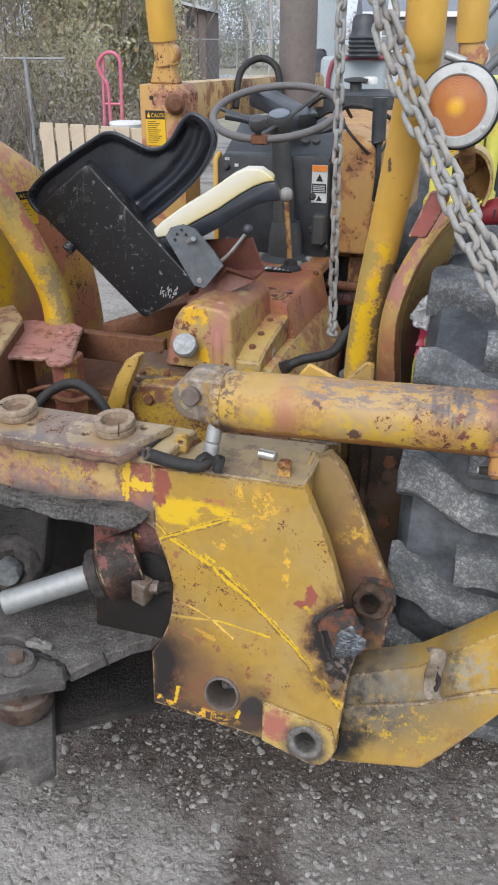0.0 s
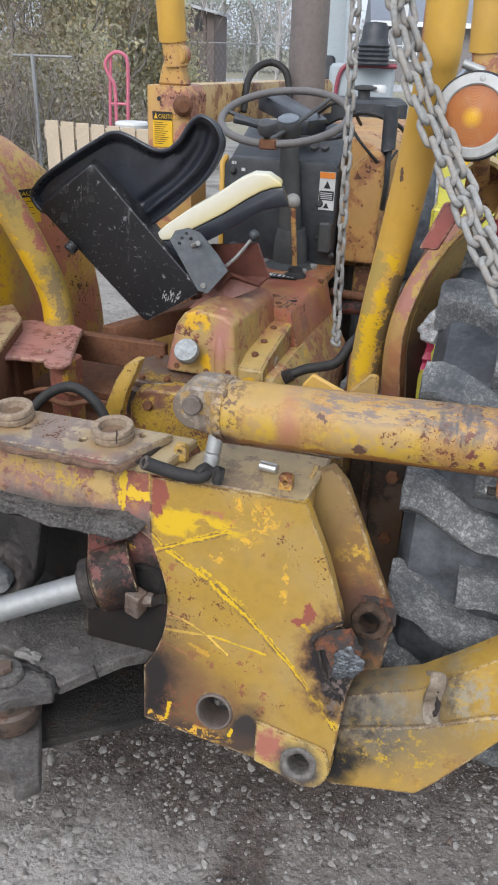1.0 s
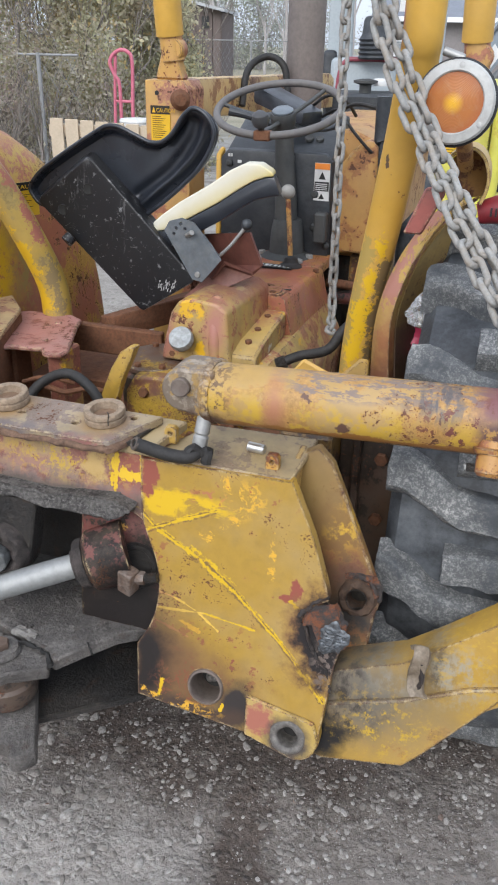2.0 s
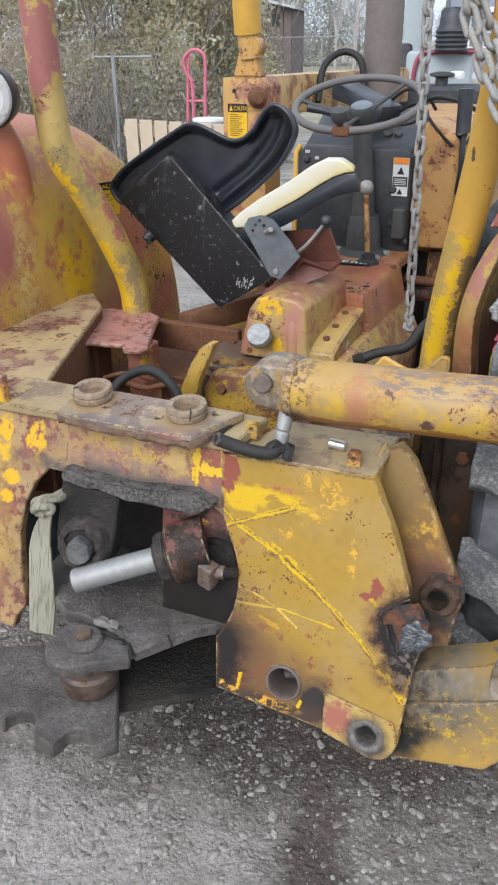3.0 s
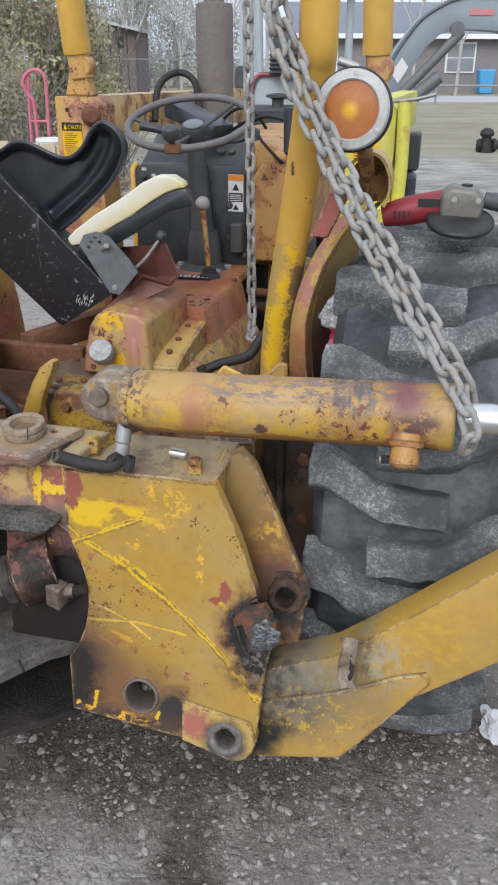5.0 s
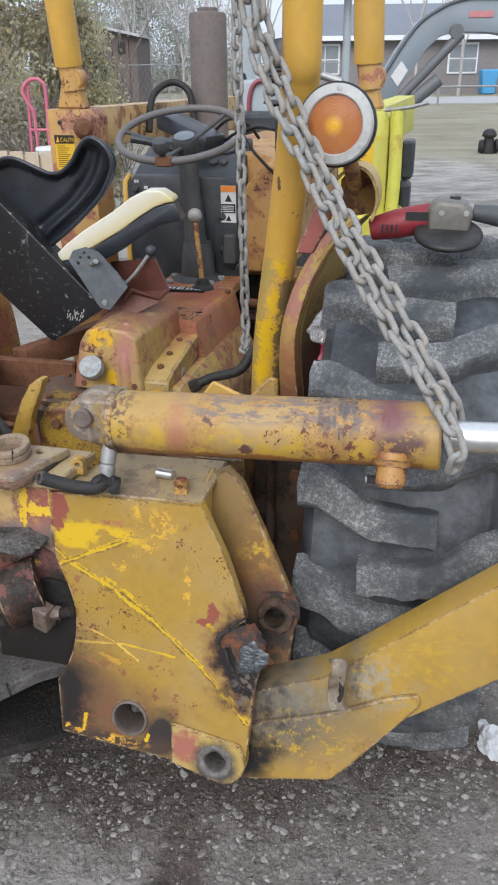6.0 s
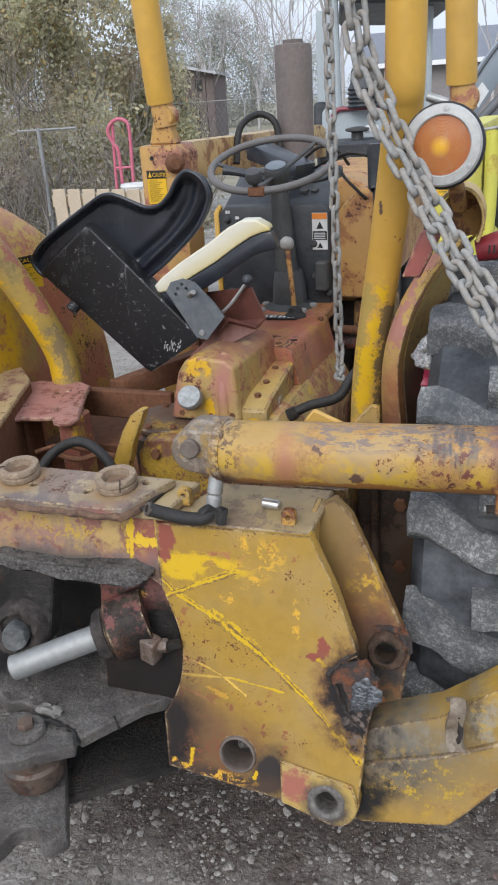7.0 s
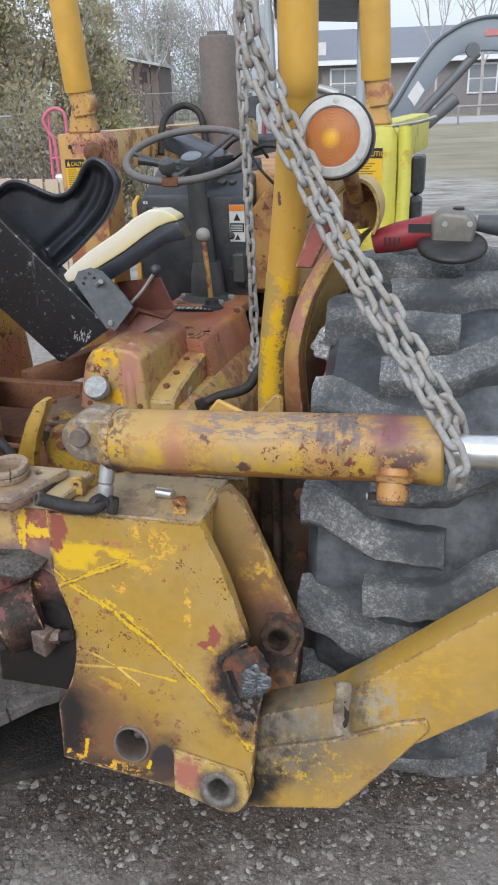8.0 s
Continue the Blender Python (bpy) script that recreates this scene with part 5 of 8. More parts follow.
machine_part("floor_cover", front, red_paint, "rusty red floor cover", case, 0.012, 2)
machine_part("cover_lip", slab([(-0.37, 0.928), (-0.105, 0.928), (-0.100, 0.975), (-0.13, 1.01), (-0.37, 1.00)], lambda u, v, w: Vector((u, v, 0.972 + w)), 0.006), red_paint, "", case, 0.002)
machine_part("cover_crack", tube([(-0.120, 0.93, 0.9765), (-0.112, 0.955, 0.9765), (-0.116, 0.985, 0.976), (-0.098, 1.01, 0.972)], 0.0025, seg=6), ink, "", case)
for a, b in ((-0.34, 0.945), (-0.135, 0.945), (-0.09, 1.28), (-0.34, 1.28)):
    machine_part("cover_bolt", hexagon((a, b, 0.970 - (b - 0.925) * 0.03), (0, 0, 1), 0.010, 0.012), rusty, "", case)
machine_part("drain_ring", turned([(0.010, 0), (0.024, 0), (0.024, 0.008), (0.010, 0.008)], (-0.175, 1.02, 0.966), (0, 0, 1)), rusty, "", case)
machine_part("lifting_eye", turned([(0.006, 0), (0.012, 0), (0.012, 0.01), (0.006, 0.01)], (-0.19, 0.70, 1.0), (0, -1, 0.3)), case_paint, "", case)
machine_part("grey_cap", turned([(0.0, 0.0), (0.026, 0.0), (0.031, 0.008), (0.033, 0.022), (0.030, 0.034), (0, 0.038)], (-0.278, 0.612, 0.915), (0.05, -0.75, 0.66), whole=False, seg=24), cap_grey, "flaking grey breather cap", case)
flange = arc(-0.365, 0.645, 0.105, 60, 330, 16) + [(-0.22, 0.60), (-0.17, 0.66), (-0.19, 0.72)]
machine_part("flange", roughen(slab(flange, lambda u, v, w: Vector((u, v, 0.835 + w)), 0.016), 0.005, 24), worn_paint("oily_flange_paint", (0.10, 0.055, 0.035), (0.40, 0.25, 0.03), 0.26, 0.0, 0.36, 0.5, 11.0), "greasy bolted flange", case, 0.003)
for p in range(5):
    q = radians(120 + p * 45)
    machine_part("flange_bolt", hexagon((-0.365 + 0.088 * math.cos(q), 0.645 + 0.088 * math.sin(q), 0.850), (0, 0, 1), 0.010, 0.010), rusty, "", case)
machine_part("lower_housing", turned([(0.10, 0.0), (0.105, 0.1), (0.115, 0.28), (0.09, 0.30), (0, 0.30), (0, 0.0)], (-0.355, 0.645, 0.54), (0, 0, 1), seg=28), greasy_red, "", case)
bracket_paint = worn_paint("bright_patchy_bracket_paint", (0.44, 0.27, 0.04), (0.16, 0.06, 0.035), 0.34, 0.30, 0.36, 0.3, 9.0)
bracket = slab([(-0.520, 0.60), (-0.447, 0.788), (-0.405, 0.885), (-0.378, 0.929), (-0.352, 0.948), (-0.332, 0.950), (-0.345, 0.918), (-0.372, 0.86), (-0.395, 0.79), (-0.415, 0.60)], lambda u, v, w: Vector((u, 0.44 + w, v)), 0.035)
machine_part("yellow_bracket", bracket, bracket_paint, "patchy bright yellow bracket", case, 0.008, 2)
housing = slab([(-0.41, 0.58), (-0.40, 0.80), (-0.375, 0.845), (-0.30, 0.850), (-0.16, 0.845), (-0.10, 0.80), (-0.08, 0.58)], lambda u, v, w: Vector((u, 0.505 + w, v)), 0.08)
machine_part("housing_front", housing, housing_paint, "yellow over red housing front", case, 0.014, 3)
for u, v in ((-0.345, 0.805), (-0.215, 0.80), (-0.345, 0.70), (-0.215, 0.70)):
    machine_part("bracket_bolt", hexagon((u, 0.505, v), (0, -1, 0.1), 0.014, 0.014), rusty, "", case)

# bars and plates between the frame and the transmission
foot = [(-0.762, 0.463), (-0.800, 0.50), (-0.872, 0.70), (-0.868, 0.745), (-0.84, 0.765), (-0.70, 0.772), (-0.655, 0.745), (-0.639, 0.692), (-0.560, 0.500), (-0.562, 0.470), (-0.590, 0.458), (-0.615, 0.464), (-0.632, 0.49), (-0.724, 0.478), (-0.740, 0.462)]
plate2 = machine_part("step_plate", slab(foot, lambda u, v, w: Vector((u, v, 0.878 + w)), 0.014), pink_paint, "faded pinkish red step plate", bevel=0.004)
machine_part("step_post", block((-0.635, 0.510, 0.60), (-0.580, 0.60, 0.878)), post_paint, "", plate2, 0.006)
machine_part("step_post", block((-0.80, 0.52, 0.60), (-0.74, 0.60, 0.878)), rusty, "", plate2, 0.006)
for u, v in ((-0.70, 0.69), (-0.66, 0.55), (-0.76, 0.56)):
    machine_part("plate_rivet", turned([(0, 0), (0.011, 0), (0.009, 0.004), (0, 0.005)], (u, v, 0.891), (0, 0, 1), whole=False, seg=14), pink_paint, "", plate2)
machine_part("frame_bar", block((-1.0, 0.78, 0.78), (-0.42, 0.81, 0.865)), rusty, "brown rusty cross bar", bevel=0.004)
machine_part("frame_bar", block((-0.62, 0.66, 0.72), (-0.45, 0.74, 0.745)), rusty, "", bevel=0.003)
machine_part("belly_plate", slab([(-0.88, 0.60), (-0.47, 0.60), (-0.47, 1.00), (-0.60, 1.10), (-0.88, 1.10)], lambda u, v, w: Vector((u, v, 0.665 + w)), 0.012), rusty, "rusty belly plate", bevel=0.003)
machine_part("frame_floor", slab([(-1.0, 0.20), (-0.10, 0.20), (-0.10, 1.20), (-0.55, 1.20), (-0.66, 0.98), (-0.80, 0.86), (-1.0, 0.80)], lambda u, v, w: Vector((u, v, 0.55 + w)), 0.02), rusty, "rusty frame floor", bevel=0.002)
machine_part("frame_rail", block((-0.56, 0.2, 0.42), (-0.50, 3.6, 0.62)), rusty, "", bevel=0.005)
machine_part("frame_rail", block((0.02, 0.2, 0.42), (0.08, 3.6, 0.62)), rusty, "", bevel=0.005)
machine_part("angled_bar", slab([(0.0, 0.0), (0.36, 0.02), (0.36, 0.10), (0.0, 0.07)], lambda u, v, w: Vector((-0.66 + u * 0.55 + w, 0.86 + u * 0.8, 0.80 + v)), 0.05), rusty, "", bevel=0.004)
machine_part("axle_housing", turned([(0, -0.85), (0.09, -0.85), (0.10, -0.3), (0.15, -0.2), (0.15, 0.2), (0.10, 0.3), (0.09, 0.85), (0, 0.85)], (-0.27, 0.72, 0.60), (1, 0, 0), whole=False), rusty, "rusty rear axle housing")
machine_part("hydraulic_hose", tube([(-0.56, 0.25, 0.80), (-0.53, 0.30, 0.87), (-0.46, 0.32, 0.908), (-0.39, 0.31, 0.885), (-0.345, 0.30, 0.82)], 0.0125, seg=12), hose_rubber, "dusty black hydraulic hose")
machine_part("wiring", tube([(-0.62, 0.46, 0.80), (-0.56, 0.47, 0.785), (-0.50, 0.48, 0.80), (-0.45, 0.50, 0.79)], 0.008, seg=8), rusty, "")
machine_part("wiring", tube([(-0.66, 0.43, 0.815), (-0.60, 0.45, 0.83), (-0.55, 0.50, 0.80)], 0.006, seg=8), rusty, "")
side_hose = machine_part("hydraulic_hose", tube([(-0.10, 0.72, 0.81), (-0.04, 0.74, 0.845), (0.003, 0.75, 0.867), (0.081, 0.75, 0.895), (0.115, 0.78, 0.945), (0.16, 0.90, 0.98)], 0.0135, seg=14), hose_rubber, "black hydraulic hose")
machine_part("hose_end", roughen(turned([(0.010, -0.03), (0.0175, -0.028), (0.019, 0.0), (0.0175, 0.028), (0.010, 0.03)], (-0.055, 0.735, 0.838), (0.85, 0.2, 0.45)), 0.0015, 70), grease, "crimped hose end", side_hose)
machine_part("gusset", slab([(0.052, 0.922), (0.078, 0.955), (0.160, 0.920), (0.200, 0.89), (0.200, 0.78), (0.06, 0.80)], lambda u, v, w: Vector((u, 0.50 + w, v)), 0.014), clean_yellow, "yellow angled gusset", bevel=0.005)
machine_part("post_foot", slab([(0.13, 0.72), (0.225, 0.74), (0.226, 0.952), (0.205, 0.955), (0.150, 0.895), (0.13, 0.86)], lambda u, v, w: Vector((u, 0.55 + w, v)), 0.016), box_paint, "yellow post foot plate", bevel=0.005)

# roll-over posts
bend = [(-0.752, 0.78, 0.66), (-0.756, 0.78, 0.89), (-0.763, 0.772, 0.985), (-0.785, 0.735, 1.095), (-0.822, 0.68, 1.235), (-0.862, 0.622, 1.36), (-0.876, 0.62, 1.47), (-0.882, 0.62, 1.60), (-0.886, 0.62, 2.30)]
machine_part("roll_over_post", tube(bend, 0.043, seg=24, n=8), left_post_paint, "bent yellow roll-over post with red patches")
bend = [(0.168, 0.68, 0.70), (0.172, 0.68, 0.92), (0.190, 0.66, 1.08), (0.222, 0.63, 1.28), (0.252, 0.58, 1.46), (0.272, 0.535, 1.60), (0.279, 0.51, 1.72), (0.282, 0.50, 2.30)]
machine_part("roll_over_post", tube(bend, lambda t: 0.0395, seg=24, n=8), clean_yellow, "yellow roll-over post")


def sag(p):
    """The half-flat tyre settles where it meets the ground."""
    q = p.copy()
    if q.z < 0.36:
        q.z -= 0.13 * (1 - q.z / 0.36)
    return q


# wheels
def wheel(centre, side, label):
    """side: +1 when the outer face looks to the machine's right."""
    c = Vector(centre)
    half, r = 0.202, 0.592
    prof = [(0.33, -half * 0.80), (0.36, -half * 0.94), (0.45, -half * 1.02), (0.53, -half * 0.99), (0.572, -half * 0.86), (0.588, -half * 0.55), (r, 0.0),
            (0.588, half * 0.55), (0.572, half * 0.86), (0.53, half * 0.99), (0.45, half * 1.02), (0.36, half * 0.94), (0.33, half * 0.80)]
    hub = machine_part("wheel", turned([(0, -0.03), (0.10, -0.03), (0.12, 0.05 * side), (0.28, 0.08 * side), (0.335, -0.16), (0.345, -0.18), (0.345, 0.18), (0.335, 0.16), (0.29, 0.10 * side), (0.12, 0.07 * side), (0, 0.07 * side)], c, (1, 0, 0), whole=False, seg=48), post_paint, label)
    body = turned(prof, c, (1, 0, 0), seg=96)
    for v in body.verts:
        v.co = sag(v.co)
    tyre = machine_part("tyre", body, rubber, "worn tractor tyre with chunky bars", hub)
    count = 17
    for hand in (-1, 1):
        deep = 0.042
        meshes = []
        for kind in range(4):
            # bar from the shoulder past the middle: a bent ridge with sloping flanks and a worn, crumbled top
            bm = bmesh.new()
            rows = []
            path = smooth_path([(-half * 1.01, 0.0, 0), (-half * 0.80, -0.004, 0), (-half * 0.58, -0.026, 0), (-half * 0.34, -0.056, 0), (-0.01, -0.066, 0), (0.074, -0.070, 0)], 4)
            for p in path:
                x, s = p.x, p.y
                drop = 0.055 * max(0.0, abs(x) / half - 0.45) ** 1.7
                wide = 0.066 + 0.012 * max(0.0, -x / half)
                row = []
                for e, up in ((0.016, 0.0), (0.004, 0.55), (0.0, 0.90), (-0.006, 1.0), (-0.30 * wide, 1.03), (-0.62 * wide, 1.02), (-wide + 0.006, 1.0), (-wide, 0.88), (-wide - 0.006, 0.5), (-wide - 0.016, 0.0)):
                    rad = r - 0.030 - drop * 0.7 + (deep + 0.030 - drop * 0.3) * up
                    a2 = (s + e) / r
                    row.append(bm.verts.new((x * hand * (1.0 + 0.02 * (1 - up)), -rad * math.cos(a2), rad * math.sin(a2))))
                rows.append(row)
            for lo, hi in zip(rows, rows[1:]):
                for i in range(len(lo) - 1):
                    bm.faces.new((lo[i], lo[i + 1], hi[i + 1], hi[i]))
            bm.faces.new(rows[0]), bm.faces.new(rows[-1][::-1])
            bmesh.ops.subdivide_edges(bm, edges=bm.edges[:], cuts=1, use_grid_fill=True)
            roughen(roughen(bm, 0.0045, 28, kind * 3.1 + hand), 0.0022, 90, kind * 1.7)
            me = finish(bm, 0, 1, 38)
            me.materials.append(lug_rubber)
            meshes.append(me)
        for i in range(count):
            me = meshes[(i * 7 + i // 4) % 4]
            turn = Matrix.Translation(c - Vector(MAIN_AT)) @ Matrix.Rotation(2 * math.pi * i / count - radians(27.0 if hand > 0 else 16.4), 4, "X")
            bar = me
            if min((turn @ v.co).z for v in me.vertices) < 0.35:
                bar, back = me.copy(), turn.inverted()
                for v in bar.vertices:
                    v.co = back @ sag(turn @ v.co)
            ob = new("tread_bar", bar)
            ob.parent = tyre
            ob.matrix_local = turn
    return hub


wheel((0.548, 0.745, 0.632), 1, "rear wheel with a dusty worn tyre")
wheel((-1.20, 0.745, 0.632), -1, "rear wheel under its fender")

# fenders
axle = Vector((0, 0.745, 0.632))
section = [(-0.925, 0.02), (-0.925, 0.20), (-0.928, 0.44), (-0.935, 0.58), (-0.955, 0.68), (-1.00, 0.755), (-1.07, 0.795), (-1.16, 0.81), (-1.30, 0.81), (-1.46, 0.80)]
grid = []
for i in range(25):
    q = radians(152 - i * 160 / 24)
    grid.append([(a, axle.y + r * math.cos(q), axle.z + r * math.sin(q)) for a, r in section])
grid = [[Vector(p) for p in row] for row in grid]
fender = machine_part("fender", sheet(grid, 0.006), fender_paint, "faded red and yellow rear fender", smooth=50)
strip_l = [(0.236, 0.55, 0.86), (0.232, 0.55, 0.93), (0.230, 0.55, 1.031), (0.242, 0.55, 1.118), (0.275, 0.55, 1.211), (0.317, 0.55, 1.282), (0.353, 0.55, 1.324), (0.385, 0.56, 1.35)]
strip_r = [(0.288, 0.52, 0.86), (0.284, 0.52, 0.93), (0.276, 0.52, 1.040), (0.284, 0.52, 1.115), (0.309, 0.52, 1.198), (0.341, 0.52, 1.260), (0.370, 0.525, 1.302), (0.400, 0.53, 1.33)]
ls, rs = smooth_path(strip_l, 4), smooth_path(strip_r, 4)
grid = [[p + Vector((0.004, 0.05, 0)), p, p.lerp(q, 0.25) + Vector((0, -0.012, 0)), p.lerp(q, 0.6) + Vector((0, -0.016, 0)), q + Vector((-0.004, -0.004, 0)), q + Vector((0.002, 0.012, 0)), q + Vector((0.003, 0.03, 0))] for p, q in zip(ls, rs)]
remnant = machine_part("fender_remnant", sheet(grid, 0.012), strip_paint, "curved strip of the cut-away fender", smooth=50)
spread = [0.015, 0.018, 0.044, 0.054, 0.055, 0.034, 0.024, 0.018]
grid = [[q + Vector((0.001, 0.028, 0)), q + Vector((w * 0.55, 0.075, 0.004)), q + Vector((w, 0.105, 0.006))] for q, w in zip(rs, np.interp(np.linspace(0, 7, len(rs)), range(8), spread))]
machine_part("inner_flange", sheet(grid, 0.006), flange_paint, "dull yellow and brown side web of the strip", remnant, smooth=50)
# bracket and rib get the gap's shade from their dark colour
machine_part("axle_bracket", block((0.20, 0.40, 0.22), (0.335, 0.56, 0.90)), shaded_rust, "rusty axle bracket, coloured dark for its shade", bevel=0.012, segments=2)
machine_part("bracket_rib", block((0.235, 0.375, 0.30), (0.255, 0.40, 0.86)), shaded_rust, "", bevel=0.004)
for z in (0.45, 0.62, 0.78):
    machine_part("bracket_bolt", hexagon((0.30, 0.40, z), (0, -1, 0), 0.016, 0.014), rusty, "")
machine_part("frame_side", block((0.08, 0.30, 0.25), (0.20, 0.60, 0.86)), oily_bracket, "", bevel=0.008)
rolled = smooth_path([(0.342, 0, 1.412), (0.365, 0, 1.433), (0.395, 0, 1.443), (0.422, 0, 1.429), (0.439, 0, 1.395), (0.440, 0, 1.359), (0.430, 0, 1.328)], 4)
end_lip = machine_part("fender_end", sheet([[p + Vector((0, 0.56, 0)), p + Vector((-0.001, 0.60, -0.001)), p + Vector((-0.004, 0.70, -0.004))] for p in rolled], 0.007), strip_paint, "rolled lip of the cut-away fender", smooth=50)
machine_part("fender_web", slab([(0.350, 1.405), (0.368, 1.424), (0.395, 1.433), (0.416, 1.421), (0.430, 1.392), (0.431, 1.360), (0.423, 1.330), (0.385, 1.325), (0.352, 1.350)], lambda u, v, w: Vector((u, 0.655 + w + (u - 0.39) * 0.4, v)), 0.006), web_paint, "", end_lip)
machine_part("red_bracket", slab([(-0.028, -0.045), (0.022, -0.045), (0.034, 0.035), (0.026, 0.055), (-0.022, 0.05)], lambda u, v, w: Vector((0.333 + u * 0.72 + v * 0.32, 0.36 + w, 1.338 + v * 0.92)), 0.02), tag_paint, "flecked red bracket", bevel=0.003)


# lamps
def lamp(centre, facing, lens, label):
    c, f = Vector(centre), Vector(facing).normalized()
    body = machine_part("signal_lamp", turned([(0, -0.075), (0.045, -0.075), (0.070, -0.05), (0.0775, -0.01), (0.0785, 0.004), (0.074, 0.008), (0, 0.008)], c, f, whole=False, seg=48), plain("black_lamp_housing", (0.015, 0.015, 0.017), 0.45), label)
    machine_part("bezel", turned([(0.0535, 0.006), (0.073, 0.006), (0.0745, 0.010), (0.071, 0.016), (0.056, 0.019), (0.0535, 0.016)], c, f, seg=48), bezel, "white screwed bezel", body)
    rings = [(0.054, 0.012)]
    for i in range(12):
        rings += [(0.054 - i * 0.0045 - 0.001, 0.0142 + i * 0.0004), (0.054 - i * 0.0045 - 0.0035, 0.0139 + i * 0.0004)]
    machine_part("lens", turned(rings + [(0, 0.019)], c, f, whole=False, seg=48), lens, "ribbed lamp lens", body)
    side = f.cross(Vector((0, 0, 1))).normalized()
    up = side.cross(f)
    for p in (95, 215, 335):
        q = radians(p)
        machine_part("screw", turned([(0, 0.012), (0.0055, 0.012), (0.0055, 0.0185), (0, 0.0195)], c + (side * math.cos(q) + up * math.sin(q)) * 0.0645, f, whole=False, seg=12), steel, "", body)
    return body


lamp(LAMP_AT, (-0.10, -1.0, 0.10), amber, "round amber turn signal with white bezel")
machine_part("lamp_stalk", tube([(0.372, 0.50, 1.50), (0.380, 0.54, 1.45), (0.385, 0.60, 1.40)], 0.017, seg=12), web_paint, "")
machine_part("cable_boot", rod((0.325, 0.475, 1.618), (0.365, 0.475, 1.605), 0.008), steel, "")
clear = plain("clear_ribbed_lens", (0.55, 0.57, 0.58), 0.2, 0.1, 60, 0.15, 0.4)
lamp((-0.965, 0.48, 1.500), (0.25, -1.0, 0.0), clear, "round white work lamp in black housing")
machine_part("lamp_stalk", tube([(-1.0, 0.53, 1.43), (-0.985, 0.56, 1.36), (-0.985, 0.58, 1.25), (-0.995, 0.60, 1.05)], 0.045, seg=16), fender_paint, "")

# ---- the operator's place and the engine ----
column = machine_part("steering_column", tube([(-0.240, 1.45, 0.86), (-0.248, 1.455, 1.10), (-0.268, 1.45, 1.42)], lambda t: 0.050 - 0.022 * t, seg=20, n=6), column_grey, "worn dark grey steering column")
machine_part("column_foot", turned([(0, 0), (0.095, 0), (0.095, 0.012), (0.060, 0.03), (0.056, 0.10), (0.048, 0.14), (0, 0.14)], (-0.240, 1.45, 0.95), (0, 0, 1), whole=False), column_grey, "", column)
for u, v in ((-0.315, 1.36), (-0.17, 1.36), (-0.325, 1.44), (-0.155, 1.44)):
    machine_part("foot_bolt", hexagon((u, v, 0.964), (0, 0, 1), 0.013, 0.014), steel, "", column)
machine_part("foot_plate", block((-0.355, 1.335, 0.93), (-0.09, 1.52, 0.964)), red_paint, "", column, 0.004)
tilt = Vector((0.0, -0.33, 0.944)).normalized()
hub = Vector((-0.265, 1.435, 1.415))
eye_of_rim = Vector((-0.279, 1.435, 1.440))
across = Vector((1, 0, 0))
ahead = tilt.cross(across)
rim = [eye_of_rim + across * (0.203 * math.cos(2 * math.pi * i / 64)) + ahead * (0.203 * math.sin(2 * math.pi * i / 64)) for i in range(64)]
steer = machine_part("steering_wheel", tube(rim, 0.0122, seg=14, n=0, closed=True), wheel_grip, "grey worn three-spoke steering wheel", column)
machine_part("hub_cap", turned([(0, 0), (0.034, 0), (0.034, 0.004), (0.028, 0.008), (0, 0.009)], hub + tilt * 0.017, tilt, whole=False), plain("blue_grey_cap", (0.13, 0.15, 0.17), 0.35), "", column)
machine_part("wheel_hub", turned([(0, -0.05), (0.034, -0.05), (0.038, -0.012), (0.041, 0.0), (0.042, 0.018), (0.039, 0.027), (0, 0.030)], hub - tilt * 0.012, tilt, whole=False), column_grey, "", column)
for p in (55, 176, 266):
    q = radians(p)
    way = across * math.cos(q) + ahead * math.sin(q)
    machine_part("wheel_spoke", tube([hub + way * 0.03 - tilt * 0.006, eye_of_rim + way * 0.12 - tilt * 0.022, eye_of_rim + way * 0.201], 0.0085, seg=10, flat=0.8), column_grey, "", column)
knob = eye_of_rim + across * 0.002 + ahead * -0.200
machine_part("spinner_knob", turned([(0, 0.01), (0.010, 0.01), (0.010, 0.025), (0.022, 0.030), (0.0275, 0.045), (0.024, 0.063), (0.012, 0.072), (0, 0.074)], knob, tilt, whole=False, seg=24), plain("dark_knob", (0.05, 0.05, 0.052), 0.5), "dark spinner knob", column)
machine_part("knob_clamp", block((-0.022, -0.018, -0.016), (0.03, 0.018, 0.014), m=Matrix.Translation(knob)), rusty, "", column, 0.004)
machine_part("switch_stalk", tube([hub + Vector((-0.02, 0, -0.03)), hub + Vector((-0.11, -0.03, 0.0)), hub + Vector((-0.17, -0.04, 0.012))], lambda t: 0.009 + 0.006 * t, seg=10), panel_black, "black switch stalk", column)
machine_part("switch_stalk", tube([hub + Vector((0.02, 0.02, -0.04)), hub + Vector((0.15, -0.02, -0.03)), hub + Vector((0.22, -0.04, -0.005))], lambda t: 0.007, seg=10), panel_black, "", column)

dash = machine_part("dashboard", slab([(-0.505, 0.93), (-0.105, 0.93), (-0.105, 1.275), (-0.13, 1.30), (-0.478, 1.30), (-0.505, 1.27)], lambda u, v, w: Vector((u, 1.50 + w, v)), 0.10), panel_black, "dusty black dashboard panel", bevel=0.012, segments=2)
machine_part("dash_top", slab([(1.505, 1.285), (1.76, 1.405), (1.76, 1.25), (1.505, 1.25)], lambda u, v, w: Vector((-0.49 + w, u, v)), 0.38), panel_black, "", dash, 0.012, 2)
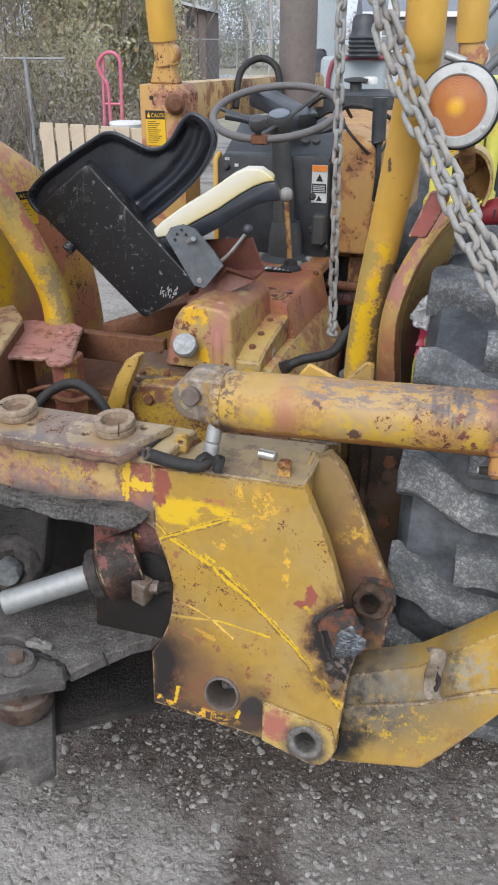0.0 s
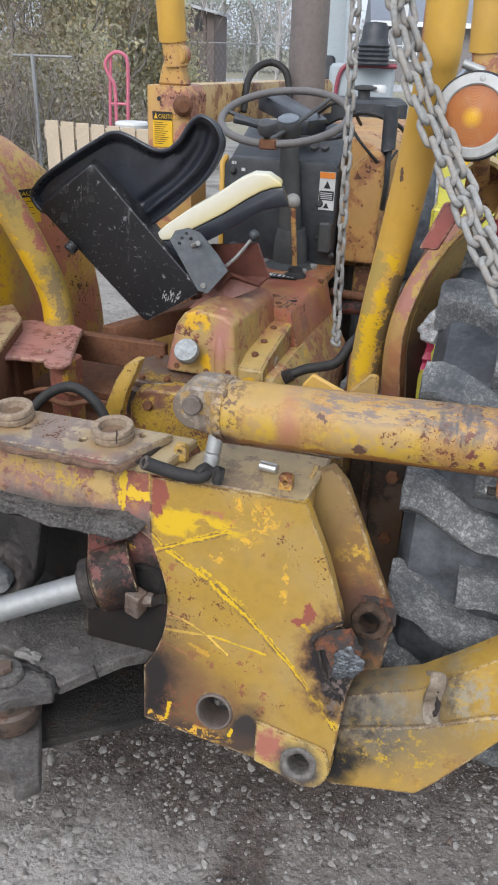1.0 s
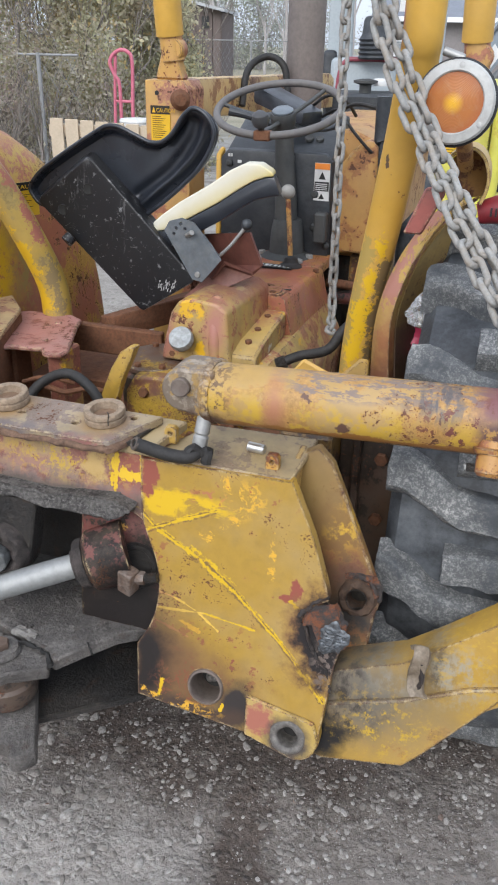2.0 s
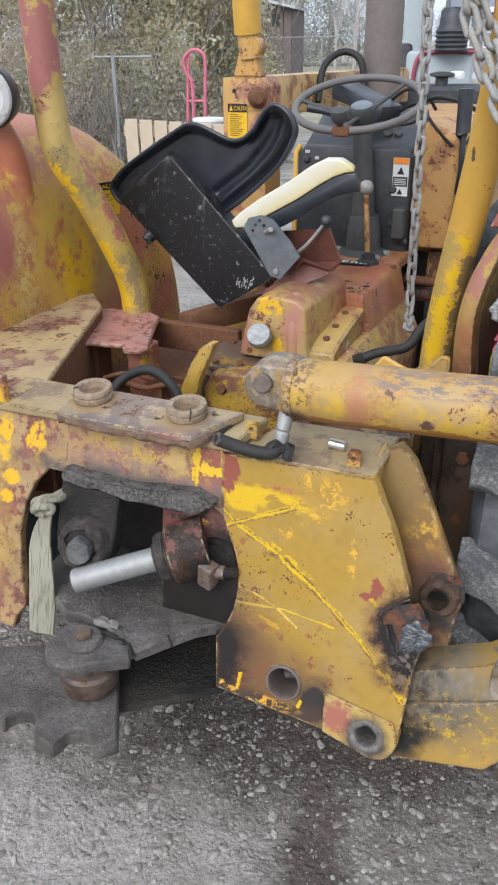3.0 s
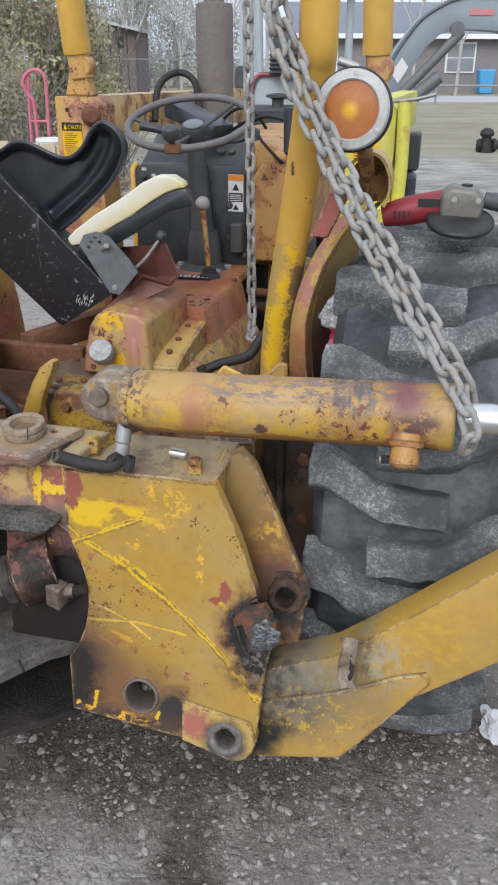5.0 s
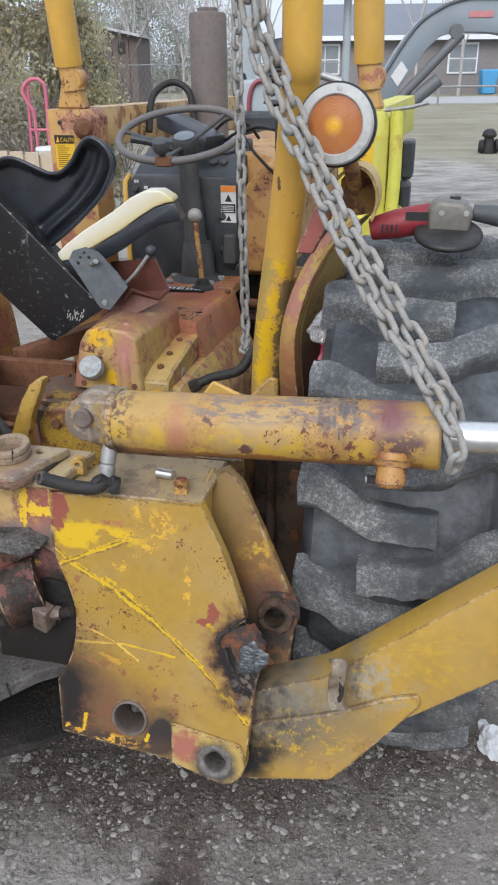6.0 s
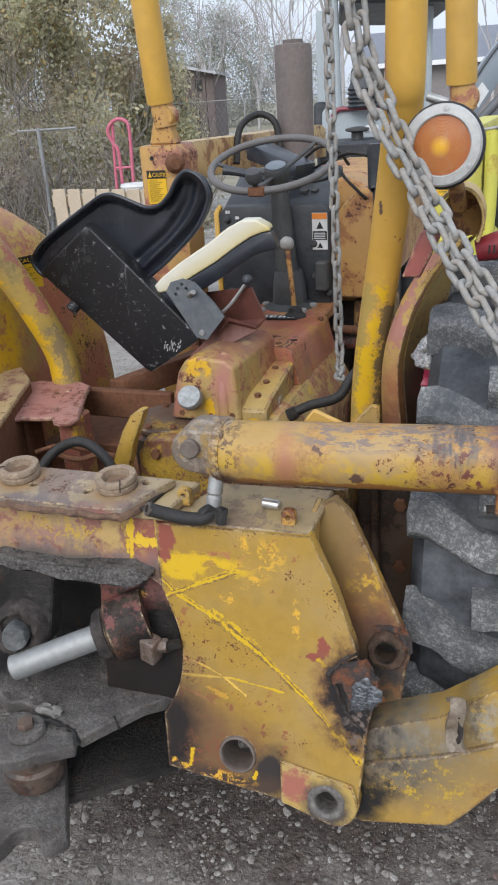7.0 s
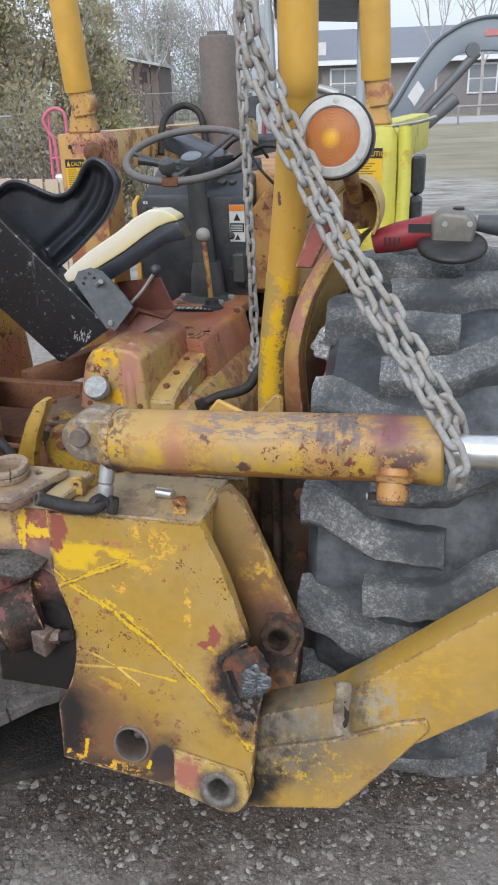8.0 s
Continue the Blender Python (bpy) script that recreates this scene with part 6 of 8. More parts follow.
machine_part("instrument_pod", slab([(0, 0), (0.20, 0.0), (0.205, 0.045), (0.0, 0.06)], lambda u, v, w: Vector((-0.43 + u * 0.95 + w * 0.30, 1.62 - u * 0.20 + w, 1.44 - u * 0.32 + v)), 0.13), plain("blue_grey_pod", (0.018, 0.021, 0.028), 0.36, dust=0.35, dust_colour=(0.10, 0.11, 0.13)), "tilted blue-grey instrument pod", dash, 0.012, 2)
for u, v, r in ((-0.215, 1.60, 0.016), (-0.178, 1.60, 0.014)):
    z = 1.285 + (v - 1.505) * 0.47 + 0.003
    machine_part("gauge", turned([(0, 0), (r, 0), (r, 0.008), (r * 0.85, 0.01), (0, 0.006)], (u, v, z), (0, -0.42, 0.9), whole=False), column_grey, "dull gauge", dash)
for u, z in ((-0.47, 1.255), (-0.16, 1.17), (-0.16, 1.06), (-0.33, 1.19), (-0.11, 1.00)):
    machine_part("panel_bolt", turned([(0, 0), (0.012, 0), (0.012, 0.008), (0.007, 0.014), (0, 0.014)], (u, 1.499, z), (0, -1, 0), whole=False, seg=12), column_grey, "", dash)
for u, z, w in ((-0.475, 1.275, 0.008), (-0.465, 1.275, 0.006), (-0.44, 1.255, 0.014)):
    machine_part("panel_print", block((u, 1.4955, z), (u + w, 1.4975, z + 0.010)), sticker_white, "", dash)
machine_part("side_relay", block((-0.150, 1.45, 1.015), (-0.108, 1.50, 1.115)), column_grey, "", dash, 0.006)
machine_part("panel_edge", slab([(1.50, 0.93), (1.56, 0.93), (1.56, 1.30), (1.51, 1.28)], lambda u, v, w: Vector((-0.525 + w, u, v)), 0.018), clean_yellow, "yellow panel edge", dash, 0.005)
decal = machine_part("warning_decal", block((-0.165, 1.4955, 1.150), (-0.112, 1.4975, 1.272)), sticker_white, "white and orange warning decal", dash)
machine_part("decal_band", block((-0.164, 1.4935, 1.252), (-0.113, 1.4950, 1.271)), sticker_orange, "", dash)
machine_part("decal_block", block((-0.163, 1.4935, 1.182), (-0.114, 1.4950, 1.212)), ink, "", dash)
for i in range(4):
    machine_part("decal_line", block((-0.159, 1.4925, 1.186 + i * 0.006), (-0.119, 1.4933, 1.1885 + i * 0.006)), sticker_white, "", dash)
machine_part("decal_sign", slab([(-0.150, 1.220), (-0.126, 1.220), (-0.138, 1.244)], lambda u, v, w: Vector((u, 1.4935 + w, v)), 0.0015), ink, "", dash)
machine_part("decal_sign", slab([(-0.148, 1.156), (-0.128, 1.156), (-0.138, 1.174)], lambda u, v, w: Vector((u, 1.4935 + w, v)), 0.0015), ink, "", dash)

hood = machine_part("engine_hood", slab([(-0.47, 0.93), (0.025, 0.93), (0.025, 1.29), (-0.01, 1.34), (-0.07, 1.365), (-0.36, 1.365), (-0.43, 1.34), (-0.47, 1.29)], lambda u, v, w: Vector((u, 1.66 + w, v - 0.02 * w)), 1.45), hood_paint, "dull orange-yellow engine hood", bevel=0.02, segments=3)
machine_part("hood_side", slab([(-0.095, 0.975), (0.035, 0.975), (0.037, 1.315), (0.018, 1.345), (-0.012, 1.345), (-0.05, 1.31), (-0.095, 1.255)], lambda u, v, w: Vector((u, 1.525 + w, v)), 0.165), hood_paint, "", hood, 0.02, 3)
machine_part("hood_seam", block((0.022, 1.60, 1.17), (0.028, 3.0, 1.176)), ink, "", hood)
machine_part("engine", block((-0.42, 1.70, 0.45), (-0.06, 2.9, 0.95)), grease, "dark oily engine", hood, 0.02)
machine_part("side_frame", slab([(1.30, 0.50), (1.85, 0.50), (1.85, 0.80), (1.62, 0.84), (1.40, 0.80), (1.30, 0.70)], lambda u, v, w: Vector((0.02 + w, u, v)), 0.03), red_paint, "rusty red frame rail", hood, 0.004)
machine_part("cross_pipe", rod((-0.10, 1.50, 0.872), (0.16, 1.47, 0.868), 0.016, seg=14), rusty, "rusty crossing pipe", hood)
machine_part("cross_pipe", rod((-0.12, 1.56, 0.80), (0.16, 1.58, 0.815), 0.024, seg=14), greasy_red, "", hood)
machine_part("valve_block", roughen(block((-0.04, 1.58, 0.84), (0.10, 1.72, 0.96)), 0.004, 20), oily_bracket, "oily brown valve block", hood, 0.008)
stack = machine_part("exhaust_pipe", turned([(0, 0), (0.083, 0), (0.083, 0.78), (0.078, 0.80), (0.045, 0.805), (0.045, 0.82), (0, 0.82)], (-0.51, 2.60, 1.05), (0, 0, 1), whole=False, seg=36), stack_rust, "fat grey-brown exhaust stack")
machine_part("air_hose", tube([(-0.72, 2.35, 1.38), (-0.72, 2.42, 1.52), (-0.66, 2.5, 1.575), (-0.58, 2.5, 1.54), (-0.55, 2.48, 1.42)], 0.015, seg=12), hose_rubber, "black looped hose")
for pts, r in (([(-0.20, 1.70, 1.40), (-0.12, 1.60, 1.43), (-0.04, 1.50, 1.37), (0.03, 1.55, 1.30), (0.05, 1.70, 1.33)], 0.005), ([(-0.15, 1.72, 1.42), (-0.05, 1.62, 1.45), (0.06, 1.66, 1.41), (0.10, 1.70, 1.33)], 0.007),
               ([(-0.26, 1.74, 1.42), (-0.18, 1.70, 1.47), (-0.12, 1.72, 1.45), (-0.1, 1.8, 1.40)], 0.006)):
    machine_part("loose_cable", tube(pts, r, seg=8), hose_rubber, "", hood)
machine_part("side_hose", tube([(0.060, 1.42, 1.482), (0.060, 1.42, 1.478), (0.062, 1.42, 1.37), (0.064, 1.42, 1.352), (0.066, 1.43, 1.26), (0.05, 1.5, 1.17)], lambda t: 0.0225 if t < 0.55 else 0.009, seg=14), panel_black, "grey-black rubber grip on a lever", hood)
machine_part("shift_lever", tube([(-0.186, 1.318, 0.95), (-0.198, 1.334, 1.05), (-0.214, 1.35, 1.18)], 0.0085, seg=12), worn_paint("lever_paint", (0.48, 0.24, 0.05), RUST, 0.42, 0, 0.36, 0.3, 16), "rusty yellow shift lever", column)
ball = bmesh.new()
bmesh.ops.create_uvsphere(ball, u_segments=24, v_segments=14, radius=0.0235, matrix=Matrix.Translation((-0.215, 1.352, 1.195)))
machine_part("lever_knob", ball, plain("worn_grey_knob", (0.27, 0.26, 0.24), 0.45, 0, 30, 0.25), "worn grey knob", column)
machine_part("lever_boot", turned([(0, 0), (0.040, 0), (0.036, 0.014), (0.024, 0.022), (0.022, 0.036), (0.012, 0.042), (0, 0.042)], (-0.185, 1.312, 0.955), (0, 0.1, 1), whole=False), hose_rubber, "black rubber boot", column)
plaque = machine_part("nameplate", block((-0.300, 1.262, 0.963), (-0.168, 1.306, 0.9675)), ink, "small black plate with pale lettering", dash)
for i, w in enumerate((0.012, 0.009, 0.014, 0.008, 0.012, 0.010, 0.013, 0.009)):
    machine_part("nameplate_mark", block((-0.296 + i * 0.0156, 1.272, 0.968), (-0.296 + i * 0.0156 + w * 0.8, 1.296, 0.9688)), sticker_white, "", dash)
machine_part("small_lever", tube([(-0.36, 1.20, 0.96), (-0.365, 1.21, 1.05)], 0.006, seg=8), steel, "", column)
ball = bmesh.new()
bmesh.ops.create_uvsphere(ball, u_segments=16, v_segments=10, radius=0.017, matrix=Matrix.Translation((-0.366, 1.212, 1.062)))
machine_part("small_knob", ball, panel_black, "", column)


def caution(at, width, height, parent, facing_right=0.0):
    """A yellow sticker with a black heading; the small print is bars."""
    a, b, z = at
    turn = Matrix.Translation((a, b, z)) @ pose(0, 0, 0, 0, 0, facing_right)
    machine_part("caution_sticker", block((0, -0.002, -height), (width, 0, 0), m=turn), sticker_yellow, "yellow caution sticker", parent)
    machine_part("sticker_heading", block((0, -0.0035, -height * 0.24), (width, -0.0022, 0), m=turn), ink, "", parent)
    text = bpy.data.curves.new("caution_text", "FONT")
    text.body, text.size, text.align_x = "CAUTION", height * 0.17, "LEFT"
    ob = new("caution_text", text)
    text.materials.append(sticker_yellow)
    ob.parent = parent
    ob.matrix_local = Matrix.Translation(-Vector(MAIN_AT)) @ turn @ Matrix.Translation((width * 0.30, -0.0042, -height * 0.19)) @ pose(0, 0, 0, 90) @ Matrix.Diagonal((0.78 * width / (height * 0.62), 1, 1, 1))
    machine_part("sticker_triangle", slab([(width * 0.08, -height * 0.2), (width * 0.26, -height * 0.2), (width * 0.17, -height * 0.04)], lambda u, v, w: turn @ Vector((u, -0.0045 + w, v)), 0.0008), sticker_yellow, "", parent)
    for i in range(11):
        w = width * (0.52 + 0.36 * ((i * 37) % 10) / 10)
        z0 = -height * (0.30 + i * 0.06)
        machine_part("sticker_line", block((width * 0.09, -0.0030, z0 - height * 0.016), (width * 0.09 + w * 0.85, -0.0021, z0), m=turn), ink, "", parent)


def loader_side(a0, a1, paint, label, ram):
    tower = machine_part("loader_tower", slab([(a0, 0.20), (a1, 0.20), (a1, 1.47), (a1 - 0.02, 1.50), (a0, 1.50)], lambda u, v, w: Vector((u, 1.70 + w, v)), 0.16), paint, label, bevel=0.008, segments=2)
    if a0 < 0:
        machine_part("tower_pin", turned([(0, 0), (0.030, 0), (0.036, 0.006), (0.036, 0.03), (0.02, 0.045), (0, 0.045)], (a1 - 0.035, 1.702, 1.435), (0.5, -1, 0), whole=False), rusty, "", tower)
    # black disc on the face, painted shade for a hole
    machine_part("tower_hole", turned([(0, 0), (0.008, 0), (0.008, 0.003), (0, 0.003)], (a0 + 0.05, 1.700, 1.455), (0, -1, 0), whole=False, seg=12), ink, "", tower)
    machine_part("lift_arm", slab([(1.80, 1.37), (1.86, 1.36), (4.2, 1.27), (4.2, 1.44), (4.1, 1.47), (1.90, 1.50), (1.80, 1.49)], lambda u, v, w: Vector((a0 + 0.03 + w, u, v)), 0.11), arm_paint if a0 < 0 else paint, "long loader lift arm", tower, 0.01, 2)
    x = (a0 + a1) / 2 + ram
    machine_part("ram_eye", slab(arc(x + 0.02, 1.60, 0.040, -60, 150, 10) + [(x - 0.05, 1.50), (x + 0.06, 1.50)], lambda u, v, w: Vector((u, 1.72 + w, v)), 0.06), loader_paint, "", tower, 0.006)
    machine_part("ram_barrel", tube([(x, 1.75, 1.645), (x - 0.004, 1.74, 1.75), (x - 0.03, 1.70, 2.40)], lambda t: 0.050, seg=24, n=3), clean_yellow, "lift ram barrel", tower)
    machine_part("ram_neck", tube([(x + 0.012, 1.75, 1.56), (x, 1.75, 1.66)], 0.042, seg=20, n=2), loader_paint, "", tower)
    return tower


tower = loader_side(-0.880, -0.705, loader_paint, "rusty yellow loader tower", -0.002)
caution((-0.856, 1.698, 1.412), 0.078, 0.122, tower)
tower = loader_side(0.205, 0.375, lime_paint, "lime yellow loader tower", 0.0)
caution((0.225, 1.698, 1.43), 0.10, 0.135, tower)
machine_part("black_box", block((0.41, 1.86, 1.26), (0.455, 1.98, 1.39)), panel_black, "black box on the tower", tower, 0.008)
machine_part("black_box", block((0.40, 1.84, 1.12), (0.45, 1.98, 1.255)), panel_black, "", tower, 0.02)
machine_part("tower_foot", block((0.20, 1.60, 1.06), (0.43, 1.95, 1.17)), lime_paint, "", tower, 0.01)
machine_part("side_plate", slab([(1.66, 1.10), (1.80, 1.10), (1.80, 1.47), (1.74, 1.505), (1.68, 1.48)], lambda u, v, w: Vector((0.385 + w, u, v)), 0.03), lime_paint, "", tower, 0.006)
machine_part("side_strut", tube([(0.40, 1.66, 1.50), (0.405, 1.64, 1.30), (0.40, 1.62, 1.12)], 0.022, seg=12), lime_paint, "", tower)
machine_part("cable_end", tube([(0.36, 1.66, 1.50), (0.44, 1.64, 1.51), (0.50, 1.63, 1.525)], 0.006, seg=8), steel, "", tower)
caution((-0.937, 0.84, 1.240), 0.115, 0.100, fender, 68)

# ---- loose things on and round the machine ----
seat = thing("operator_seat", (-0.42, 0.85, 0.92), "black plastic tractor seat tipped sideways with a cream cushion", "seat")


def seat_part(name, bm, material, label="", under=None, bevel=0.0, segments=1, smooth=40):
    return part(name, bm, material, under or seat, label, bevel, segments, smooth)


box = [(-0.832, 1.197), (-0.822, 1.212), (-0.648, 1.334), (-0.630, 1.330), (-0.312, 1.046), (-0.312, 1.030), (-0.480, 0.922), (-0.494, 0.926)]
base = seat_part("seat_base", slab(box, lambda u, v, w: Vector((u - w * 0.35, 0.80 + w - (u + 0.5) * 0.15, v + w * 0.10)), 0.10), seat_base, "scuffed black steel seat base", bevel=0.017, segments=4)
# flat black discs paint the holes' shade on the base
for u, z in ((-0.743, 1.184), (-0.647, 1.250)):
    seat_part("base_hole", turned([(0, 0.0015), (0.0125, 0.0015), (0.0145, 0.0025), (0.0155, 0.0), (0, 0.0)], (u, 0.799 - (u + 0.5) * 0.15, z), (0.15, -1, 0), whole=False, seg=20), gap_shade, "", base)
seat_part("base_bolt", rod((-0.708, 0.815, 1.115), (-0.72, 0.80, 1.10), 0.018), seat_base, "", base)
random.seed(11)
scrape_grey = plain("bared_grey_scrape", (0.36, 0.36, 0.355), 0.6, 0, 60, 0.4, 0.4)
for i in range(26):
    u, z = -0.400 + random.uniform(-0.028, 0.028), 1.005 + random.uniform(-0.014, 0.016)
    seat_part("paint_scrape", slab([(0, 0), (0.0012 + 0.001 * (i % 3), 0.001), (0.003 + 0.001 * (i % 4), 0.006 + 0.003 * (i % 3)), (0.0012, 0.007)], lambda x, y, w, u=u, z=z: Vector((u + x, 0.7985 - (u + 0.5) * 0.15 + w, z + y)), 0.0008), scrape_grey, "", base)
def near(p, line):
    """Distance from a point to a bent line, in the a-z plane."""
    best = 9.0
    for q, r in zip(line, line[1:]):
        q, r = Vector(q), Vector(r)
        f = max(0.0, min(1.0, (p - q).dot(r - q) / (r - q).length_squared))
        best = min(best, (p - q.lerp(r, f)).length)
    return best


rim_line = [(-0.800, 1.180), (-0.846, 1.188), (-0.874, 1.223), (-0.860, 1.252), (-0.820, 1.288), (-0.728, 1.346), (-0.641, 1.395), (-0.604, 1.413), (-0.569, 1.414), (-0.533, 1.402), (-0.490, 1.385), (-0.461, 1.378), (-0.427, 1.385),
            (-0.395, 1.412), (-0.374, 1.443), (-0.350, 1.466), (-0.329, 1.469), (-0.302, 1.454), (-0.284, 1.428), (-0.281, 1.400), (-0.296, 1.362), (-0.325, 1.320), (-0.369, 1.278), (-0.434, 1.224), (-0.484, 1.189)]
edge = [Vector((p.x, 0.86 - (p.x + 0.5) * 0.06, p.z)) for p in smooth_path([(a, 0, z) for a, z in rim_line], 4)]
VALLEY = [(-0.530, 1.232), (-0.430, 1.303), (-0.388, 1.349), (-0.354, 1.394), (-0.341, 1.436)]
CREST = [(-0.511, 1.211), (-0.401, 1.297), (-0.352, 1.345), (-0.324, 1.393), (-0.319, 1.420)]
grid = []
for i in range(29):
    f = i / 28
    row = []
    for j, p in enumerate(edge):
        t = j / (len(edge) - 1)
        core = Vector((-0.74, 0.885, 1.17)).lerp(Vector((-0.53, 0.885, 1.175)), min(1.0, max(0.0, (t - 0.10) / 0.5)))
        at = p.lerp(core, f ** 1.15 * 0.96)
        flat2 = Vector((at.x, at.z))
        lip = min(1.0, f * 9)
        at.y = 0.862 - (at.x + 0.5) * 0.05 + 0.020 * lip - 0.012 * math.sin(min(1.0, f * 7) * math.pi) * (f < 0.15)
        d, e = near(flat2, VALLEY), near(flat2, CREST)
        at.y += 0.016 * math.exp(-(d / 0.013) ** 2) - 0.012 * math.exp(-(e / 0.011) ** 2)
        at.y += 0.022 * max(0.0, min(1.0, (flat2.x + 0.50) / 0.16)) * min(1.0, d / 0.05)
        row.append(at)
    grid.append(row)
shell = seat_part("seat_shell", pan(grid, 0.008), seat_black, "glossy black moulded seat shell", smooth=60)
seat_part("shell_rim", tube([p + Vector((0, -0.002, 0)) for p in edge[::2]], 0.0062, seg=10, n=3), seat_black, "rolled black rim", shell)
cushion = [(-0.452, 1.172), (-0.425, 1.196), (-0.37, 1.235), (-0.28, 1.288), (-0.225, 1.326), (-0.185, 1.345), (-0.142, 1.346), (-0.110, 1.328)]
lower = [(-0.445, 1.150), (-0.415, 1.156), (-0.35, 1.190), (-0.26, 1.240), (-0.20, 1.280), (-0.16, 1.303), (-0.13, 1.314), (-0.105, 1.318)]
ring = cushion + lower[::-1]
soft = slab(ring, lambda u, v, w: Vector((u - w * 0.27, 0.82 + w, v - w * 0.10)), 0.22)
seat_part("cushion", soft, seat_cloth, "cream yellow vinyl cushion", bevel=0.02, segments=4, smooth=60)
band = lower + [(u + 0.008 + 0.012 * (u > -0.14), v - 0.046) for u, v in lower[::-1]]
seat_part("cushion_band", slab(band, lambda u, v, w: Vector((u + 0.002 - w * 0.27, 0.816 + w, v - w * 0.12)), 0.22), seat_black, "black cushion piping", bevel=0.008, segments=2)
brace = [(-0.400, 1.170), (-0.385, 1.195), (-0.350, 1.205), (-0.315, 1.195), (-0.262, 1.140), (-0.235, 1.105), (-0.290, 1.040), (-0.318, 1.045)]
brace_ob = seat_part("hinge_bracket", slab(brace, lambda u, v, w: Vector((u + 0.01, 0.755 + w + (v - 1.1) * 0.05, v)), 0.006, holes=[ring_points(u, v, 0.005, 8) for u, v in ((-0.365, 1.178), (-0.352, 1.190), (-0.340, 1.178), (-0.372, 1.163))]), plain("blue_grey_bracket", (0.12, 0.135, 0.15), 0.45, 0.3, 20, 0.3, 0.3, 0.3), "grey drilled hinge bracket", bevel=0.0015)
seat_part("bracket_bolt", rod((-0.325, 0.760, 1.160), (-0.300, 0.735, 1.175), 0.007, seg=10), steel, "", brace_ob)
seat_part("bracket_bolt", rod((-0.292, 0.760, 1.060), (-0.292, 0.748, 1.06), 0.008, seg=10), steel, "", brace_ob)
seat_part("seat_lever", tube([(-0.27, 0.80, 1.085), (-0.22, 0.80, 1.13), (-0.175, 0.80, 1.185)], 0.005, seg=8), steel, "", brace_ob)
ball = bmesh.new()
bmesh.ops.create_uvsphere(ball, u_segments=12, v_segments=8, radius=0.015, matrix=Matrix.Translation((-0.170, 0.80, 1.195)))
seat_part("lever_knob", ball, panel_black, "", brace_ob)
grid = [[Vector((u - k * 0.055, 0.80 + k * 0.03, z - k * 0.012)) for u, z in ((-0.264, 1.040), (-0.229, 1.082), (-0.148, 1.062), (-0.121, 1.091), (-0.157, 1.176))] for k in range(4)]
seat_part("seat_tray", sheet(grid, 0.006), plain("dark_red_brown_tray", (0.105, 0.035, 0.025), 0.6, 0, 12, 0.35, 0.4, 0.3, (0.2, 0.09, 0.06)), "rusty red folded tray under the seat", smooth=20)
fold = slab([(-0.345, 0.985), (-0.292, 1.034), (-0.246, 1.078), (-0.150, 1.056), (-0.205, 1.030), (-0.262, 1.000), (-0.30, 0.985)], lambda u, v, w: Vector((u, 0.795 + w + (v - 1.03) * 0.5, v)), 0.005)
seat_part("tray_lip", fold, plain("rubbed_red_brown_lip", (0.13, 0.048, 0.034), 0.6, 0, 14, 0.4, 0.4, 0.4, (0.24, 0.13, 0.09)), "folded lower lip of the tray", bevel=0.0015)

# stabiliser cylinder
ram_at = (-0.06, 0.085, 1.022)
ram = thing("hydraulic_cylinder", ram_at, "chipped orange-yellow stabiliser cylinder hung on a chain", "hydraulic cylinder")
way = Vector((0.645, 0.0, 0.028)).normalized()
p0 = Vector(ram_at)


def along(d, up=0.0, back=0.0):
    return p0 + way * d + Vector((0, back, up))


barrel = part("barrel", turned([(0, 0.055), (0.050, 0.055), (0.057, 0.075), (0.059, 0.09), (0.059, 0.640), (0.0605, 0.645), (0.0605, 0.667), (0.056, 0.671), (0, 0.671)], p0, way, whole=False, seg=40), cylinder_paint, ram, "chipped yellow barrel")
eye = arc(0.022, 0.014, 0.044, 85, 275, 14) + [(0.085, -0.052), (0.085, 0.055)]
part("end_lug", slab(eye, lambda u, v, w: p0 + Vector((u, -0.045 + w, v + u * 0.04)), 0.09), cylinder_paint, ram, "worn grey end lug", 0.012, 3)
part("pivot_pin", roughen(rod(p0 + Vector((0.022, -0.058, 0.026)), p0 + Vector((0.022, 0.0, 0.022)), 0.0185, seg=20), 0.0015, 60), bush_metal, ram, "steel pivot pin")
part("weld_ring", roughen(turned([(0.05, 0.058), (0.060, 0.060), (0.064, 0.068), (0.061, 0.078), (0.05, 0.08)], p0, way, seg=40), 0.002, 60), cylinder_paint, ram)
part("port_boss", turned([(0, 0), (0.024, 0), (0.026, 0.006), (0.026, 0.055), (0.020, 0.062), (0, 0.062)], along(0.592, -0.014, -0.046), (0.0, -0.42, -0.90), whole=False, seg=24), boss_paint, ram, "orange port boss")
part("port_weld", roughen(turned([(0.022, 0.0), (0.034, 0.004), (0.030, 0.014), (0.022, 0.016)], along(0.592, -0.024, -0.050), (0.0, -0.42, -0.90), seg=24), 0.002, 60), boss_paint, ram)
part("bleed_screw", rod(along(0.570, -0.058, -0.066), along(0.552, -0.058, -0.068), 0.0075, seg=10), grease, ram)
part("bleed_cap", rod(along(0.552, -0.058, -0.068), along(0.549, -0.058, -0.0685), 0.0055, seg=10), steel, ram)
part("piston_rod", rod(along(0.68), along(1.15), 0.028, seg=32), chrome, ram, "bright chrome piston rod")

hose = thing("cut_hose", (-0.03, 0.03, 0.90), "short cut black hydraulic hose with a steel crimp", "hose")
